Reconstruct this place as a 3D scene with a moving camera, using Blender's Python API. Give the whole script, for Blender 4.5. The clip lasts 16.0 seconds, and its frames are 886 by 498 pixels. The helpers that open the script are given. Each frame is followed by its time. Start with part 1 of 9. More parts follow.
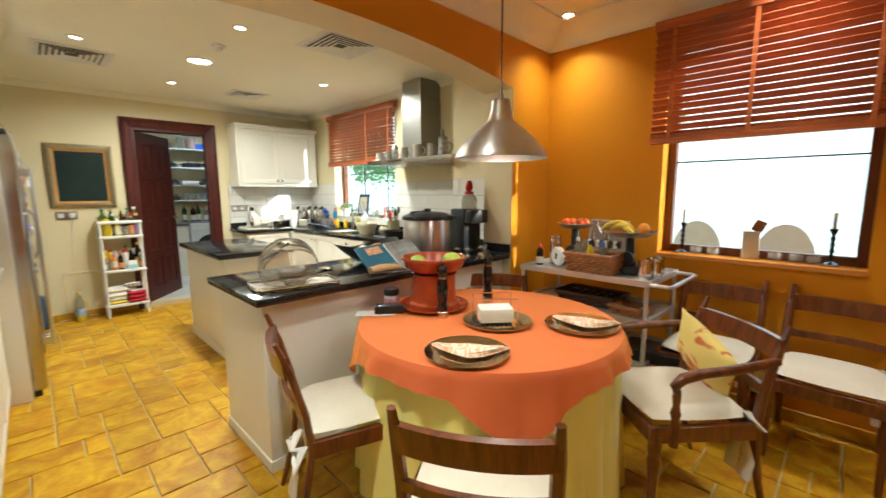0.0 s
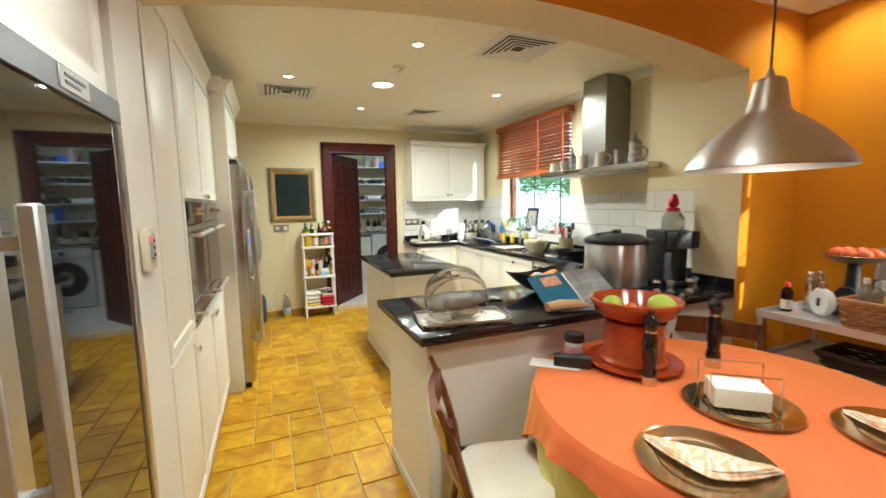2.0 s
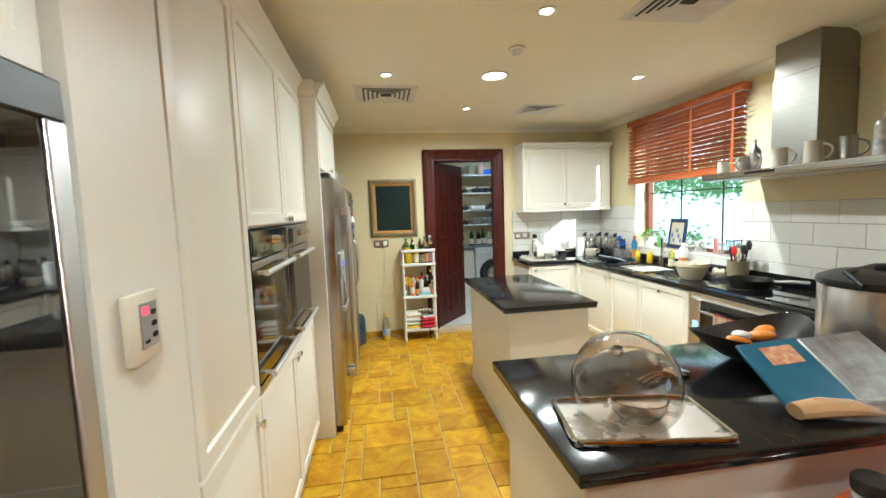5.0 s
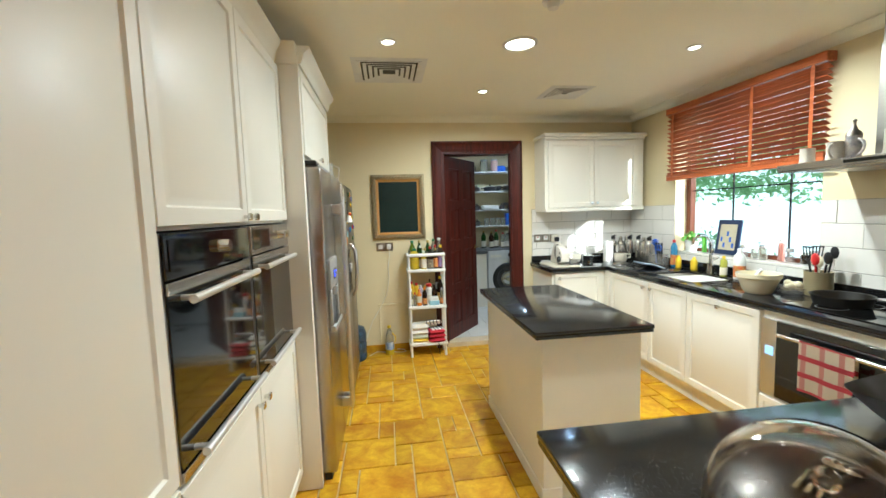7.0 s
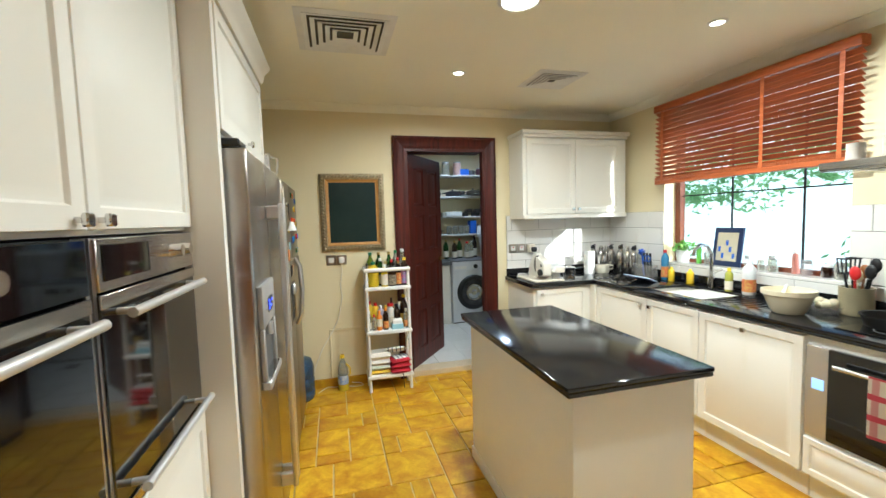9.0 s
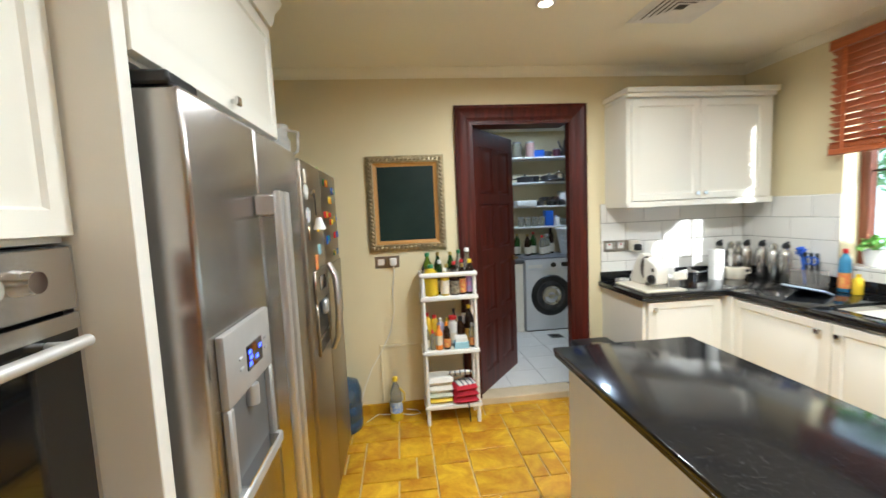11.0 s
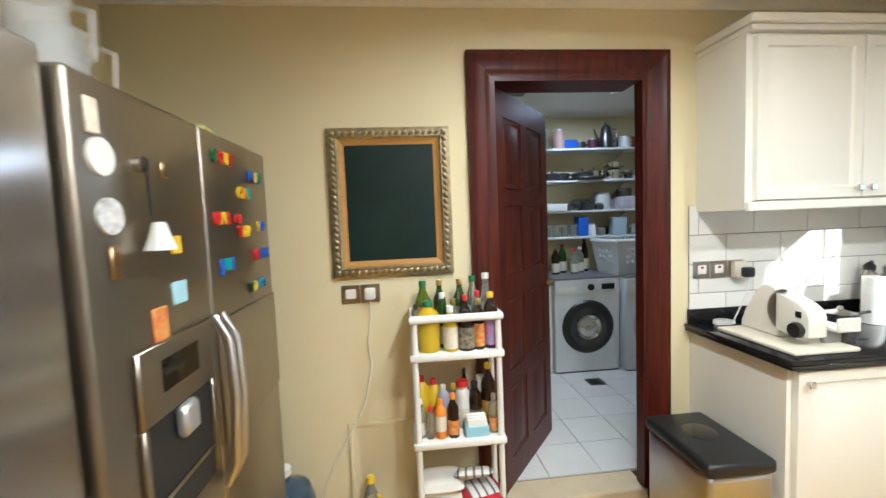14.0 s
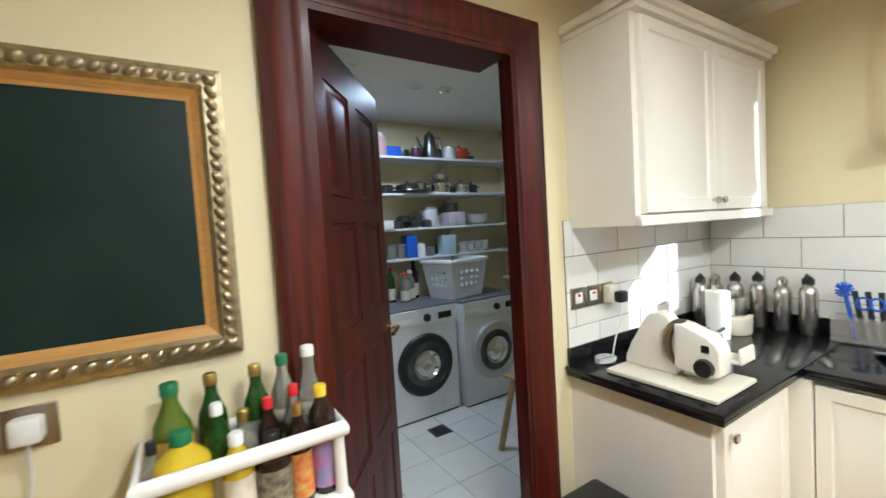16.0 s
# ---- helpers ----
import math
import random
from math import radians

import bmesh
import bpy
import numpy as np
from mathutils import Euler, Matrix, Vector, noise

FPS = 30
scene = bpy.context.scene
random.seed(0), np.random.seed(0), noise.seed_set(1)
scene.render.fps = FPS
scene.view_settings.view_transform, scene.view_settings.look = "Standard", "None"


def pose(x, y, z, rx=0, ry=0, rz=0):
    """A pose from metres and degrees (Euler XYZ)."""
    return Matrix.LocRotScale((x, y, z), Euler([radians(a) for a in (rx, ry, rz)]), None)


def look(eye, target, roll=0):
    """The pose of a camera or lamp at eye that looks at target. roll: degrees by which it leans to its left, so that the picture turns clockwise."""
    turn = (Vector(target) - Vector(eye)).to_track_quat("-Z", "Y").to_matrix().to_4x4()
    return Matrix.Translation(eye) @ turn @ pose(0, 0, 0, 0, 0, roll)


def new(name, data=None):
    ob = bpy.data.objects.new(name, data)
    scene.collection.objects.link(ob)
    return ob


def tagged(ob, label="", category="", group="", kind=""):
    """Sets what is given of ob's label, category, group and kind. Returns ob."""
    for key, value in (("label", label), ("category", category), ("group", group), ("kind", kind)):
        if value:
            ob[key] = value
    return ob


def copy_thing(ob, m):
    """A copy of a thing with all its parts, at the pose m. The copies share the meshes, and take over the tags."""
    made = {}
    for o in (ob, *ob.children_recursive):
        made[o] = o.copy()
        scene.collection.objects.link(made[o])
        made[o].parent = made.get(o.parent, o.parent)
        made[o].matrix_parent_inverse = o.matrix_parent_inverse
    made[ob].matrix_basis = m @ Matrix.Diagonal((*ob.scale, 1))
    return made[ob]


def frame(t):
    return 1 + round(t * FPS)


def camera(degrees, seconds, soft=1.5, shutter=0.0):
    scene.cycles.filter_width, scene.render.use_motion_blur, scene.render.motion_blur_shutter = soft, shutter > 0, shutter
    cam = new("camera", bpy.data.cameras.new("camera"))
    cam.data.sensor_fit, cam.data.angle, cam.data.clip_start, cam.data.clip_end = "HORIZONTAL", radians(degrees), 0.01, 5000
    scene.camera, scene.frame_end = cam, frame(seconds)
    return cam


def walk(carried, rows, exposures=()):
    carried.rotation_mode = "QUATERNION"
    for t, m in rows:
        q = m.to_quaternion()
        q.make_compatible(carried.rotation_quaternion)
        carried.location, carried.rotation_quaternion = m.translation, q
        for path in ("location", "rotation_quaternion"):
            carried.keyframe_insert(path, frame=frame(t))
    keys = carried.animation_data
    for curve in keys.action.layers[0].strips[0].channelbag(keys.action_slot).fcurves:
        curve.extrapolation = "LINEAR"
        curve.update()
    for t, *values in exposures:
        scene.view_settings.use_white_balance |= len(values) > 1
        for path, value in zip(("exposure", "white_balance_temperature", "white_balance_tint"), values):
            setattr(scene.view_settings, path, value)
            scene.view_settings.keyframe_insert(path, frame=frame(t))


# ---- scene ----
cam = camera(94.5, 16.0, shutter=0.4)
PATH = [
    (0, (0.114, -0.014, 1.375), (1.515, 1.386, 1.099), -0.3),
    (0.5, (0.154, 0.01, 1.382), (1.338, 1.597, 1.102), -0.3),
    (1, (0.198, 0.085, 1.39), (1.222, 1.782, 1.123), -0.8),
    (1.5, (0.22, 0.233, 1.422), (1.153, 1.986, 1.186), -1.0),
    (2, (0.262, 0.345, 1.436), (1.028, 2.179, 1.21), -1.0),
    (2.5, (0.311, 0.44, 1.467), (0.906, 2.338, 1.251), -1.0),
    (3, (0.319, 0.54, 1.473), (0.776, 2.477, 1.275), -0.9),
    (3.5, (0.291, 0.677, 1.481), (0.698, 2.627, 1.299), -1.3),
    (4, (0.268, 0.803, 1.497), (0.642, 2.759, 1.314), -1.6),
    (4.5, (0.314, 0.904, 1.506), (0.643, 2.868, 1.321), -2.0),
    (7, (0.409, 1.553, 1.488), (0.675, 3.527, 1.311), -1.8),
    (7.5, (0.371, 1.712, 1.48), (0.765, 3.666, 1.323), -1.7),
    (8, (0.35, 1.88, 1.486), (0.873, 3.805, 1.34), -1.6),
    (10.5, (0.438, 2.75, 1.461), (0.834, 4.704, 1.312), -2.2),
    (11, (0.474, 2.957, 1.488), (0.682, 4.938, 1.308), -2.6),
    (11.5, (0.451, 3.156, 1.45), (0.42, 5.148, 1.266), -2.8),
    (12, (0.411, 3.321, 1.447), (0.181, 5.298, 1.252), -2.8),
    (12.5, (0.531, 3.466, 1.458), (0.157, 5.419, 1.243), -2.5),
    (13, (0.62, 3.608, 1.449), (0.313, 5.573, 1.24), -1.7),
    (13.5, (0.596, 3.831, 1.452), (0.519, 5.822, 1.283), -1.9),
    (14, (0.587, 4.027, 1.471), (0.776, 6.013, 1.33), -2.3),
    (14.5, (0.659, 4.246, 1.475), (1.065, 6.201, 1.356), -2.6),
    (15, (0.67, 4.459, 1.472), (1.301, 6.353, 1.356), -2.9),
    (15.5, (0.649, 4.662, 1.502), (1.502, 6.468, 1.401), -3.1),
    (16, (0.709, 4.811, 1.492), (1.776, 6.499, 1.391), -3.5),
]
# stops, kelvin, tint by which the clip drifts
WHITE_BALANCE = [(0, 0.40, 5750.0, 0.0), (3.5, 0.48, 5400.0, 0.0), (8, 0.30, 5330.0, 1.0), (11, 0.36, 5380.0, 6.0), (13.5, 0.52, 5360.0, 6.0), (16, 0.44, 5380.0, 6.0)]

walk(cam, [(t, look(eye, target, roll)) for t, eye, target, roll in PATH], WHITE_BALANCE)

# ---- world, sun, lamps ----
world = bpy.data.worlds.new("sky")
scene.world = world
world.use_nodes = True
sky = world.node_tree.nodes.new("ShaderNodeTexSky")
sky.sky_type, sky.sun_disc = "NISHITA", False
SUN = Vector((-1.0, 2.1, -0.78)).normalized()
sky.sun_elevation = math.asin(-SUN.z)
sky.sun_rotation = math.atan2(-SUN.x, -SUN.y)
world.node_tree.links.new(sky.outputs[0], world.node_tree.nodes["Background"].inputs[0])
world.node_tree.nodes["Background"].inputs[1].default_value = 0.15
sun = new("sun", bpy.data.lights.new("sun", "SUN"))
sun.data.energy, sun.data.angle, sun.data.color = 5.0, radians(0.5), (1, 0.93, 0.82)
sun.matrix_basis = look((20, -42, 15.6), (0, 0, 0))


def lamp(name, m, watts, size, colour, spread=180):
    ob = new(name, bpy.data.lights.new(name, "AREA"))
    ob.data.shape, ob.data.size, ob.data.energy, ob.data.color = "DISK", size, watts, colour
    ob.data.spread = radians(spread)
    ob.matrix_basis = m
    return ob


WARM = (1.0, 0.93, 0.80)
SPOTS = [(0.46, 4.05), (1.25, 5.0), (2.4, 4.02), (1.24, 3.05)]
for (sx, sy), watts in zip(SPOTS, (0.8, 13, 27, 12)):
    lamp("downlight_lamp", pose(sx, sy, 2.478), watts, 0.07, WARM, 165)
lamp("downlight_lamp", pose(1.25, 4.03, 2.472), 25, 0.16, (1, 0.95, 0.85), 176)
# The last two spots are unseen, added to brighten the jamb and dining space.
DSPOTS = [(2.95, 1.55), (2.95, 0.3), (0.35, 1.0), (1.6, -1.2)]
for (sx, sy), watts in zip(DSPOTS, (4, 5.5, 13, 9.5)):
    lamp("downlight_lamp", pose(sx, sy, 2.60), watts, 0.07, WARM, 110)
lamp("pendant_bulb", pose(1.56, 1.08, 1.56), 3.4, 0.1, WARM)
# Cool lamp added at the utility spotlight in place of unseen bluish daylight.
lamp("utility_daylight_lamp", pose(2.11, 7.25, 2.43), 10.5, 0.1, (0.82, 0.9, 1.0))

# ---- mesh helpers ----


def B():
    return bmesh.new()


def chain(ob):
    m = Matrix()
    while ob is not None:
        m = ob.matrix_basis @ m
        ob = ob.parent
    return m


def part(name, bm, material, parent=None, label="", world=False, m=None, angle=38):
    """Link a bmesh as one mesh object under parent; world: its coordinates are the world's."""
    if world and parent is not None:
        bm.transform(chain(parent).inverted())
    bmesh.ops.recalc_face_normals(bm, faces=bm.faces)
    me = bpy.data.meshes.new(name)
    bm.to_mesh(me)
    bm.free()
    for mt in (material if isinstance(material, (list, tuple)) else [material]):
        me.materials.append(mt)
    for p in me.polygons:
        p.use_smooth = True
    me.set_sharp_from_angle(angle=radians(angle))
    ob = new(name, me)
    if parent is not None:
        ob.parent = parent
    if m is not None:
        ob.matrix_basis = m
    if label:
        ob["label"] = label
    return ob


def piece(name, me, parent, m):
    """One more object on a shared mesh."""
    ob = new(name, me)
    ob.parent = parent
    ob.matrix_basis = m
    return ob


def thing(name, label, category, m=None, group="", kind=""):
    ob = new(name)
    ob.empty_display_size = 0.1
    ob.matrix_basis = m or Matrix()
    return tagged(ob, label, category, group, kind)


def setting(name, bm, material, label, category, angle=38):
    return tagged(part(name, bm, material, angle=angle), label, category, kind="structure")


def box(bm, x0, x1, y0, y1, z0, z1, bev=0.0, seg=1, m=None):
    t = Matrix.Translation(((x0 + x1) / 2, (y0 + y1) / 2, (z0 + z1) / 2)) @ Matrix.Diagonal((abs(x1 - x0), abs(y1 - y0), abs(z1 - z0), 1))
    r = bmesh.ops.create_cube(bm, size=1, matrix=(m @ t) if m else t)
    if bev:
        es = {e for v in r["verts"] for e in v.link_edges}
        bmesh.ops.bevel(bm, geom=list(es), offset=bev, segments=seg, profile=0.5, affect="EDGES")
    return bm


def cyl(bm, c, r, h, r2=None, seg=20, axis="z", m=None):
    rot = {"z": Matrix(), "x": pose(0, 0, 0, 0, 90, 0), "y": pose(0, 0, 0, -90, 0, 0)}[axis]
    t = Matrix.Translation(c) @ rot @ Matrix.Translation((0, 0, h / 2))
    bmesh.ops.create_cone(bm, cap_ends=True, segments=seg, radius1=r, radius2=r if r2 is None else r2, depth=h, matrix=(m @ t) if m else t)
    return bm


def ball(bm, c, r, seg=14, scale=(1, 1, 1)):
    bmesh.ops.create_uvsphere(bm, u_segments=seg, v_segments=max(6, seg // 2 + 1), radius=r, matrix=Matrix.Translation(c) @ Matrix.Diagonal((*scale, 1)))
    return bm


def lathe(bm, prof, seg=24, c=(0, 0, 0), m=None):
    """Turn a profile of (radius, height) round the z axis."""
    rings = []
    t = Matrix.Translation(c) if m is None else m
    for r, z in prof:
        if r < 1e-5:
            rings.append([bm.verts.new(t @ Vector((0, 0, z)))])
        else:
            rings.append([bm.verts.new(t @ Vector((r * math.cos(2 * math.pi * i / seg), r * math.sin(2 * math.pi * i / seg), z))) for i in range(seg)])
    for a, b in zip(rings, rings[1:]):
        for i in range(seg):
            j = (i + 1) % seg
            if len(a) == 1 and len(b) == 1:
                continue
            if len(a) == 1:
                bm.faces.new((a[0], b[j], b[i]))
            elif len(b) == 1:
                bm.faces.new((a[i], a[j], b[0]))
            else:
                bm.faces.new((a[i], a[j], b[j], b[i]))
    return bm


def tube(bm, pts, r, seg=8, closed=False, flat=1.0):
    """Sweep a round (or flattened) section along points; r may be a list."""
    pts = [Vector(p) for p in pts]
    n = len(pts)
    rings, up = [], None
    for i, p in enumerate(pts):
        a = pts[(i - 1) % n] if (closed or i > 0) else p
        b = pts[(i + 1) % n] if (closed or i < n - 1) else p
        d = (b - a).normalized()
        if up is None:
            up = Vector((0, 0, 1)) if abs(d.z) < 0.9 else Vector((1, 0, 0))
        up = (up - d * up.dot(d)).normalized()
        side = d.cross(up)
        rr = r[i] if isinstance(r, (list, tuple)) else r
        rings.append([bm.verts.new(p + (up * math.cos(2 * math.pi * k / seg) * flat + side * math.sin(2 * math.pi * k / seg)) * rr) for k in range(seg)])
    pairs = list(zip(rings, rings[1:])) + ([(rings[-1], rings[0])] if closed else [])
    for a, b in pairs:
        for k in range(seg):
            bm.faces.new((a[k], a[(k + 1) % seg], b[(k + 1) % seg], b[k]))
    if not closed:
        bm.faces.new(rings[0])
        bm.faces.new(rings[-1][::-1])
    return bm


def arc(p0, p1, p2, n=10):
    """Points of a quadratic curve."""
    p0, p1, p2 = Vector(p0), Vector(p1), Vector(p2)
    return [p0 * (1 - t) ** 2 + p1 * 2 * t * (1 - t) + p2 * t * t for t in (i / n for i in range(n + 1))]


def extrude_profile(bm, prof, x0, x1, m=None):
    """A closed (y, z) profile run along x."""
    a = [bm.verts.new((x0, y, z)) for y, z in prof]
    b = [bm.verts.new((x1, y, z)) for y, z in prof]
    n = len(prof)
    fs = [bm.faces.new(a[::-1]), bm.faces.new(b)]
    for i in range(n):
        fs.append(bm.faces.new((a[i], a[(i + 1) % n], b[(i + 1) % n], b[i])))
    if m:
        bmesh.ops.transform(bm, matrix=m, verts=a + b)
    return bm


def panel_door(bm, x0, x1, z0, z1, y=0.0, thick=0.02, rail=0.06, deep=0.008):
    """A raised-panel door whose front looks to -y, front face at y - thick."""
    r = bmesh.ops.create_cube(bm, size=1, matrix=Matrix.Translation(((x0 + x1) / 2, y - thick / 2, (z0 + z1) / 2)) @ Matrix.Diagonal((x1 - x0, thick, z1 - z0, 1)))
    fs = {f for v in r["verts"] for f in v.link_faces}
    front = min(fs, key=lambda f: f.calc_center_median().y)
    es = list(front.edges)
    if front.normal.y > 0:
        front.normal_flip()
    rail = min(rail, (x1 - x0) * 0.3, (z1 - z0) * 0.3)
    bmesh.ops.inset_individual(bm, faces=[front], thickness=0.004, depth=0.004)
    bmesh.ops.inset_individual(bm, faces=[front], thickness=rail, depth=0)
    bmesh.ops.inset_individual(bm, faces=[front], thickness=0.008, depth=-deep)
    bmesh.ops.inset_individual(bm, faces=[front], thickness=0.010, depth=0)
    bmesh.ops.inset_individual(bm, faces=[front], thickness=0.022, depth=deep * 0.9)
    return bm


# ---- materials ----


def material(name):
    mt = bpy.data.materials.new(name)
    mt.use_nodes = True
    nt = mt.node_tree
    return mt, nt, nt.nodes["Principled BSDF"]


def node(nt, kind, **inputs):
    n = nt.nodes.new(kind)
    for k, v in inputs.items():
        n.inputs[k.replace("_", " ")].default_value = v
    return n


def mixer(nt, fac, a, b, mode="MIX"):
    n = nt.nodes.new("ShaderNodeMix")
    n.data_type, n.blend_type = "RGBA", mode
    for sock, v in ((n.inputs[0], fac), (n.inputs[6], a), (n.inputs[7], b)):
        if hasattr(v, "is_linked"):
            nt.links.new(v, sock)
        else:
            sock.default_value = v if isinstance(v, float) else (*v, 1)
    return n.outputs[2]


def ramp(nt, src, a, b):
    n = nt.nodes.new("ShaderNodeMapRange")
    n.inputs[1].default_value, n.inputs[2].default_value = a, b
    nt.links.new(src, n.inputs[0])
    return n.outputs[0]


def mat(name, col, rough=0.5, metal=0.0, col2=None, scale=6.0, fine=0.0, bump=0.0, bscale=80.0, coat=0.0, trans=0.0, ior=1.45,
        emit=0.0, rand=0.0, aniso=0.0, turn=0.25, stretch=None, rvar=0.08, alpha=1.0, sheen=0.0):
    """A surface with variation at two scales, roughness variation and fine relief."""
    mt, nt, p = material(name)
    L = nt.links.new
    tc = nt.nodes.new("ShaderNodeTexCoord")
    vec = tc.outputs["Object"]
    if stretch:
        mp = nt.nodes.new("ShaderNodeMapping")
        mp.inputs["Scale"].default_value = stretch
        L(vec, mp.inputs[0])
        vec = mp.outputs[0]
    n1 = node(nt, "ShaderNodeTexNoise", Scale=scale, Detail=6.0, Roughness=0.6)
    n2 = node(nt, "ShaderNodeTexNoise", Scale=bscale, Detail=4.0)
    L(vec, n1.inputs["Vector"])
    L(vec, n2.inputs["Vector"])
    col2 = col2 or tuple(c * 0.88 for c in col)
    c = mixer(nt, ramp(nt, n1.outputs[0], 0.3, 0.7), col, col2)
    if fine:
        c = mixer(nt, fine, c, mixer(nt, ramp(nt, n2.outputs[0], 0.35, 0.65), (0.35, 0.35, 0.35), (1, 1, 1)), "MULTIPLY")
    if rand:
        oi = nt.nodes.new("ShaderNodeObjectInfo")
        ge = nt.nodes.new("ShaderNodeNewGeometry")
        ad = nt.nodes.new("ShaderNodeMath")
        ad.operation = "ADD"
        L(oi.outputs["Random"], ad.inputs[0])
        L(ge.outputs["Random Per Island"], ad.inputs[1])
        fr = nt.nodes.new("ShaderNodeMath")
        fr.operation = "FRACT"
        L(ad.outputs[0], fr.inputs[0])
        hs = node(nt, "ShaderNodeHueSaturation")
        L(c, hs.inputs["Color"])
        mr = nt.nodes.new("ShaderNodeMapRange")
        mr.inputs[3].default_value, mr.inputs[4].default_value = 1 - rand, 1 + rand
        L(fr.outputs[0], mr.inputs[0])
        L(mr.outputs[0], hs.inputs["Value"])
        c = hs.outputs[0]
    L(c, p.inputs["Base Color"])
    rr = nt.nodes.new("ShaderNodeMapRange")
    rr.inputs[3].default_value, rr.inputs[4].default_value = max(0.02, rough - rvar), min(1, rough + rvar)
    L(n1.outputs[0], rr.inputs[0])
    L(rr.outputs[0], p.inputs["Roughness"])
    p.inputs["Metallic"].default_value = metal
    p.inputs["Alpha"].default_value = alpha
    p.inputs["Coat Weight"].default_value = coat
    p.inputs["Coat Roughness"].default_value = 0.08
    p.inputs["Transmission Weight"].default_value = trans
    p.inputs["IOR"].default_value = ior
    p.inputs["Sheen Weight"].default_value = sheen
    if aniso:
        tg = nt.nodes.new("ShaderNodeTangent")
        tg.direction_type, tg.axis = "RADIAL", "Z"
        p.inputs["Anisotropic"].default_value = aniso
        p.inputs["Anisotropic Rotation"].default_value = turn
        L(tg.outputs[0], p.inputs["Tangent"])
    if emit:
        L(c, p.inputs["Emission Color"])
        p.inputs["Emission Strength"].default_value = emit
    if bump:
        bp = node(nt, "ShaderNodeBump", Strength=min(1.0, bump), Distance=0.002)
        L(n2.outputs[0], bp.inputs["Height"])
        L(bp.outputs[0], p.inputs["Normal"])
    return mt


def wood(name, dark, light, rough=0.35, grain=(3, 3, 40), coat=0.3, size=1.0):
    mt, nt, p = material(name)
    L = nt.links.new
    tc = nt.nodes.new("ShaderNodeTexCoord")
    mp = nt.nodes.new("ShaderNodeMapping")
    mp.inputs["Scale"].default_value = tuple(60 * size / g for g in grain)
    L(tc.outputs["Object"], mp.inputs[0])
    n1 = node(nt, "ShaderNodeTexNoise", Scale=1.6, Detail=8.0, Roughness=0.65, Distortion=0.6)
    n2 = node(nt, "ShaderNodeTexNoise", Scale=9.0, Detail=3.0)
    n3 = node(nt, "ShaderNodeTexNoise", Scale=2.5, Detail=2.0)
    L(mp.outputs[0], n1.inputs["Vector"])
    L(mp.outputs[0], n2.inputs["Vector"])
    L(tc.outputs["Object"], n3.inputs["Vector"])
    c = mixer(nt, ramp(nt, n1.outputs[0], 0.35, 0.65), dark, light)
    c = mixer(nt, 0.35, c, mixer(nt, ramp(nt, n2.outputs[0], 0.4, 0.6), (0.5, 0.5, 0.5), (1, 1, 1)), "MULTIPLY")
    c = mixer(nt, 0.3, c, mixer(nt, ramp(nt, n3.outputs[0], 0.3, 0.7), (0.6, 0.6, 0.6), (1, 1, 1)), "MULTIPLY")
    L(c, p.inputs["Base Color"])
    p.inputs["Roughness"].default_value = rough
    p.inputs["Coat Weight"].default_value = coat
    p.inputs["Coat Roughness"].default_value = 0.15
    p.inputs["IOR"].default_value = 1.38
    bp = node(nt, "ShaderNodeBump", Strength=0.25, Distance=0.001)
    L(n2.outputs[0], bp.inputs["Height"])
    L(bp.outputs[0], p.inputs["Normal"])
    return mt


def granite(name):
    mt, nt, p = material(name)
    L = nt.links.new
    tc = nt.nodes.new("ShaderNodeTexCoord")
    v = node(nt, "ShaderNodeTexVoronoi", Scale=420.0)
    n = node(nt, "ShaderNodeTexNoise", Scale=9.0, Detail=6.0)
    L(tc.outputs["Object"], v.inputs["Vector"])
    L(tc.outputs["Object"], n.inputs["Vector"])
    c = mixer(nt, ramp(nt, v.outputs["Color"], 0.82, 0.95), (0.008, 0.008, 0.009), (0.06, 0.06, 0.06))
    L(c, p.inputs["Base Color"])
    rr = nt.nodes.new("ShaderNodeMapRange")
    rr.inputs[3].default_value, rr.inputs[4].default_value = 0.06, 0.2
    L(n.outputs[0], rr.inputs[0])
    L(rr.outputs[0], p.inputs["Roughness"])
    return mt


def glass(name, col=(1, 1, 1), rough=0.0, ior=1.45):
    mt, nt, p = material(name)
    p.inputs["Base Color"].default_value = (*col, 1)
    p.inputs["Transmission Weight"].default_value = 1.0
    p.inputs["Roughness"].default_value = rough
    p.inputs["IOR"].default_value = ior
    return mt


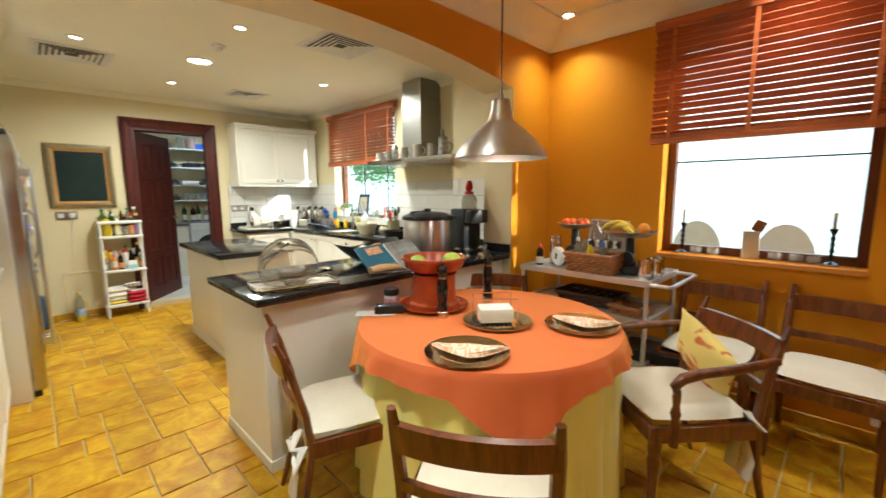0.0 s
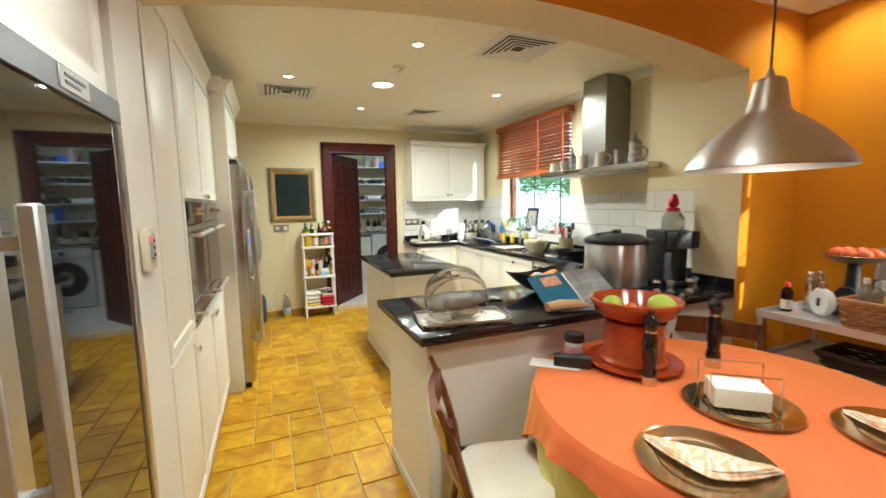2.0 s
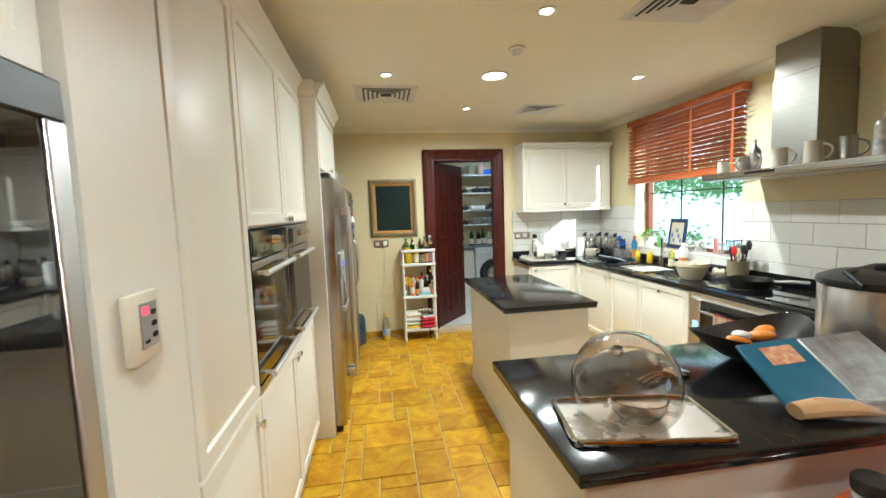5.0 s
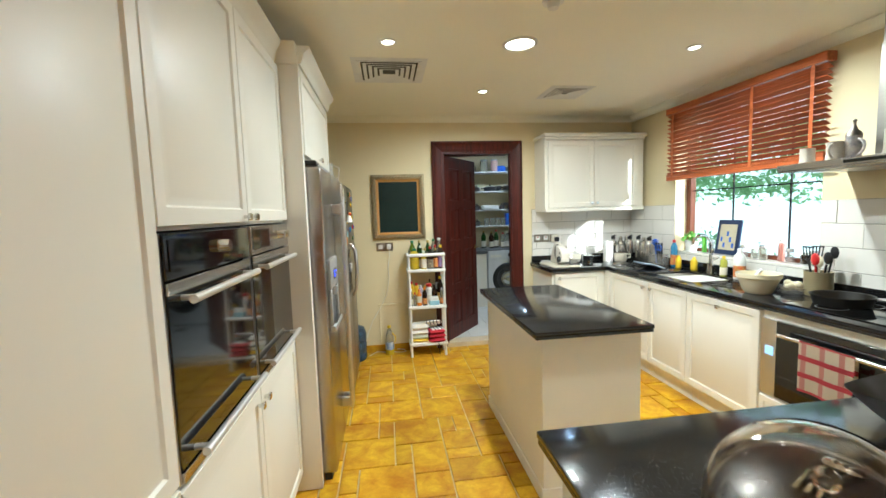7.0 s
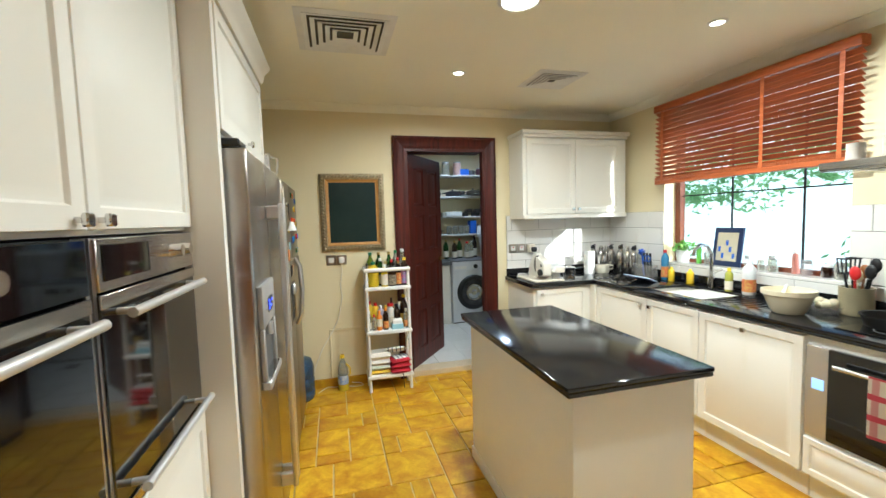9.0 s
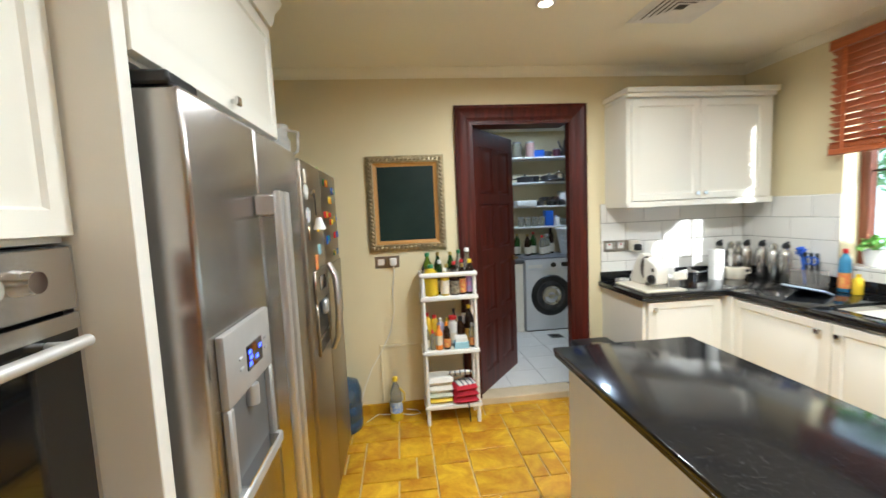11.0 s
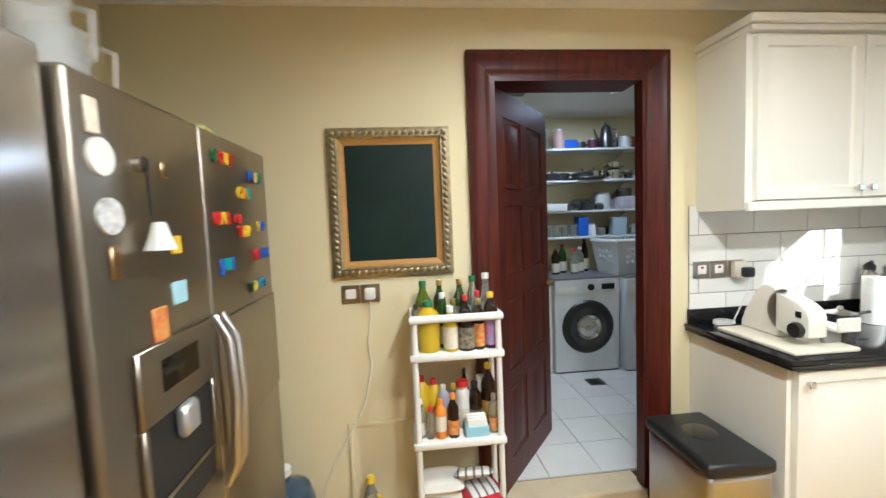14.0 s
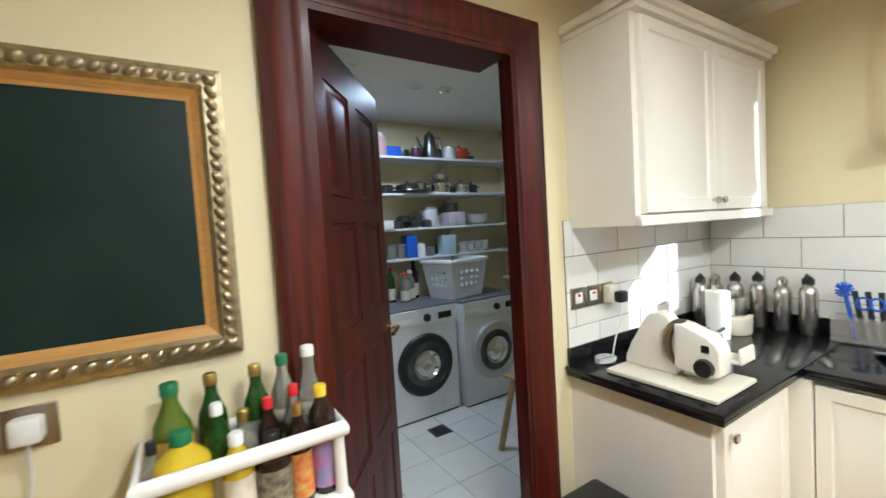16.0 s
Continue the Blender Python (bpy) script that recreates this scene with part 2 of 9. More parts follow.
def striped(name, cols, scale, axis=0, second=None, rough=0.85, width=0.28):
    """Woven cloth with stripes (or a check) in object space."""
    mt, nt, p = material(name)
    L = nt.links.new
    tc = nt.nodes.new("ShaderNodeTexCoord")
    sp = nt.nodes.new("ShaderNodeSeparateXYZ")
    L(tc.outputs["Object"], sp.inputs[0])

    def bands(ax, share):
        a = nt.nodes.new("ShaderNodeMath")
        a.operation = "MULTIPLY"
        a.inputs[1].default_value = scale
        L(sp.outputs[ax], a.inputs[0])
        f = nt.nodes.new("ShaderNodeMath")
        f.operation = "FRACT"
        L(a.outputs[0], f.inputs[0])
        g = nt.nodes.new("ShaderNodeMath")
        g.operation = "LESS_THAN"
        g.inputs[1].default_value = share
        L(f.outputs[0], g.inputs[0])
        return g.outputs[0]
    c = mixer(nt, bands(axis, width), cols[0], cols[1])
    if second is not None:
        c = mixer(nt, bands(second, width), c, mixer(nt, 0.6, c, cols[1]))
    n = node(nt, "ShaderNodeTexNoise", Scale=500.0)
    L(tc.outputs["Object"], n.inputs["Vector"])
    bp = node(nt, "ShaderNodeBump", Strength=0.3, Distance=0.001)
    L(n.outputs[0], bp.inputs["Height"])
    L(bp.outputs[0], p.inputs["Normal"])
    L(c, p.inputs["Base Color"])
    p.inputs["Roughness"].default_value = rough
    return mt


def glazed_ochre(name):
    """Ochre glaze, cloudy, with burnt orange patches and a slightly wavy gloss."""
    mt, nt, p = material(name)
    L = nt.links.new
    tc = nt.nodes.new("ShaderNodeTexCoord")
    oi = nt.nodes.new("ShaderNodeObjectInfo")
    ge = nt.nodes.new("ShaderNodeNewGeometry")
    sh = nt.nodes.new("ShaderNodeVectorMath")
    sh.operation = "ADD"
    L(ge.outputs["Position"], sh.inputs[0])
    L(oi.outputs["Random"], sh.inputs[1])
    clouds = node(nt, "ShaderNodeTexNoise", Scale=7.0, Detail=5.0, Roughness=0.62, Distortion=0.8)
    burnt = node(nt, "ShaderNodeTexNoise", Scale=3.4, Detail=4.0, Roughness=0.6, Distortion=0.5)
    fine = node(nt, "ShaderNodeTexNoise", Scale=60.0, Detail=3.0)
    wave = node(nt, "ShaderNodeTexNoise", Scale=16.0, Detail=2.0)
    for n in (clouds, burnt, fine, wave):
        L(sh.outputs[0], n.inputs["Vector"])
    c = mixer(nt, ramp(nt, clouds.outputs[0], 0.34, 0.66), (0.46, 0.205, 0.006), (0.70, 0.43, 0.014))
    c = mixer(nt, ramp(nt, burnt.outputs[0], 0.50, 0.72), c, (0.40, 0.148, 0.006))
    c = mixer(nt, 0.18, c, mixer(nt, ramp(nt, fine.outputs[0], 0.35, 0.65), (0.5, 0.45, 0.4), (1.0, 1.0, 1.0)), "MULTIPLY")
    ad = nt.nodes.new("ShaderNodeMath")
    ad.operation = "ADD"
    L(oi.outputs["Random"], ad.inputs[0])
    L(ge.outputs["Random Per Island"], ad.inputs[1])
    fr = nt.nodes.new("ShaderNodeMath")
    fr.operation = "FRACT"
    L(ad.outputs[0], fr.inputs[0])
    mr = nt.nodes.new("ShaderNodeMapRange")
    mr.inputs[3].default_value, mr.inputs[4].default_value = 0.84, 1.12
    L(fr.outputs[0], mr.inputs[0])
    hs = node(nt, "ShaderNodeHueSaturation")
    L(mr.outputs[0], hs.inputs["Value"])
    L(c, hs.inputs["Color"])
    L(hs.outputs[0], p.inputs["Base Color"])
    rr = nt.nodes.new("ShaderNodeMapRange")
    rr.inputs[3].default_value, rr.inputs[4].default_value = 0.28, 0.5
    L(clouds.outputs[0], rr.inputs[0])
    L(rr.outputs[0], p.inputs["Roughness"])
    p.inputs["IOR"].default_value = 1.35
    bp = node(nt, "ShaderNodeBump", Strength=0.2, Distance=0.003)
    L(wave.outputs[0], bp.inputs["Height"])
    L(bp.outputs[0], p.inputs["Normal"])
    return mt


CREAM = mat("cream_wall_paint", (0.76, 0.67, 0.43), 0.6, col2=(0.73, 0.64, 0.405), scale=1.6, bump=0.15, bscale=180)
ORANGE = mat("orange_wall_paint", (0.66, 0.268, 0.004), 0.7, ior=1.3, col2=(0.62, 0.243, 0.0035), scale=1.6, bump=0.15, bscale=180)
UCEIL = mat("utility_ceiling_paint", (0.84, 0.84, 0.80), 0.7, scale=1.2, bump=0.1, bscale=150)
CEIL = mat("ceiling_paint", (0.90, 0.87, 0.735), 0.7, col2=(0.875, 0.845, 0.71), scale=1.2, bump=0.1, bscale=150)
WHITE = mat("white_cabinet_lacquer", (0.80, 0.772, 0.685), 0.38, col2=(0.785, 0.757, 0.67), scale=2.5, bump=0.03, bscale=260, rvar=0.015)
PANEL = mat("painted_panel_white", (0.80, 0.77, 0.69), 0.45, col2=(0.76, 0.73, 0.65), scale=2.0, bump=0.08, bscale=200)
GRANITE = granite("black_granite")
STEEL = mat("brushed_steel", (0.60, 0.585, 0.57), 0.30, 1.0, col2=(0.57, 0.555, 0.54), scale=2, rvar=0.02, aniso=0.75)
FRSTEEL = mat("vertical_brushed_steel", (0.52, 0.50, 0.475), 0.25, 1.0, col2=(0.47, 0.45, 0.43), scale=2, rvar=0.02, aniso=0.9, turn=0.0, bump=0.02, bscale=90, stretch=(14, 14, 0.4))
STEELH = mat("brushed_steel_level", (0.55, 0.53, 0.50), 0.26, 1.0, col2=(0.52, 0.50, 0.47), scale=3, bump=0.04, bscale=60, stretch=(0.6, 0.6, 30), rvar=0.03)
WARMSTEEL = mat("dull_bronze_steel", (0.36, 0.32, 0.26), 0.33, 1.0, col2=(0.32, 0.285, 0.23), scale=2, rvar=0.02)
CHROME = mat("chrome", (0.72, 0.71, 0.69), 0.1, 1.0, rvar=0.04, scale=20)
SATIN = mat("satin_steel_bar", (0.74, 0.73, 0.70), 0.38, 0.65, scale=6, rvar=0.03)
SILVERP = mat("silver_plastic", (0.5, 0.5, 0.5), 0.35, 0.6, scale=10)
BLACKP = mat("black_plastic", (0.012, 0.012, 0.013), 0.35, col2=(0.02, 0.02, 0.02), scale=10, bump=0.05, bscale=300)
WINEG = mat("dark_mirror_glass", (0.008, 0.008, 0.008), 0.03, ior=2.3, scale=4, rvar=0.01)
BLACKG = mat("black_glass", (0.006, 0.006, 0.006), 0.05, coat=0.5, scale=4, rvar=0.03)
DARK = mat("dark_gap", (0.01, 0.009, 0.008), 0.8, scale=5)
MAHOG = wood("mahogany", (0.030, 0.0045, 0.0025), (0.105, 0.013, 0.006), 0.42, (3, 3, 60), 0.04)
CHAIRW = wood("chair_mahogany", (0.085, 0.022, 0.007), (0.22, 0.064, 0.018), 0.28, (4, 4, 40), 0.5)
BLINDW = wood("blind_cedar", (0.42, 0.100, 0.028), (0.60, 0.165, 0.050), 0.4, (3, 60, 3), 0.2)
FRAMEW = wood("window_wood", (0.13, 0.035, 0.014), (0.22, 0.06, 0.022), 0.4, (3, 3, 60), 0.2)
GLASS = glass("window_glass", (0.97, 1, 0.98), 0.0, 1.05)
CLEAR = mat("clear_glass", (0.80, 0.80, 0.78), 0.04, scale=4, alpha=0.22, rvar=0.01)
SMOKE = mat("smoked_clear_plastic", (0.50, 0.47, 0.43), 0.05, scale=4, alpha=0.26, rvar=0.01)
WHITEP = mat("white_plastic", (0.80, 0.79, 0.75), 0.4, scale=8, bump=0.03, bscale=200)
CREAMP = mat("cream_plastic", (0.74, 0.68, 0.55), 0.35, scale=8)
GROUT = mat("grout", (0.66, 0.53, 0.30), 0.9, col2=(0.56, 0.43, 0.22), scale=12, bump=0.4, bscale=300)
FTILE = glazed_ochre("ochre_glazed_tile")
WTILE = mat("white_glazed_tile", (0.78, 0.76, 0.71), 0.12, col2=(0.75, 0.73, 0.68), scale=5, bump=0.05, bscale=12, rand=0.03, rvar=0.04)
DGROUT = mat("dark_tile_grout", (0.20, 0.18, 0.15), 0.9, scale=20)
UTILE = mat("utility_floor_tile", (0.70, 0.69, 0.66), 0.25, col2=(0.66, 0.65, 0.62), scale=4, rand=0.03)
STONE = mat("threshold_stone", (0.60, 0.49, 0.32), 0.4, col2=(0.52, 0.42, 0.27), scale=9)
RENDERW = mat("garden_wall_render", (0.82, 0.80, 0.76), 0.9, col2=(0.72, 0.70, 0.66), scale=2, bump=0.3, bscale=60)
PAVE = mat("patio_paving", (0.55, 0.50, 0.44), 0.85, col2=(0.46, 0.42, 0.36), scale=3, bump=0.3, bscale=50)
LEAF = mat("leaf_green", (0.07, 0.17, 0.035), 0.5, col2=(0.12, 0.25, 0.05), scale=6, rand=0.35)
LIGHTG = mat("lamp_glow", (1.0, 0.9, 0.7), 0.5, emit=14.0, scale=2)

# ---- structure ----
NY, EX, CZ, DZ = 5.955, 3.20, 2.49, 2.62   # north wall, east wall, ceilings
bm = B()
box(bm, -0.75, 3.40, -2.4, 6.06, -0.2, -0.012)
kitchen_floor = setting("floor", bm, GROUT, "pale sandy grout bed under glazed ochre floor tiles", "floor")
bm = B()
box(bm, -0.75, 1.02, NY, 6.12, -0.012, 2.7)
box(bm, 1.78, 3.6, NY, 6.01, -0.012, 2.7)
box(bm, 1.90, 3.6, 6.01, 6.12, -0.012, 2.7)
box(bm, 1.02, 1.78, NY, 6.12, 2.125, 2.7)
setting("wall_north", bm, CREAM, "cream painted kitchen wall with the utility doorway", "wall")


def wall_with_window(name, x0, x1, y0, y1, zt, wy0, wy1, wz0, wz1, material, label):
    bm = B()
    box(bm, x0, x1, y0, wy0, -0.012, zt)
    box(bm, x0, x1, wy1, y1, -0.012, zt)
    box(bm, x0, x1, wy0, wy1, -0.012, wz0)
    box(bm, x0, x1, wy0, wy1, wz1, zt)
    return setting(name, bm, material, label, "wall")


KW = (3.86, 5.22, 1.03, 2.34)   # kitchen window: y0 y1 z0 z1
DW = (-0.10, 0.94, 0.95, 2.36)
wall_with_window("wall_east", EX, EX + 0.22, 1.96, NY, 2.7, *KW, CREAM, "cream painted wall with the kitchen window")
wall_with_window("wall_east_dining", EX, EX + 0.22, -2.4, 1.96, 2.75, *DW, ORANGE, "orange painted wall with the dining window")
setting("wall_west", box(B(), -0.75, -0.65, -2.4, NY, -0.012, 2.75), CREAM, "cream painted wall behind the tall cabinets", "wall")
setting("wall_south", box(B(), -0.65, EX, -2.4, -2.3, -0.012, 2.75), ORANGE, "orange painted wall at the end of the dining space", "wall")

# the arch between dining space and kitchen
bm = B()
AX0, AX1, AY0, AY1 = -0.10, 2.70, 1.83, 2.10
N = 28
xs = [AX0 + (AX1 - AX0) * i / N for i in range(N + 1)]
arch_z = [2.25 - 0.125 * ((x - 1.32) / 1.38) ** 2 for x in xs]
rows = [[bm.verts.new((x, y, z)) for x, z in zip(xs, zz)] for y, zz in ((AY0, arch_z), (AY1, arch_z), (AY1, [2.7] * (N + 1)), (AY0, [2.7] * (N + 1)))]
for a, b in zip(rows, rows[1:] + rows[:1]):
    for i in range(N):
        bm.faces.new((a[i], a[i + 1], b[i + 1], b[i]))
for i in (0, N):
    bm.faces.new([r[i] for r in rows])
box(bm, AX1, EX, AY0, AY1, -0.012, 2.7)
bmesh.ops.recalc_face_normals(bm, faces=bm.faces)
for f in bm.faces:
    if f.normal.y < -0.9:
        f.material_index = 1
setting("wall_arch", bm, [CREAM, ORANGE], "wide shallow arch, orange towards dining and cream inside", "arch")
setting("wall_jamb", box(B(), -0.65, AX0, 1.74, 2.029, -0.012, 2.7), PANEL, "white painted jamb at the side of the arch", "wall")
setting("wall_pier", box(B(), 2.85, EX, AY1, 2.58, -0.012, 2.6), CREAM, "cream pier beside the cooker hood", "wall")
setting("ceiling", box(B(), -0.65, EX, AY1, NY, CZ, 2.7), CEIL, "pale cream kitchen ceiling", "ceiling")
setting("ceiling_dining", box(B(), -0.65, EX, -2.3, AY0, DZ, 2.8), CEIL, "pale cream dining ceiling", "ceiling")


def run(name, prof, x0, y0, x1, y1, material, label, category, kind="structure"):
    """A moulding along a straight line; profile (out to the left of the way, up)."""
    bm = B()
    d = Vector((x1 - x0, y1 - y0, 0))
    ang = math.degrees(math.atan2(d.y, d.x))
    extrude_profile(bm, prof, 0, d.length, pose(x0, y0, 0, 0, 0, ang))
    return tagged(part(name, bm, material), label, category, kind=kind)


def cornice(z, s):
    return [(0, z), (0, z - 1.0 * s), (0.12 * s, z - 1.0 * s), (0.2 * s, z - 0.72 * s), (0.55 * s, z - 0.42 * s), (1.0 * s, z - 0.3 * s), (1.35 * s, z - 0.12 * s), (1.5 * s, z - 0.12 * s), (1.5 * s, z)]


kc, dc = cornice(CZ + 0.002, 0.055), cornice(DZ + 0.002, 0.15)
run("trim_cornice_north", kc, EX, NY, -0.65, NY, CEIL, "slim cream plaster cornice", "cornice")
run("trim_cornice_east", kc, EX, 2.58, EX, NY, CEIL, "slim cream plaster cornice", "cornice")
run("trim_cornice_dining_north", dc, EX, AY0, -0.65, AY0, CEIL, "deep cream plaster cornice", "cornice")
run("trim_cornice_dining_east", dc, EX, -2.3, EX, AY0, CEIL, "deep cream plaster cornice", "cornice")
run("baseboard", [(0, 0), (0.012, 0), (0.012, 0.075), (0.006, 0.08), (0, 0.08)], 0.9, NY, -0.65, NY, FTILE, "ochre tile skirting", "skirting")
run("baseboard_dining", [(0, 0), (0.012, 0), (0.012, 0.075), (0.006, 0.08), (0, 0.08)], EX, -2.3, EX, AY0, FTILE, "ochre tile skirting", "skirting")

# utility room shell
UF = 0.05
setting("floor_utility", box(B(), 0.4, 3.7, 6.10, 8.2, -0.2, UF - 0.008), DGROUT, "grey grout under white utility floor tiles", "floor")
setting("threshold", box(B(), 1.02, 1.78, NY - 0.02, 6.10, -0.012, UF, 0.006), STONE, "beige stone door threshold", "threshold")
setting("wall_utility_north", box(B(), 0.3, 3.8, 8.1, 8.2, 0, 2.6), CREAM, "cream wall behind utility shelves", "wall")
setting("wall_utility_east", box(B(), 3.55, 3.65, 6.12, 8.1, 0, 2.6), CREAM, "cream wall beside the utility shelves", "wall")
setting("wall_utility_west", box(B(), 0.4, 0.5, 6.12, 8.1, 0, 2.6), CREAM, "cream side wall of the utility room", "wall")
setting("ceiling_utility", box(B(), 0.4, 3.6, 6.12, 8.1, 2.45, 2.6), UCEIL, "white utility ceiling", "ceiling")

# outdoors
setting("ground", box(B(), EX + 0.22, 60, -40, 40, -0.35, -0.15), PAVE, "pale paved patio outside the windows", "ground")

# ---- fitted kitchen units ----


def knob(bm, x, y, z):
    """A square chrome pull whose front looks to -y."""
    box(bm, x - 0.006, x + 0.006, y - 0.018, y, z - 0.006, z + 0.006)
    box(bm, x - 0.013, x + 0.013, y - 0.028, y - 0.016, z - 0.013, z + 0.013, 0.003)
    return bm


def unit(m, w, d, z0, z1, doors, label, body_z0=None, plinth=0.1, group="kitchen cabinets", category="cabinet"):
    """A cabinet: front at y = 0 looking to -y. doors: (x0, x1, z0, z1, knob x or None, knob z)."""
    e = thing("cabinet", label, category, m, group)
    part("body", box(B(), 0, w, 0, d, z0, z1), WHITE, e)
    if plinth:
        part("plinth", box(B(), 0.002, w - 0.002, 0.045, 0.06, 0, z0), PANEL, e)
    for x0, x1, a, b, kx, kz in doors:
        dr = part("door", panel_door(B(), x0 + 0.002, x1 - 0.002, a, b), WHITE, e)
        if kx is not None:
            part("handle", knob(B(), kx, -0.022, kz), CHROME, dr, "square chrome knob")
    return e


LX = -0.12   # fronts of the tall units (doors stand 20 mm proud)
TALL = "tall white raised-panel cabinet fitted along the wall"


def at_left(y, x=LX):
    return pose(x, y, 0, 0, 0, 90)


unit(at_left(2.03), 0.51, 0.53, 0.1, 2.25, [(0, 0.51, 0.11, 0.86, 0.45, 0.78), (0, 0.51, 0.87, 2.24, None, 0)], "tall white raised-panel larder cabinet")
for y0, w, kx in ((2.54, 0.61, 0.57), (3.15, 0.60, 0.04)):
    unit(at_left(y0), w, 0.53, 0.1, 0.855, [(0, w, 0.11, 0.845, kx, 0.79)], "white raised-panel base cabinet below the oven")
    unit(at_left(y0), w, 0.53, 1.465, 2.25, [(0, w, 1.475, 2.24, kx, 1.495)], "white raised-panel cabinet above the oven", plinth=0)


def built_in_oven(m, w, label, knobs, front=None):
    e = thing("built_in_oven", label, "oven", m, "wall ovens")
    part("body", box(B(), 0.01, w - 0.01, 0.0, 0.5, 0, 0.60), DARK, e)
    part("side_trim", box(B(), 0.0, 0.012, -0.018, 0, 0, 0.6), STEEL, e)
    part("side_trim", box(B(), w - 0.012, w, -0.018, 0, 0, 0.6), STEEL, e)
    cp = part("control_panel", box(B(), 0.012, w - 0.012, -0.024, 0, 0.49, 0.598, 0.002), front or STEELH, e)
    part("display", box(B(), 0.03, w * 0.42, -0.0265, -0.023, 0.51, 0.585, 0.001), BLACKG, cp, "black glass oven display")
    for kx in knobs:
        k = B()
        lathe(k, [(0, 0.03), (0.017, 0.03), (0.02, 0.004), (0.021, 0), (0, 0)], 18, m=pose(kx, -0.024, 0.55, 90))
        part("knob", k, CHROME, cp)
    dr = part("oven_door", box(B(), 0.012, w - 0.012, -0.022, 0, 0.03, 0.484, 0.003), BLACKG, e, "black glass drop-down oven door")
    part("trim_strip", box(B(), 0.012, w - 0.012, -0.026, -0.021, 0.455, 0.484, 0.001), STEELH, dr)
    part("bottom_strip", box(B(), 0.012, w - 0.012, -0.026, -0.004, 0.0, 0.026, 0.001), STEELH, e)
    for hz in (0.44, 0.055):
        h = B()
        cyl(h, (0.05, -0.062, hz), 0.011, w - 0.10, axis="x", seg=14)
        for hx in (0.08, w - 0.08):
            cyl(h, (hx, -0.06, hz), 0.008, 0.04, axis="y", seg=10)
        part("handle", h, SATIN, dr, "round steel bar handle")
    return e


built_in_oven(pose(LX, 2.545, 0.86, 0, 0, 90), 0.60, "built-in oven with black glass and steel bar handles", (0.33,), BLACKG)
built_in_oven(pose(LX, 3.155, 0.86, 0, 0, 90), 0.59, "built-in steel oven with two knobs beside the fridge", (0.40, 0.47))

# housing of the first fridge and the bridging cabinet
setting("trim_fridge_panel", box(B(), -0.65, 0.0, 3.752, 3.79, 0, 2.25, 0.002), PANEL, "white end panel beside the steel fridge", "panel")
unit(pose(-0.02, 3.792, 0, 0, 0, 90), 0.93, 0.6, 1.80, 2.25, [(0, 0.93, 1.81, 2.24, 0.465, 1.84)], "white raised-panel bridging cabinet above the fridge", plinth=0)
CR = [(0, 2.25), (0.0, 2.25), (0.012, 2.25), (0.022, 2.27), (0.03, 2.30), (0.055, 2.325), (0.06, 2.34), (0, 2.34)][1:]
run("trim_crown_tall", CR, LX - 0.02 + 0.02, 3.752, LX, 2.03, WHITE, "white crown moulding on the tall cabinets", "moulding")
run("trim_crown_fridge", CR, 0.0, 4.722, 0.0, 3.752, WHITE, "white crown moulding over the fridge", "moulding")
run("trim_crown_fridge_side", CR, 0.0, 3.752, -0.12, 3.752, WHITE, "white crown moulding over the fridge", "moulding")
bm = B()
box(bm, -0.65, LX - 0.002, 2.035, 3.752, 2.251, 2.335)
box(bm, -0.65, -0.004, 3.752, 4.722, 2.251, 2.335)
setting("trim_cabinet_top", bm, WHITE, "white dust cover on the tall cabinets", "panel")

# glazed wine fridge in the tall cabinet of the dining side
e = thing("cabinet", "tall white cabinet housing a glass-door wine fridge", "cabinet", at_left(1.06), "kitchen cabinets")
part("body", box(B(), 0, 0.68, 0.02, 0.53, 0, 2.5), WHITE, e)
part("door", panel_door(B(), 0.0, 0.66, 1.725, 2.45, 0.02), WHITE, e)
e = thing("wine_fridge", "built-in wine fridge with dark glass door", "fridge", at_left(1.07))
part("body", box(B(), 0.0, 0.64, -0.004, 0.015, 0.1, 1.715), BLACKP, e)
d = part("glass_door", box(B(), 0.05, 0.60, -0.024, -0.004, 0.14, 1.655, 0.002), WINEG, e, "dark mirror-like glass door")
part("top_strip", box(B(), 0.0, 0.64, -0.03, -0.004, 1.655, 1.715, 0.003), mat("dark_grey_strip", (0.09, 0.09, 0.09), 0.4, 0.5), e)
part("badge", box(B(), 0.29, 0.43, -0.033, -0.029, 1.665, 1.71, 0.002), mat("grey_badge", (0.50, 0.50, 0.49), 0.6, scale=9), e, "pale control label")
for k in range(2):
    part("badge_bar", box(B(), 0.31, 0.41 - 0.03 * k, -0.0345, -0.0325, 1.692 - 0.014 * k, 1.698 - 0.014 * k), BLACKP, e)
part("side_strip", box(B(), 0.60, 0.64, -0.03, -0.004, 0.1, 1.655, 0.003), STEEL, e)
part("side_strip", box(B(), 0.0, 0.05, -0.03, -0.004, 0.1, 1.655, 0.003), STEEL, e)
h = B()
box(h, 0.015, 0.042, -0.085, -0.06, 0.955, 1.445, 0.004)
box(h, 0.019, 0.038, -0.065, -0.028, 1.0, 1.02)
box(h, 0.019, 0.038, -0.065, -0.028, 1.38, 1.40)
part("handle", h, SILVERP, d, "long square steel bar handle")

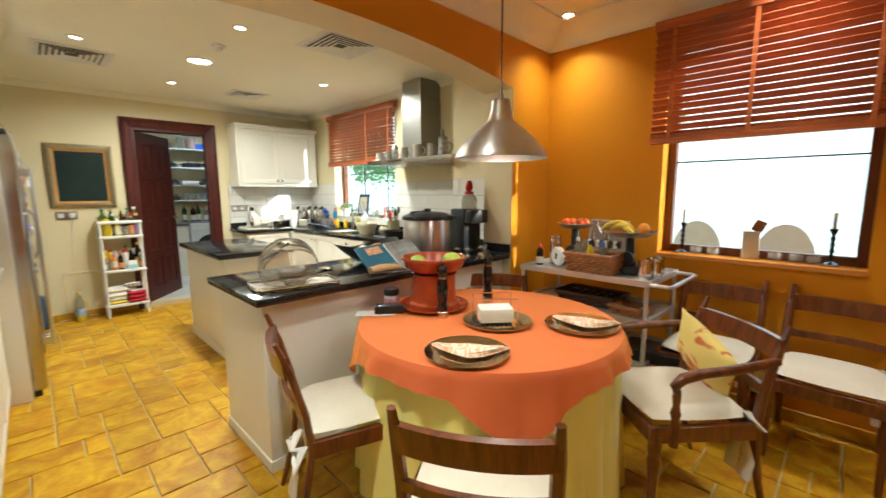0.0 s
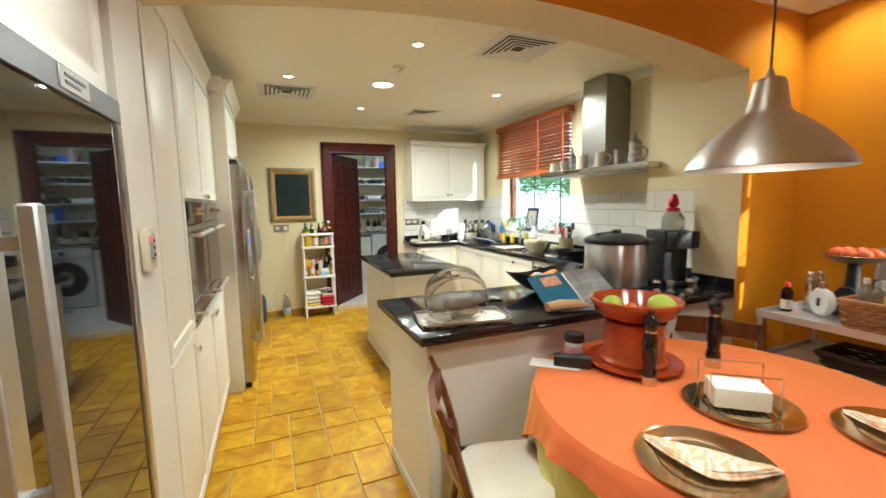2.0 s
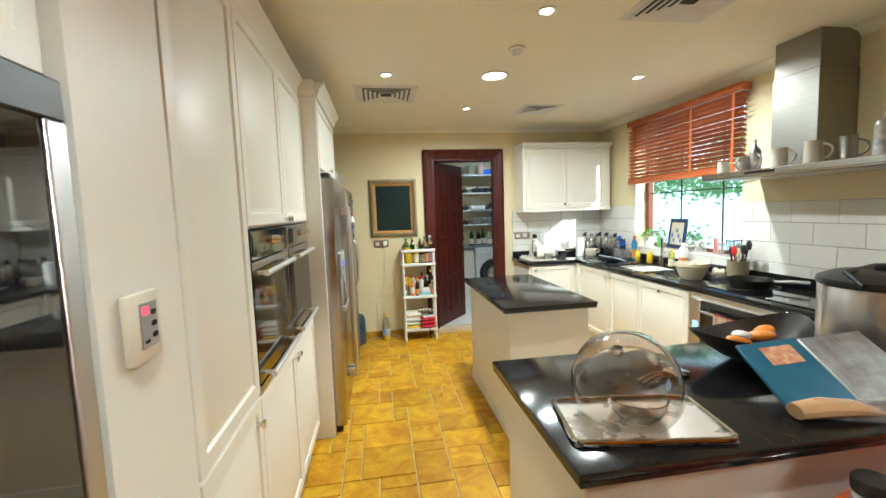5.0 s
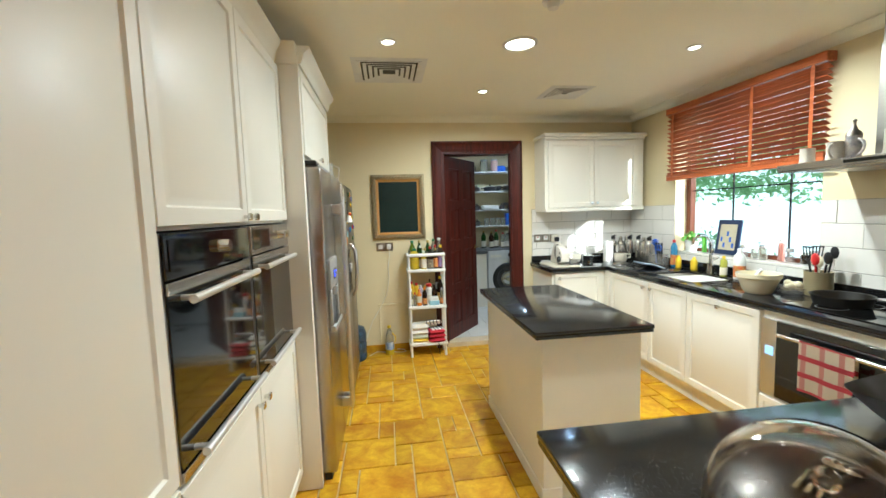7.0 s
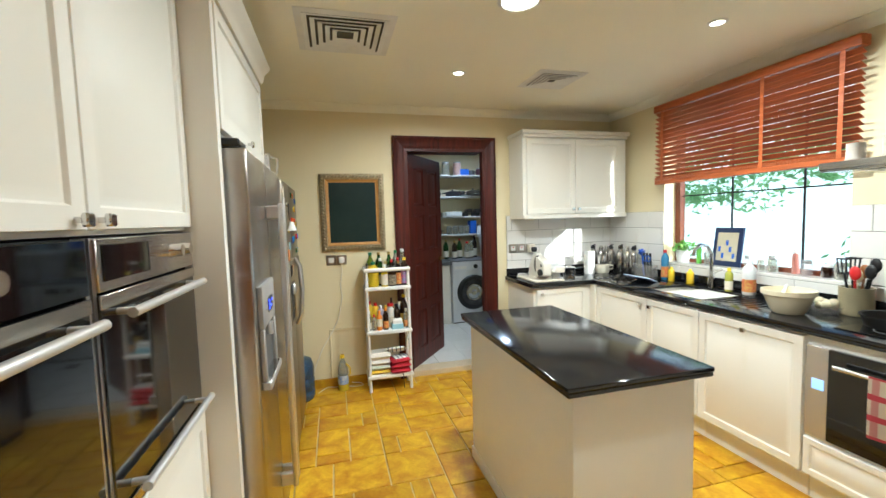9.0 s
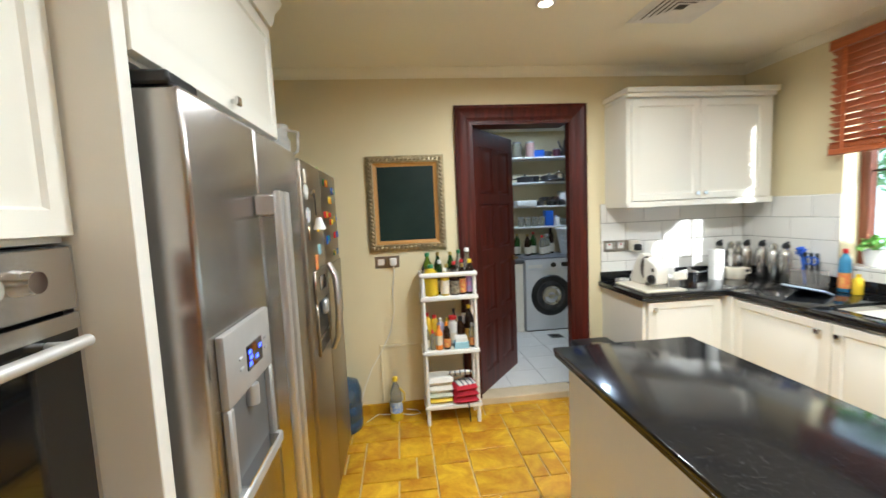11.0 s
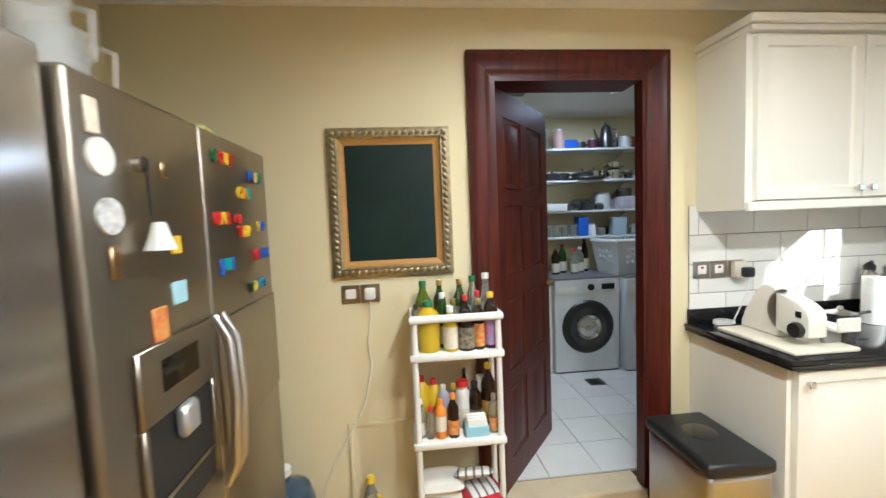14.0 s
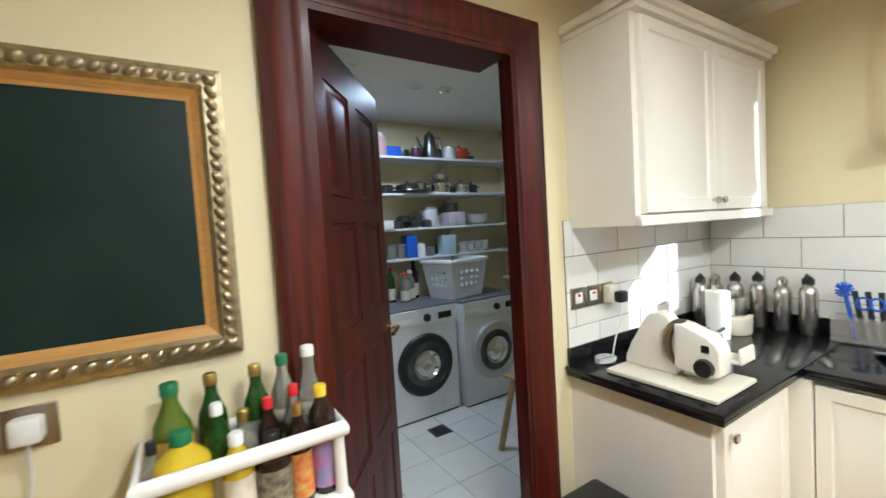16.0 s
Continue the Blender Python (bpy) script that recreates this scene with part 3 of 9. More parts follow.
# thermostat on the jamb
e = thing("thermostat", "small cream wall thermostat with red digits", "thermostat", pose(-0.098, 1.795, 1.245, 0, 0, 90))
part("case", box(B(), 0, 0.10, -0.018, 0, 0, 0.13, 0.005, 2), CREAMP, e)
part("screen", box(B(), 0.026, 0.084, -0.0205, -0.017, 0.024, 0.112, 0.002), SILVERP, e, "grey screen panel")
part("digits", box(B(), 0.032, 0.052, -0.0215, -0.0198, 0.088, 0.103), mat("red_digits", (1, 0.05, 0.08), 0.4, emit=1.5), e, "glowing red digits")
for k in range(3):
    part("button", box(B(), 0.06, 0.076, -0.0215, -0.0198, 0.04 + 0.022 * k, 0.05 + 0.022 * k, 0.002), DARK, e)
part("caption", box(B(), 0.034, 0.05, -0.0212, -0.0198, 0.034, 0.040), DARK, e)

# base units under the worktops
RX = 2.62


def at_right(y, x=RX):
    return pose(x, y, 0, 0, 0, -90)


BASE = "white raised-panel base cabinet under the black worktop"
unit(at_right(5.40), 0.66, 0.55, 0.13, 0.86, [(0.06, 0.66, 0.15, 0.845, 0.60, 0.79)], BASE)
unit(at_right(4.74), 0.45, 0.55, 0.13, 0.86, [(0, 0.45, 0.15, 0.845, 0.04, 0.79)], BASE)
unit(at_right(4.29), 0.61, 0.55, 0.13, 0.86, [(0, 0.61, 0.15, 0.845, 0.305, 0.80)], BASE)
unit(at_right(2.76), 0.20, 0.55, 0.13, 0.86, [], "narrow white filler cabinet beside the range oven")
unit(pose(2.04, 5.42, 0, 0, 0, 0), 0.54, 0.53, 0.13, 0.86, [(0.0, 0.50, 0.15, 0.845, 0.04, 0.80)], "white raised-panel corner base cabinet")
setting("trim_base_panel", box(B(), 2.018, 2.038, 5.42, NY, 0, 0.86), PANEL, "white end panel of the corner cabinet", "panel")

setting("trim_corner_filler", box(B(), 2.578, 2.622, 5.342, 5.418, 0.13, 0.86), WHITE, "white corner filler strip between base cabinets", "panel")

# range oven
e = thing("range_oven", "wide built-in oven, black glass, steel control column", "oven", at_right(3.675))
part("body", box(B(), 0, 0.90, 0.0, 0.52, 0.33, 0.86), PANEL, e)
cc = part("control_column", box(B(), 0.004, 0.10, -0.022, 0, 0.36, 0.81, 0.002), STEEL, e)
part("display", box(B(), 0.035, 0.085, -0.0245, -0.021, 0.60, 0.65), mat("oven_clock", (0.35, 0.6, 1.0), 0.3, emit=0.8), cc, "small lit clock display")
d = part("oven_door", box(B(), 0.10, 0.89, -0.024, 0, 0.36, 0.81, 0.003), BLACKG, e, "black glass oven door")
h = B()
cyl(h, (0.15, -0.07, 0.745), 0.011, 0.68, axis="x", seg=14)
for hx in (0.2, 0.78):
    cyl(h, (hx, -0.07, 0.745), 0.008, 0.05, axis="y", seg=10)
part("handle", h, STEELH, d, "long steel bar handle")
part("drawer", panel_door(B(), 0.004, 0.896, 0.15, 0.34, rail=0.04), WHITE, e)
part("plinth", box(B(), 0.0, 0.9, 0.045, 0.06, 0, 0.14), PANEL, e)

# worktops: a bevelled slab on a slightly set-back lower edge
def worktop(label, areas):
    e = thing("worktop", label, "worktop", pose(areas[0][0], areas[0][2], 0.862))
    for x0, x1, y0, y1 in areas:
        part("slab", box(B(), x0, x1, y0, y1, 0.880, 0.900, 0.005, 2), GRANITE, e, world=True)
        part("lower_edge", box(B(), x0 + 0.003, x1 - 0.003, y0 + 0.003, y1 - 0.003, 0.862, 0.8795, 0.003), GRANITE, e, world=True)


worktop("polished black granite corner worktop", [(1.985, EX - 0.002, 5.368, NY - 0.002)])
worktop("long polished black granite worktop with sink cut-out", [(2.58, EX - 0.002, 4.86, 5.367), (2.58, 2.70, 4.36, 4.86), (3.06, EX - 0.002, 4.36, 4.86), (2.58, EX - 0.002, 2.581, 4.36)])
worktop("polished black granite peninsula worktop", [(0.78, 2.698, 1.83, 2.56), (2.698, 2.848, 2.102, 2.579)])
worktop("polished black granite island worktop", [(1.09, 1.71, 3.39, 4.58)])
bm = B()
box(bm, 2.002, EX - 0.016, NY - 0.016, NY - 0.001, 0.901, 0.97, 0.002)
box(bm, EX - 0.016, EX - 0.001, 2.582, NY - 0.017, 0.901, 0.97, 0.002)
box(bm, 2.834, 2.849, 2.11, 2.578, 0.901, 0.97, 0.002)
box(bm, 2.684, 2.699, 1.835, 2.098, 0.901, 0.97, 0.002)
setting("trim_upstand", bm, GRANITE, "low black granite upstand along the walls", "upstand")

# island and peninsula bases
bm = B()
box(bm, 1.14, 1.67, 3.44, 4.54, 0.0, 0.862, 0.003)
e = thing("kitchen_island", "white panelled kitchen island base", "island", pose(1.4, 4.0, 0))
part("body", bm, PANEL, e, world=True)
bm = B()
box(bm, 1.132, 1.678, 3.432, 4.548, 0.0, 0.07, 0.003)
part("plinth", bm, PANEL, e, world=True)
e = thing("peninsula_base", "white painted peninsula base under the worktop", "peninsula", pose(1.7, 2.2, 0))
part("body", box(B(), 0.83, 2.69, 1.90, 2.51, 0.0, 0.861, 0.004), PANEL, e, world=True)
part("plinth", box(B(), 0.822, 2.69, 1.892, 2.518, 0.0, 0.06, 0.003), PANEL, e, world=True)

# wall cabinet on the north wall
e = thing("wall_cabinet", "white raised-panel double wall cabinet above tiles", "cabinet", pose(2.05, 5.66, 0), "kitchen cabinets")
part("body", box(B(), 0, 1.10, 0, NY - 5.66 - 0.001, 1.46, 2.2), WHITE, e)
for x0, x1, kx in ((0.03, 0.53, 0.50), (0.53, 1.03, 0.56)):
    d = part("door", panel_door(B(), x0 + 0.002, x1 - 0.002, 1.50, 2.185), WHITE, e)
    part("handle", knob(B(), kx, -0.022, 1.54), CHROME, d, "square chrome knob")
part("light_rail", box(B(), 0, 1.10, -0.022, 0.0, 1.455, 1.495, 0.004), WHITE, e)
bm = B()
box(bm, -0.004, 1.10, -0.03, 0.29, 2.20, 2.225, 0.003)
box(bm, -0.02, 1.115, -0.05, 0.29, 2.225, 2.262, 0.006)
part("crown", bm, WHITE, e)

# ---- fridges ----


def bar_handle(x, z0, z1, out, r, material, parent, y0=0.0):
    h = B()
    tube(h, [(x, y0, z0), (x, y0 - out, z0 + 0.02), (x, y0 - out, z1 - 0.02), (x, y0, z1)], r, 12)
    return part("handle", h, material, parent, "tall steel bar handle")


HANDLE = mat("satin_handle", (0.68, 0.66, 0.63), 0.34, 0.85, scale=5, rvar=0.03)
F1W = 0.885
e = thing("fridge", "tall brushed-steel side-by-side fridge with ice dispenser", "fridge", pose(0.072, 3.815, 0, 0, 0, 90), "fridges")
part("body", box(B(), 0.005, F1W - 0.005, 0.105, 0.66, 0.03, 1.745), mat("fridge_side_grey", (0.30, 0.30, 0.29), 0.5), e)
dl = B()
box(dl, 0.0, 0.398, 0.0, 0.10, 0.04, 1.755, 0.012, 3)
dl = part("door", dl, FRSTEEL, e, "brushed-steel freezer door")
dr = part("door", box(B(), 0.406, F1W, 0.0, 0.10, 0.04, 1.755, 0.012, 3), FRSTEEL, e, "brushed-steel fridge door")
part("hinge_cover", box(B(), 0.0, 0.12, 0.02, 0.16, 1.757, 1.785, 0.006), BLACKP, e)
part("plinth", box(B(), 0.01, F1W - 0.01, 0.03, 0.07, 0.0, 0.038), BLACKP, e)
for hx, prt in ((0.365, dl), (0.435, dr)):
    h = B()
    box(h, hx - 0.016, hx + 0.016, -0.075, -0.052, 0.25, 1.57, 0.007, 2)
    box(h, hx - 0.014, hx + 0.014, -0.06, 0.0, 1.50, 1.56, 0.005)
    box(h, hx - 0.014, hx + 0.014, -0.06, 0.0, 0.26, 0.32, 0.005)
    part("handle", h, HANDLE, prt, "tall square-edged steel bar handle")
DSP = mat("dispenser_grey", (0.40, 0.39, 0.37), 0.4, 0.3, scale=8)
dp = part("dispenser", box(B(), 0.035, 0.335, -0.02, 0.0, 1.08, 1.245, 0.006, 2), DSP, e, "grey water and ice dispenser")
part("cheek", box(B(), 0.035, 0.06, -0.02, 0.0, 0.878, 1.081, 0.005), DSP, dp)
part("cheek", box(B(), 0.31, 0.335, -0.02, 0.0, 0.878, 1.081, 0.005), DSP, dp)
part("ledge", box(B(), 0.035, 0.335, -0.035, 0.0, 0.845, 0.88, 0.006), DSP, dp)
part("recess", box(B(), 0.06, 0.31, -0.004, 0.0, 0.88, 1.08), mat("dispenser_recess", (0.10, 0.10, 0.10), 0.4), dp)
part("display", box(B(), 0.15, 0.25, -0.0235, -0.019, 1.125, 1.185), BLACKG, dp)
BLUED = mat("blue_digits", (0.06, 0.10, 1.0), 0.4, emit=3.0)
for bx, bz in ((0.155, 1.165), (0.225, 1.16), (0.16, 1.15), (0.2, 1.14), (0.155, 1.135)):
    part("digit", box(B(), bx, bx + 0.018, -0.0245, -0.023, bz, bz + 0.009), BLUED, dp, "glowing blue digit")
for bx in (0.105, 0.275):
    for bz in (1.14, 1.165):
        part("button", box(B(), bx, bx + 0.024, -0.0235, -0.019, bz, bz + 0.009, 0.003), DSP, dp)
part("tray", box(B(), 0.07, 0.30, -0.032, -0.004, 0.881, 0.886), CHROME, dp)
part("nozzle", cyl(B(), (0.185, -0.012, 1.03), 0.018, 0.05, seg=12), SILVERP, dp)

F2W = 0.905
e = thing("fridge", "dull bronze-steel side-by-side fridge covered in magnets", "fridge", pose(0.085, 4.715, 0, 0, 0, 90), "fridges")
fridge_two = e
part("body", box(B(), 0.005, F2W - 0.005, 0.075, 0.70, 0.03, 1.72), mat("fridge_side_bronze", (0.16, 0.14, 0.11), 0.5), e)
d2l = part("door", box(B(), 0.0, 0.413, 0.0, 0.07, 0.04, 1.735, 0.010, 3), WARMSTEEL, e)
d2r = part("door", box(B(), 0.420, F2W, 0.0, 0.07, 0.04, 1.735, 0.010, 3), WARMSTEEL, e)
part("refreshment_door", box(B(), 0.43, F2W - 0.004, -0.006, 0.0, 0.885, 1.228, 0.004), WARMSTEEL, d2r)
part("divider", box(B(), 0.413, 0.420, 0.004, 0.05, 0.04, 1.735), CHROME, e)
dp = part("dispenser", box(B(), 0.09, 0.375, -0.012, 0.0, 1.10, 1.25, 0.004), WARMSTEEL, e, "water dispenser with dark recess")
part("cheek", box(B(), 0.09, 0.105, -0.012, 0.0, 0.86, 1.101, 0.003), WARMSTEEL, dp)
part("cheek", box(B(), 0.36, 0.375, -0.012, 0.0, 0.86, 1.101, 0.003), WARMSTEEL, dp)
part("recess", box(B(), 0.105, 0.36, -0.004, 0.0, 0.86, 1.10), BLACKP, dp)
part("display", box(B(), 0.16, 0.30, -0.0145, -0.011, 1.15, 1.215), BLACKG, dp)
part("ledge", box(B(), 0.105, 0.36, -0.01, -0.004, 0.93, 0.94), CHROME, dp)
part("spout", box(B(), 0.20, 0.26, -0.03, -0.004, 1.03, 1.10, 0.008), SILVERP, dp)
for hx, prt, s in ((0.398, d2l, -1), (0.435, d2r, 1)):
    h = B()
    tube(h, [(hx, -0.012, 0.80), (hx + 0.004 * s, -0.04, 0.86), (hx + 0.006 * s, -0.052, 1.03), (hx + 0.004 * s, -0.045, 1.19), (hx, -0.012, 1.25)], [0.011, 0.013, 0.014, 0.013, 0.011], 12)
    part("handle", h, STEEL, prt, "short curved steel handle")
part("plinth", box(B(), 0.01, F2W - 0.01, 0.03, 0.07, 0.0, 0.038), BLACKP, e)

# ---- door to the utility room ----
e = tagged(new("door_1"), "open eight-panel mahogany door in moulded mahogany frame", "door", kind="structure")
e.matrix_basis = pose(1.02, NY, 0)
TR = [(0.0, 0.0), (0.03, 0.0), (0.035, 0.02), (0.028, 0.035), (0.022, 0.05), (0.022, 0.08), (0.014, 0.095), (0.014, 0.115), (0, 0.115)]


def casing(bm, x, side, z1):
    """An upright moulded casing beside the opening at x; side -1 or 1; front looks to -y."""
    out = [(x + side * (0.115 - w), NY - t) for t, w in TR]
    a = [bm.verts.new((px, py, 0.0)) for px, py in out]
    b = [bm.verts.new((px, py, z1 - 0.115 + abs(px - x))) for px, py in out]
    n = len(out)
    for i in range(n):
        bm.faces.new((a[i], a[(i + 1) % n], b[(i + 1) % n], b[i]))
    bm.faces.new(a)
    bm.faces.new(b)


ZT = 2.24
bm = B()
casing(bm, 1.022, -1, ZT)
part("casing", bm, MAHOG, e, world=True)
bm = B()
casing(bm, 1.782, 1, ZT)
part("casing", bm, MAHOG, e, world=True)
bm = B()
pr = [(NY - t, ZT - w) for t, w in TR]
a = [bm.verts.new((1.022 - 0.115 + (ZT - z), y, z)) for y, z in pr]
b = [bm.verts.new((1.782 + 0.115 - (ZT - z), y, z)) for y, z in pr]
n = len(pr)
for i in range(n):
    bm.faces.new((a[i], a[(i + 1) % n], b[(i + 1) % n], b[i]))
bm.faces.new(a)
bm.faces.new(b)
part("casing", bm, MAHOG, e, world=True)
bm = B()
box(bm, 1.021, 1.040, NY - 0.012, 6.13, 0.0, 2.124)
box(bm, 1.764, 1.781, NY - 0.012, 6.012, 0.0, 2.124)
box(bm, 1.040, 1.764, NY - 0.012, 6.13, 2.105, 2.124)
part("jamb", bm, MAHOG, e, world=True)
# leaf, hinged at the west jamb, opened into the utility room
leaf = part("leaf", B(), MAHOG, e)
bm = B()
LW, LH = 0.755, 2.045
box(bm, 0, LW, 0.008, 0.036, 0, LH)
cols = [(0.0, 0.10), (0.33, 0.425), (0.655, LW)]
rws = [(0.0, 0.15), (0.53, 0.62), (1.0, 1.12), (1.48, 1.56), (1.92, LH)]
for yy0, yy1 in ((0.0, 0.0085), (0.0355, 0.044)):
    for x0, x1 in cols:
        box(bm, x0, x1, yy0, yy1, 0, LH)
    for z0, z1 in rws:
        box(bm, 0.10, 0.33, yy0, yy1, z0, z1)
        box(bm, 0.425, 0.655, yy0, yy1, z0, z1)
bm.to_mesh(leaf.data)
bm.free()
for p in leaf.data.polygons:
    p.use_smooth = False
leaf.matrix_basis = pose(0.024, 0.03, UF + 0.003, 0, 0, 52)
for (zA, zB) in ((0.15, 0.53), (0.62, 1.0), (1.12, 1.48), (1.56, 1.92)):
    for (xA, xB) in ((0.10, 0.33), (0.425, 0.655)):
        bm = B()
        panel_door(bm, xA + 0.004, xB - 0.004, zA + 0.004, zB - 0.004, 0.009, 0.003, 0.012, 0.004)
        part("panel", bm, MAHOG, leaf)
BRASS = mat("brass", (0.62, 0.42, 0.18), 0.25, 1.0)
h = B()
cyl(h, (0.705, -0.012, 1.0), 0.024, 0.012, axis="y", seg=18)
cyl(h, (0.705, -0.045, 1.0), 0.009, 0.04, axis="y", seg=10)
tube(h, [(0.705, -0.045, 1.0), (0.66, -0.05, 1.0), (0.59, -0.048, 0.995)], [0.01, 0.009, 0.008], 10)
part("door_handle", h, BRASS, leaf, "brass lever handle")

# ---- windows and blinds ----


def window(name, wy0, wy1, wz0, wz1, label, mull):
    w = tagged(new(name), label, "window", kind="structure")
    w.matrix_basis = pose(EX + 0.17, (wy0 + wy1) / 2, wz0)
    x0, x1 = EX + 0.12, EX + 0.18
    bm = B()
    box(bm, x0, x1, wy0, wy0 + 0.05, wz0, wz1, 0.004)
    box(bm, x0, x1, wy1 - 0.05, wy1, wz0, wz1, 0.004)
    box(bm, x0 + 0.001, x1 - 0.001, wy0 + 0.05, wy1 - 0.05, wz0, wz0 + 0.05, 0.004)
    box(bm, x0 + 0.001, x1 - 0.001, wy0 + 0.05, wy1 - 0.05, wz1 - 0.05, wz1, 0.004)
    part("window_frame", bm, FRAMEW, w, world=True)
    for f in mull[0]:
        y = wy0 + f * (wy1 - wy0)
        part("mullion", box(B(), x0 + 0.025, x1 - 0.025, y - 0.006, y + 0.006, wz0 + 0.05, wz1 - 0.05), BLACKP, w, world=True)
    for z in mull[1]:
        part("glazing_bar", box(B(), x0 + 0.026, x1 - 0.026, wy0 + 0.05, wy1 - 0.05, z - 0.005, z + 0.005), BLACKP, w, world=True)
    p = part("pane", box(B(), x0 + 0.028, x0 + 0.031, wy0 + 0.049, wy1 - 0.049, wz0 + 0.049, wz1 - 0.049), GLASS, w, world=True)
    p.visible_shadow = False
    return w


window("window_1", *KW, "dark wood kitchen window with thin black glazing bars", ((0.25, 0.62), (1.62,)))
window("window_2", *DW, "dark wood dining window with one glazing bar", ((), (1.57,)))


def blind(x, y0, y1, z0, z1, label, tilt, n, cords):
    e = thing("wooden_blind", label, "blind", pose(x, (y0 + y1) / 2, z0))
    part("headrail", box(B(), x - 0.035, x + 0.04, y0, y1, z1 - 0.06, z1, 0.004), BLINDW, e, world=True)
    part("bottom_rail", box(B(), x - 0.025, x + 0.03, y0 + 0.004, y1 - 0.004, z0, z0 + 0.035, 0.004), BLINDW, e, world=True)
    slat = B()
    box(slat, -0.025, 0.025, y0 + 0.006 - (y0 + y1) / 2, y1 - 0.006 - (y0 + y1) / 2, -0.0015, 0.0015)
    first = part("slat", slat, BLINDW, e)
    for i in range(n):
        z = 0.06 + (z1 - z0 - 0.14) * i / (n - 1)
        ob = first if i == 0 else new("slat", first.data)
        ob.parent = e
        ob.matrix_basis = pose(0, 0, z, random.uniform(-0.25, 0.25), tilt + random.uniform(-2, 2), 0)
    for i in range(6):
        ob = new("slat", first.data)
        ob.parent = e
        ob.matrix_basis = pose(0, 0, 0.036 + 0.0045 * i)
    for f in cords:
        y = y0 + f * (y1 - y0)
        part("ladder_tape", box(B(), x - 0.029, x - 0.0275, y - 0.012, y + 0.012, z0 + 0.03, z1 - 0.06), BLINDW, e, world=True)
    return e


blind(EX - 0.06, 3.79, 5.25, 1.725, 2.40, "stained cedar slatted blind, half lowered over kitchen window", 29, 15, (0.06, 0.36, 0.94))
blind(EX - 0.06, -0.20, 1.01, 1.685, 2.46, "stained cedar slatted blind, half lowered over dining window", 34, 16, (0.13, 0.55, 0.9))

# ---- dining space ----
CUSHION = mat("cream_upholstery", (0.78, 0.72, 0.60), 0.85, col2=(0.72, 0.66, 0.53), scale=9, bump=0.3, bscale=350, sheen=0.2)
CORAL = mat("coral_cotton", (0.68, 0.150, 0.042), 0.85, col2=(0.64, 0.134, 0.038), scale=6, bump=0.3, bscale=420, sheen=0.9)
weave = CORAL.node_tree.nodes["Principled BSDF"]
weave.inputs["Sheen Tint"].default_value = (1.0, 0.50, 0.10, 1)
weave.inputs["Sheen Roughness"].default_value = 0.45
YELLOWC = mat("pale_yellow_cotton", (0.84, 0.77, 0.22), 0.85, col2=(0.80, 0.72, 0.19), scale=6, bump=0.3, bscale=420, sheen=0.3)
RIBBON = mat("white_ribbon", (0.8, 0.77, 0.7), 0.8, scale=10)


def cushion_mesh(bm, w, d, h, c, bulge=0.012):
    """A soft pad w (y) by d (x), rounded."""
    n = 10
    grid = {}
    for top in (0, 1):
        for i in range(n + 1):
            for j in range(n + 1):
                u, v = i / n * 2 - 1, j / n * 2 - 1
                s = (1 - abs(u) ** 5) * (1 - abs(v) ** 5)
                x = c[0] + d / 2 * u * (1 - 0.07 * v * v)
                y = c[1] + w / 2 * v * (1 - 0.07 * u * u)
                z = c[2] + (h * 0.5 + (h * 0.5 + bulge) * s ** 0.5 if top else h * 0.5 * (1 - s ** 0.5))
                grid[top, i, j] = bm.verts.new((x, y, z))
    for i in range(n):
        for j in range(n):
            bm.faces.new([grid[1, i, j], grid[1, i + 1, j], grid[1, i + 1, j + 1], grid[1, i, j + 1]])
            bm.faces.new([grid[0, i, j], grid[0, i, j + 1], grid[0, i + 1, j + 1], grid[0, i + 1, j]])
    for k in range(n):
        for a, b in ((("i", 0), 0), (("i", n), 0), (("j", 0), 0), (("j", n), 0)):
            f = (lambda t, q: grid[t, a[1], q]) if a[0] == "i" else (lambda t, q: grid[t, q, a[1]])
            bm.faces.new([f(0, k), f(1, k), f(1, k + 1), f(0, k + 1)])
    return bm


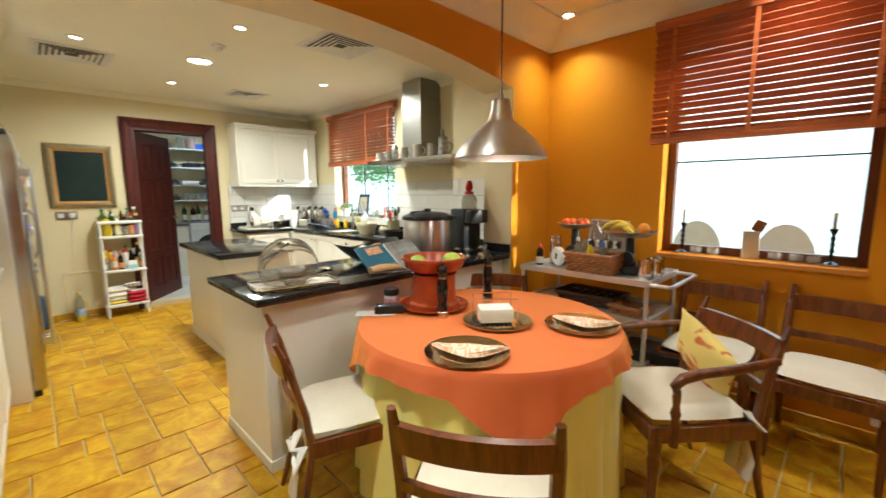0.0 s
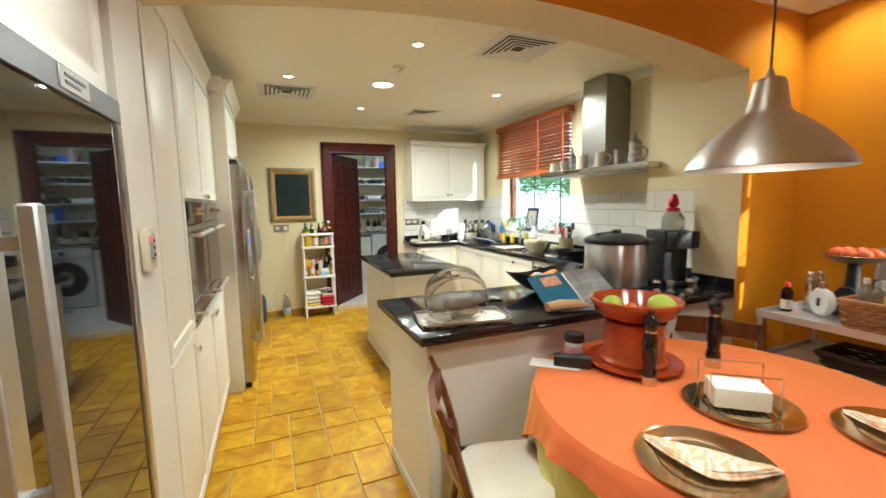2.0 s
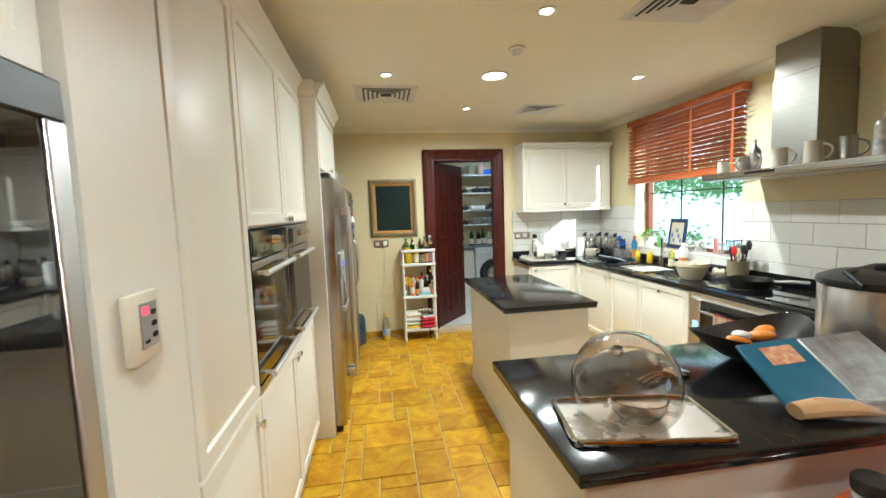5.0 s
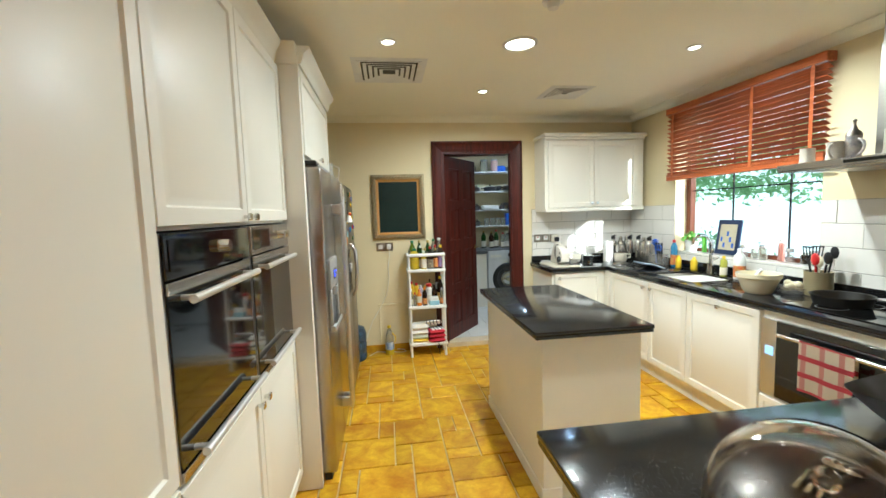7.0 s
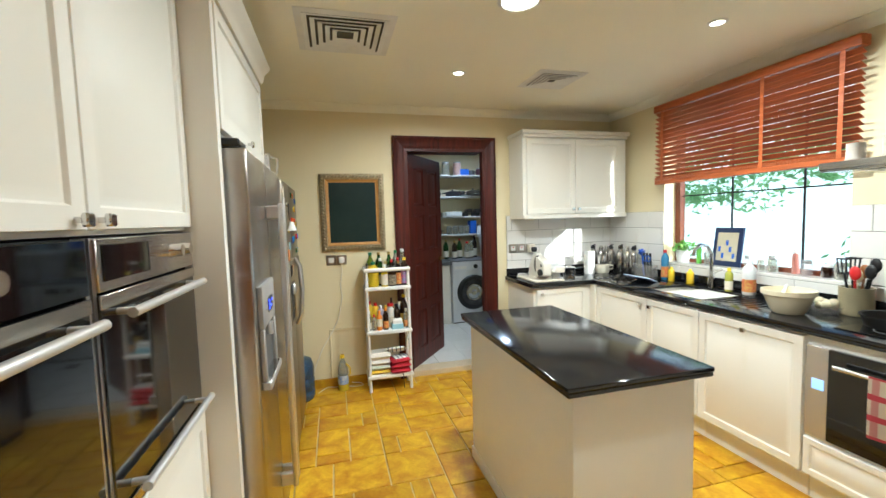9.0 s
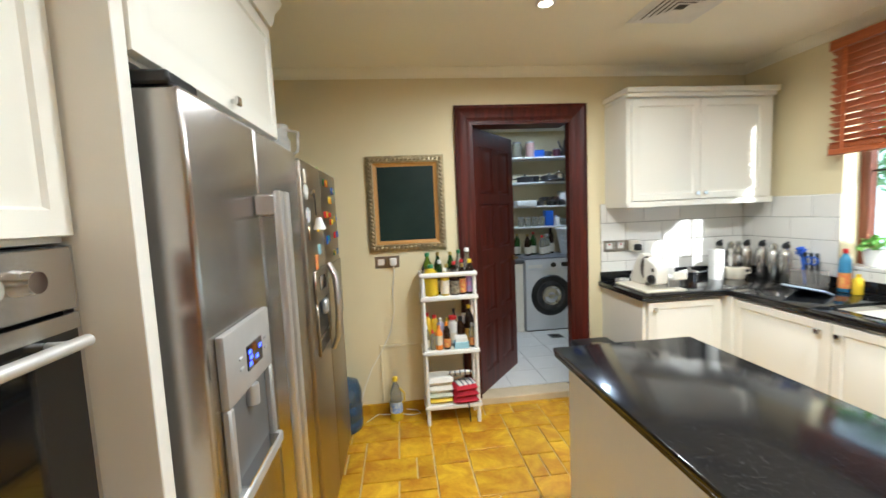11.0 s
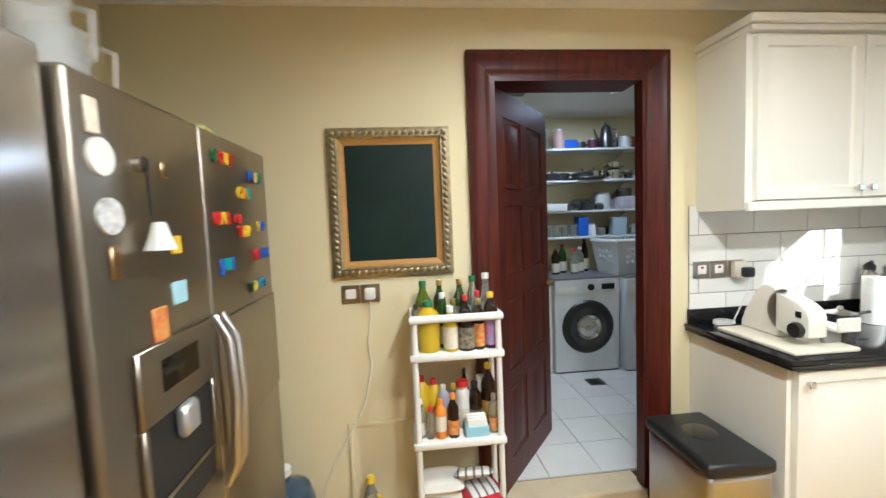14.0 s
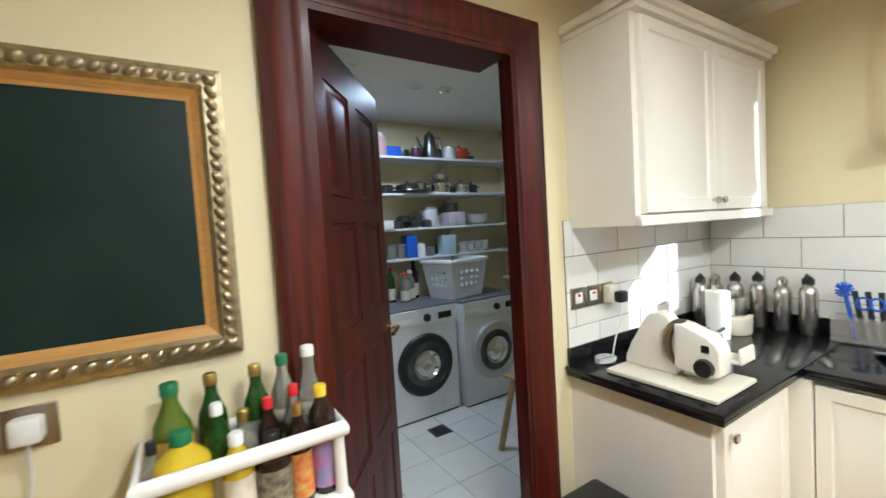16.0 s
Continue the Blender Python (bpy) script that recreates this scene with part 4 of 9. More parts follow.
def chair(m, label, arms=False):
    """A dining chair that faces +x, seat centre over the origin."""
    w, d = (0.52, 0.46) if arms else (0.46, 0.42)
    e = thing("armchair" if arms else "dining_chair", label, "chair", m, "dining chairs")
    part("seat", cushion_mesh(B(), w - 0.03, d - 0.01, 0.05, (0, 0, 0.435)), CUSHION, e, "cream padded seat")
    bm = B()
    box(bm, -d / 2, d / 2, -w / 2, -w / 2 + 0.028, 0.37, 0.44, 0.004)
    box(bm, -d / 2, d / 2, w / 2 - 0.028, w / 2, 0.37, 0.44, 0.004)
    box(bm, d / 2 - 0.03, d / 2, -w / 2 + 0.028, w / 2 - 0.028, 0.372, 0.438, 0.004)
    box(bm, -d / 2, -d / 2 + 0.03, -w / 2 + 0.028, w / 2 - 0.028, 0.372, 0.438, 0.004)
    part("seat_frame", bm, CHAIRW, e)
    for s in (-1, 1):
        y = s * (w / 2 - 0.02)
        part("leg", lathe(B(), [(0, 0), (0.013, 0), (0.016, 0.04), (0.019, 0.2), (0.026, 0.29), (0.021, 0.31), (0.027, 0.33), (0.027, 0.40), (0, 0.40)], 12, (d / 2 - 0.03, y, 0)), CHAIRW, e)
        pts = [(-d / 2 - 0.07, y, 0.0), (-d / 2 - 0.02, y, 0.18), (-d / 2 + 0.012, y, 0.40), (-d / 2 - 0.005, y, 0.55), (-d / 2 - 0.05, y * 0.99, 0.72), (-d / 2 - 0.095, y * 0.98, 0.84)]
        bm = B()
        tube(bm, pts, [0.014, 0.018, 0.024, 0.021, 0.02, 0.013], 8, flat=0.75)
        part("back_post", bm, CHAIRW, e)
    hw = w / 2 - 0.015
    for z0, z1, off, th, nm in ((0.70, 0.785, -0.055, 0.013, "top_rail"), (0.555, 0.59, -0.012, 0.011, "back_rail")):
        bm = B()
        n = 12
        ring = []
        for i in range(n + 1):
            v = i / n * 2 - 1
            x = -d / 2 + off - 0.035 * (1 - v * v)
            lean = 0.012 * (z1 - z0) / 0.085
            ring.append([bm.verts.new((x + dx - (lean if z > (z0 + z1) / 2 else 0), v * hw, z)) for dx, z in ((th, z0), (th, z1), (-th, z1), (-th, z0))])
        for a, b in zip(ring, ring[1:]):
            for k in range(4):
                bm.faces.new((a[k], a[(k + 1) % 4], b[(k + 1) % 4], b[k]))
        bm.faces.new(ring[0])
        bm.faces.new(ring[-1][::-1])
        part(nm, bm, CHAIRW, e)
    if arms:
        for s in (-1, 1):
            y = s * (w / 2 - 0.01)
            bm = B()
            tube(bm, [(-d / 2 - 0.045, y, 0.70), (-0.08, y + s * 0.03, 0.685), (0.06, y + s * 0.035, 0.675), (0.13, y + s * 0.03, 0.655), (0.155, y + s * 0.02, 0.62), (0.135, y + s * 0.01, 0.59)], [0.017, 0.019, 0.021, 0.022, 0.019, 0.016], 10)
            part("armrest", bm, CHAIRW, e, "curved mahogany armrest")
            part("arm_support", lathe(B(), [(0, 0.36), (0.018, 0.36), (0.02, 0.45), (0.013, 0.47), (0.021, 0.50), (0.013, 0.53), (0.017, 0.57), (0.012, 0.61), (0, 0.61)], 12, (0.135, y + s * 0.008, 0)), CHAIRW, e)
    return e


def facing(x, y, deg, z=0.0):
    return pose(x, y, z, 0, 0, deg)


CHL = "mahogany dining chair with cream seat"
chair(facing(1.03, 1.50, -18), CHL + ", white ribbon tied")
c2 = chair(facing(1.07, 0.755, 33), CHL + ", pushed under the table")
copy_thing(c2, facing(2.87, 0.52, 180))["label"] = CHL + " against the orange wall"
copy_thing(c2, facing(2.865, -0.01, 178))["label"] = CHL + " under the window"
copy_thing(c2, facing(2.20, 1.60, 216))["label"] = CHL + " between table and trolley"
chair(facing(2.11, 0.51, 138), "mahogany armchair with scrolled arms and cream seat", True)


def tie(x, y, z, deg):
    e = thing("ribbon_tie", "white cotton cushion ribbon tied on a chair post", "ribbon", facing(x, y, deg, z), "cushion ribbons")
    for s in (-1, 1):
        bm = B()
        tube(bm, [(0, 0, 0.0), (0.03, s * 0.06, 0.03), (0.0, s * 0.10, -0.02), (0, s * 0.02, -0.015)], [0.008, 0.02, 0.018, 0.008], 8, flat=0.4)
        part("loop", bm, RIBBON, e)
        bm = B()
        tube(bm, [(0, 0, 0), (0.01, s * 0.02, -0.08), (-0.01, s * 0.04, -0.19), (0.008, s * 0.035, -0.27)], [0.008, 0.024, 0.034, 0.036], 8, flat=0.25)
        part("tail", bm, RIBBON, e)


tie(0.70, 1.36, 0.44, -18)
tie(2.15, 0.235, 0.45, 138)
tie(3.07, 0.33, 0.45, 180)
tie(3.05, -0.25, 0.45, 180)
PILLOW, nt, p = material("yellow_floral_cushion")
tcn = nt.nodes.new("ShaderNodeTexCoord")
ns = node(nt, "ShaderNodeTexNoise", Scale=8.0, Detail=3.0, Distortion=0.6)
nf = node(nt, "ShaderNodeTexNoise", Scale=380.0, Detail=2.0)
for n in (ns, nf):
    nt.links.new(tcn.outputs["Object"], n.inputs["Vector"])
cc = mixer(nt, ramp(nt, ns.outputs[0], 0.54, 0.58), (0.82, 0.66, 0.20), (0.62, 0.17, 0.05))
nt.links.new(mixer(nt, ramp(nt, ns.outputs[0], 0.66, 0.69), cc, (0.80, 0.42, 0.10)), p.inputs["Base Color"])
p.inputs["Roughness"].default_value = 0.85
bp = node(nt, "ShaderNodeBump", Strength=0.3, Distance=0.001)
nt.links.new(nf.outputs[0], bp.inputs["Height"])
nt.links.new(bp.outputs[0], p.inputs["Normal"])
bm = B()
n = 14
sheets = []
for side in (1, -1):
    grid = []
    for i in range(n + 1):
        row = []
        for j in range(n + 1):
            u, v = i / n * 2 - 1, j / n * 2 - 1
            puff = max(0.0, (1 - u * u) * (1 - v * v)) ** 0.55
            row.append(bm.verts.new((0.165 * u * (1 - 0.08 * (1 - v * v)), 0.165 * v * (1 - 0.08 * (1 - u * u)), side * (0.003 + 0.062 * puff))))
        grid.append(row)
    for i in range(n):
        for j in range(n):
            bm.faces.new((grid[i][j], grid[i + 1][j], grid[i + 1][j + 1], grid[i][j + 1]))
    sheets.append(grid)
for k in range(n):
    for g in (lambda q, t: t[0][q], lambda q, t: t[n][q], lambda q, t: t[q][0], lambda q, t: t[q][n]):
        bm.faces.new((g(k, sheets[0]), g(k + 1, sheets[0]), g(k + 1, sheets[1]), g(k, sheets[1])))
tagged(part("throw_pillow", bm, PILLOW, m=facing(2.20, 0.40, 138, 0.635) @ pose(0, 0, 0, 0, -68, 0) @ pose(0, 0, 0, 0, 0, 32), angle=80), "yellow cushion with red flowers on the armchair", "cushion")

# round table with two cloths
TX, TY, TZ, TR0 = 1.665, 1.23, 0.745, 0.605
e = thing("round_table", "round dining table hidden under two tablecloths", "table", pose(TX, TY, 0))
part("tabletop", lathe(B(), [(0, TZ - 0.03), (TR0 - 0.01, TZ - 0.03), (TR0, TZ - 0.02), (TR0 - 0.002, TZ - 0.002), (0, TZ - 0.002)], 48), CHAIRW, e)
part("pedestal", lathe(B(), [(0, 0.0), (0.28, 0), (0.27, 0.04), (0.08, 0.09), (0.06, 0.3), (0.08, 0.5), (0.06, TZ - 0.05), (0.2, TZ - 0.031), (0, TZ - 0.031)], 24), CHAIRW, e)


def draped(rows, seg, length, flare, folds, amp, z0, r0, phase=0.0):
    """A cloth: flat on top, hanging over a round edge with folds."""
    bm = B()
    rings = [[bm.verts.new((0, 0, z0))]]
    for r in (0.2, 0.4, r0 - 0.03):
        rings.append([bm.verts.new((r * math.cos(2 * math.pi * i / seg), r * math.sin(2 * math.pi * i / seg), z0)) for i in range(seg)])
    for k in range(rows + 1):
        f = k / rows
        ring = []
        for i in range(seg):
            a = 2 * math.pi * i / seg
            ln = length(a)
            fold = amp * f * (math.sin(folds * a + phase) + 0.5 * math.sin(folds * 1.7 * a + 1 + phase) + 0.35 * math.sin(folds * 2.9 * a + 2))
            if f < 0.12:
                q = f / 0.12
                r, z = r0 + 0.008 * math.sin(q * math.pi / 2), z0 - 0.012 * q
            else:
                r, z = r0 + 0.008 + flare * f + fold, z0 - 0.012 - (ln - 0.012) * (f - 0.12) / 0.88
            ring.append(bm.verts.new((r * math.cos(a), r * math.sin(a), z)))
        rings.append(ring)
    for i in range(seg):
        bm.faces.new((rings[0][0], rings[1][i], rings[1][(i + 1) % seg]))
    for a, b in zip(rings[1:], rings[2:]):
        for i in range(seg):
            bm.faces.new((a[i], b[i], b[(i + 1) % seg], a[(i + 1) % seg]))
    return bm


C0 = radians(229)
tagged(part("tablecloth", draped(12, 220, lambda a: TZ - 0.012, 0.035, 21, 0.017, TZ, TR0 - 0.004), YELLOWC, m=pose(TX, TY, 0)), "pale yellow floor-length tablecloth hanging in folds", "tablecloth")
tagged(part("tablecloth", draped(9, 200, lambda a: 0.085 + 0.165 * (0.5 + 0.5 * math.cos(4 * (a - C0))) ** 3, 0.03, 17, 0.009, TZ + 0.004, TR0 + 0.022), CORAL, m=pose(TX, TY, 0)), "coral square tablecloth laid over the yellow cloth", "tablecloth")
TT = TZ + 0.0045

PEWTER = mat("worn_silver_plate", (0.70, 0.60, 0.43), 0.15, 1.0, col2=(0.52, 0.43, 0.29), scale=14, rvar=0.1)
NAPKIN, nt, p = material("orange_white_napkin")
tcn = nt.nodes.new("ShaderNodeTexCoord")
wv = node(nt, "ShaderNodeTexWave", Scale=9.0, Distortion=14.0, Detail=3.0)
wv.inputs["Detail Scale"].default_value = 2.2
nt.links.new(tcn.outputs["Object"], wv.inputs["Vector"])
nt.links.new(mixer(nt, ramp(nt, wv.outputs[1], 0.40, 0.62), (0.80, 0.68, 0.54), (0.76, 0.44, 0.25)), p.inputs["Base Color"])
p.inputs["Roughness"].default_value = 0.85


def napkin(x, y, deg):
    """A napkin folded to a fan-like triangle, its layers slipping over the plate's rim."""
    e = thing("napkin", "folded orange and white patterned napkin on plate", "napkin", facing(x, y, deg, TT + 0.014), "napkins")
    for k in range(3):
        bm = B()
        n, m = 14, 8
        top, bot = [], []
        for i in range(n + 1):
            u = i / n
            row_t, row_b = [], []
            for j in range(m + 1):
                v = j / m * 2 - 1
                px = (u - 0.5) * (0.31 - 0.02 * k)
                py = 0.035 - 0.004 * k - (v + 1) / 2 * (0.012 + (0.105 - 0.012 * k) * (1 - abs(2 * u - 1) ** 1.5))
                lift = 0.002 + 0.0045 * k + 0.005 * (1 - v * v) * math.sin(u * 2.6) + 0.0025 * math.sin(9 * u + 5 * v + k)
                row_t.append(bm.verts.new((px, py, lift + 0.0035)))
                row_b.append(bm.verts.new((px, py, lift)))
            top.append(row_t)
            bot.append(row_b)
        for i in range(n):
            for j in range(m):
                bm.faces.new((top[i][j], top[i + 1][j], top[i + 1][j + 1], top[i][j + 1]))
                bm.faces.new((bot[i][j], bot[i][j + 1], bot[i + 1][j + 1], bot[i + 1][j]))
            bm.faces.new((top[i][0], bot[i][0], bot[i + 1][0], top[i + 1][0]))
            bm.faces.new((top[i][m], top[i + 1][m], bot[i + 1][m], bot[i][m]))
        for j in range(m):
            bm.faces.new((top[0][j], top[0][j + 1], bot[0][j + 1], bot[0][j]))
            bm.faces.new((top[n][j], bot[n][j], bot[n][j + 1], top[n][j + 1]))
        part("fold", bm, NAPKIN, e)
    return e


def charger(x, y):
    e = thing("charger_plate", "round worn silver charger plate on the coral cloth", "plate", pose(x, y, TT), "charger plates")
    part("rim", lathe(B(), [(0.105, 0.004), (0.12, 0.010), (0.158, 0.013), (0.166, 0.016), (0.166, 0.012), (0.12, 0.004), (0.105, 0.0)], 40), PEWTER, e)
    part("well", lathe(B(), [(0, 0.0), (0.105, 0.0), (0.106, 0.005), (0, 0.004)], 40), PEWTER, e)
    return e


charger(1.257, 1.0)
charger(1.65, 1.153)
charger(1.878, 0.837)
napkin(1.265, 0.995, -55)
napkin(1.90, 0.83, -70)
e = thing("napkin_holder", "clear frame holder with a stack of white napkins", "napkin holder", facing(1.64, 1.16, -40, TT + 0.006))
part("napkin_pad", box(B(), -0.08, 0.08, -0.055, 0.055, 0.008, 0.075, 0.006, 2), RIBBON, e, "stack of white paper napkins")
for s in (-1, 1):
    bm = B()
    tube(bm, [(-0.095, s * 0.065, 0), (-0.095, s * 0.065, 0.125), (0.095, s * 0.065, 0.125), (0.095, s * 0.065, 0)], 0.003, 6)
    part("wire_frame", bm, CHROME, e)
bm = B()
for k in range(9):
    tube(bm, [(-0.09 + k * 0.0225, -0.065, 0.002), (-0.09 + k * 0.0225, 0.065, 0.002)], 0.002, 6)
part("base_rack", bm, CHROME, e)


def pepper_mill(x, y, h):
    e = thing("pepper_mill", "tall black turned pepper mill with chrome band", "pepper mill", pose(x, y, TT), "pepper mills")
    k = h / 0.29
    part("foot", lathe(B(), [(0, 0), (0.029, 0), (0.029, 0.03), (0.025, 0.034), (0, 0.034)], 20), CHROME, e)
    bd = [(0.0, 0.034), (0.026, 0.034), (0.029, 0.05), (0.022, 0.075), (0.027, 0.11), (0.029, 0.15), (0.024, 0.19), (0.021, 0.205), (0, 0.205)]
    part("body", lathe(B(), [(r, z * k) for r, z in bd], 20), BLACKG, e)
    part("collar", lathe(B(), [(0, 0.205 * k), (0.021, 0.205 * k), (0.021, 0.215 * k), (0, 0.215 * k)], 20), CHROME, e)
    hd = [(0, 0.215), (0.02, 0.215), (0.027, 0.24), (0.026, 0.258), (0.014, 0.272), (0.009, 0.276), (0.011, 0.284), (0.006, 0.292), (0, 0.293)]
    part("head", lathe(B(), [(r, z * k) for r, z in hd], 20), BLACKG, e)


pepper_mill(1.525, 1.40, 0.28)
pepper_mill(1.895, 1.41, 0.30)
TERRA = mat("red_glazed_terracotta", (0.42, 0.070, 0.014), 0.16, col2=(0.27, 0.034, 0.010), scale=8, coat=0.3)
e = thing("fruit_stand", "red terracotta pedestal fruit stand on a saucer", "fruit stand", pose(1.62, 1.56, TT))
part("saucer", lathe(B(), [(0, 0), (0.15, 0), (0.185, 0.02), (0.187, 0.028), (0.17, 0.024), (0.1, 0.016), (0, 0.016)], 36), TERRA, e)
part("pedestal", lathe(B(), [(0, 0.016), (0.135, 0.02), (0.138, 0.036), (0.122, 0.046), (0.117, 0.06), (0.115, 0.185), (0.122, 0.196), (0, 0.20)], 32), TERRA, e)
part("dish", lathe(B(), [(0, 0.20), (0.11, 0.20), (0.15, 0.225), (0.168, 0.268), (0.176, 0.271), (0.177, 0.284), (0.166, 0.286), (0.152, 0.262), (0.13, 0.222), (0.08, 0.212), (0, 0.212)], 36), TERRA, e)
MANGO = mat("green_mango_skin", (0.25, 0.40, 0.04), 0.4, col2=(0.42, 0.45, 0.05), scale=14, coat=0.2)
TOMATO = mat("red_tomato_skin", (0.55, 0.06, 0.02), 0.25, col2=(0.6, 0.14, 0.03), scale=12, coat=0.3)
PEPPERO = mat("orange_fruit_skin", (0.75, 0.28, 0.02), 0.4, col2=(0.7, 0.22, 0.015), scale=30, bump=0.2, bscale=200)
BANANA = mat("banana_skin", (0.75, 0.55, 0.04), 0.45, col2=(0.68, 0.50, 0.05), scale=12)


def fruit(name, label, x, y, z, r, material, sc=(1, 1, 1), rz=0, group="fruit"):
    return tagged(part(name, ball(B(), (0, 0, 0), r, 18, sc), material, m=pose(x, y, z, 0, 12, rz)), label, name.split("_")[-1], group)


bz = TT + 0.213
fruit("green_mango", "green mango in the terracotta stand", 1.54, 1.60, bz + 0.044, 0.042, MANGO, (1.25, 0.95, 0.9), 20)
fruit("green_mango", "green mango in the terracotta stand", 1.69, 1.49, bz + 0.047, 0.045, MANGO, (1.2, 1, 0.95), -50)
fruit("red_tomato", "small red tomato in the terracotta stand", 1.60, 1.53, bz + 0.022, 0.024, TOMATO)
fruit("red_tomato", "small red tomato in the terracotta stand", 1.64, 1.60, bz + 0.021, 0.022, TOMATO)
e = thing("cosmetic_jar", "small white and pink jar with black lid", "jar", pose(1.47, 1.745, TT))
part("body", lathe(B(), [(0, 0), (0.038, 0), (0.040, 0.01), (0.040, 0.062), (0.036, 0.068), (0, 0.068)], 24), WHITEP, e)
part("label", lathe(B(), [(0.0402, 0.015), (0.0405, 0.015), (0.0405, 0.05), (0.0402, 0.05)], 24), mat("pink_label", (0.65, 0.06, 0.22), 0.5, col2=(0.75, 0.6, 0.62), scale=40), e)
part("lid", lathe(B(), [(0, 0.068), (0.042, 0.068), (0.043, 0.072), (0.043, 0.098), (0.040, 0.102), (0, 0.103)], 28), BLACKP, e)
tagged(part("glasses_case", box(B(), -0.075, 0.075, -0.03, 0.03, 0, 0.045, 0.008, 2), BLACKP, m=facing(1.385, 1.655, -42, TT)), "small black case lying on the tablecloth", "case")
tagged(part("paper_slip", box(B(), -0.10, 0.10, -0.045, 0.045, 0, 0.0015), RIBBON, m=facing(1.33, 1.70, -42, TT)), "white paper slip lying on the tablecloth", "paper")

# pendant lamp
e = thing("pendant_lamp", "brushed aluminium bell pendant lamp on a black cord", "lamp", pose(1.56, 1.08, 0))
sh = [(0.196, 1.517), (0.194, 1.525), (0.178, 1.553), (0.157, 1.579), (0.125, 1.612), (0.088, 1.644), (0.062, 1.663), (0.052, 1.673), (0.044, 1.717), (0.038, 1.752)]
part("shade", lathe(B(), sh + [(r - 0.003, z - 0.002) for r, z in sh[::-1]], 48), mat("brushed_aluminium", (0.66, 0.63, 0.59), 0.42, 1.0, rvar=0.02, aniso=0.6), e)
part("cap", lathe(B(), [(0.0, 1.752), (0.038, 1.752), (0.032, 1.760), (0.012, 1.764), (0.008, 1.785), (0, 1.785)], 24), SILVERP, e)
part("bulb", ball(B(), (0, 0, 1.60), 0.03, 14), LIGHTG, e, "lit warm bulb")
part("cord", cyl(B(), (0, 0, 1.783), 0.0035, DZ - 1.783, seg=8), BLACKP, e)

# steel trolley
e = thing("steel_trolley", "stainless steel three-tier trolley against orange wall", "trolley", pose(2.80, 1.19, 0))
TROL = mat("trolley_steel", (0.72, 0.71, 0.68), 0.42, 0.8, scale=6, bump=0.05, bscale=80)
for z in (0.83, 0.60, 0.34):
    bm = B()
    box(bm, -0.27, 0.27, -0.43, 0.43, z, z + 0.012)
    for a, b, c, d in ((-0.27, 0.27, -0.43, -0.422), (-0.27, 0.27, 0.422, 0.43), (-0.27, -0.262, -0.421, 0.421), (0.262, 0.27, -0.421, 0.421)):
        box(bm, a, b, c, d, z + 0.012, z + 0.035)
    part("shelf", bm, TROL, e)
for sx in (-1, 1):
    for sy in (-1, 1):
        part("leg", cyl(B(), (sx * 0.255, sy * 0.415, 0.06), 0.0125, 0.80, seg=12), TROL, e)
        cs = part("castor", cyl(B(), (sx * 0.255 - 0.012, sy * 0.415, 0.033), 0.032, 0.024, axis="x", seg=18), BLACKP, e)
bm = B()
tube(bm, [(-0.25, -0.43, 0.845), (-0.25, -0.52, 0.845), (-0.22, -0.54, 0.845), (0.22, -0.54, 0.845), (0.25, -0.52, 0.845), (0.25, -0.43, 0.845)], 0.011, 10)
part("handle", bm, TROL, e)
ZT2 = 0.866
WICK = mat("woven_wicker", (0.42, 0.18, 0.06), 0.6, col2=(0.27, 0.10, 0.03), scale=30, bump=0.3, bscale=120)


def basket(x, y, z, deg, w, d, h, label, weave=None):
    e = thing("wicker_basket", label, "basket", facing(x, y, deg, z), "baskets")
    part("base", box(B(), -w / 2 + 0.01, w / 2 - 0.01, -d / 2 + 0.01, d / 2 - 0.01, 0, 0.008), weave or WICK, e)
    n = int(h / 0.016)
    for k in range(n):
        f = 1 + 0.12 * k / n
        pts = []
        a, b = w / 2 * f, d / 2 * f
        per = [(-a, -b), (a, -b), (a, b), (-a, b)]
        m = 12
        for q in range(4):
            p0, p1 = per[q], per[(q + 1) % 4]
            for i in range(m):
                u = i / m
                px, py = p0[0] + (p1[0] - p0[0]) * u, p0[1] + (p1[1] - p0[1]) * u
                off = 0.0075 * (1 if (i + k) % 2 else -1)
                if p0[1] == p1[1]:
                    py += off
                else:
                    px += off
                pts.append((px, py, 0.01 + k * 0.016))
        bm = B()
        tube(bm, pts, 0.0078, 6, closed=True)
        part("strand", bm, weave or WICK, e)
    bm = B()
    f = 1.13
    tube(bm, [(-w / 2 * f, -d / 2 * f, h), (w / 2 * f, -d / 2 * f, h), (w / 2 * f, d / 2 * f, h), (-w / 2 * f, d / 2 * f, h)], 0.013, 8, closed=True)
    part("rim", bm, weave or WICK, e)
    return e


basket(2.70, 1.165, ZT2 - 0.022, 90, 0.275, 0.19, 0.125, "brown wicker basket with small bottles on trolley")
DWICK = mat("dark_wicker", (0.10, 0.045, 0.018), 0.6, col2=(0.05, 0.022, 0.010), scale=30, bump=0.3, bscale=120)
basket(2.80, 1.22, 0.613, 90, 0.36, 0.22, 0.07, "dark wicker tray basket on the middle shelf", DWICK)
basket(2.70, 0.92, 0.613, 80, 0.17, 0.13, 0.05, "small brown wicker bowl on the middle shelf")


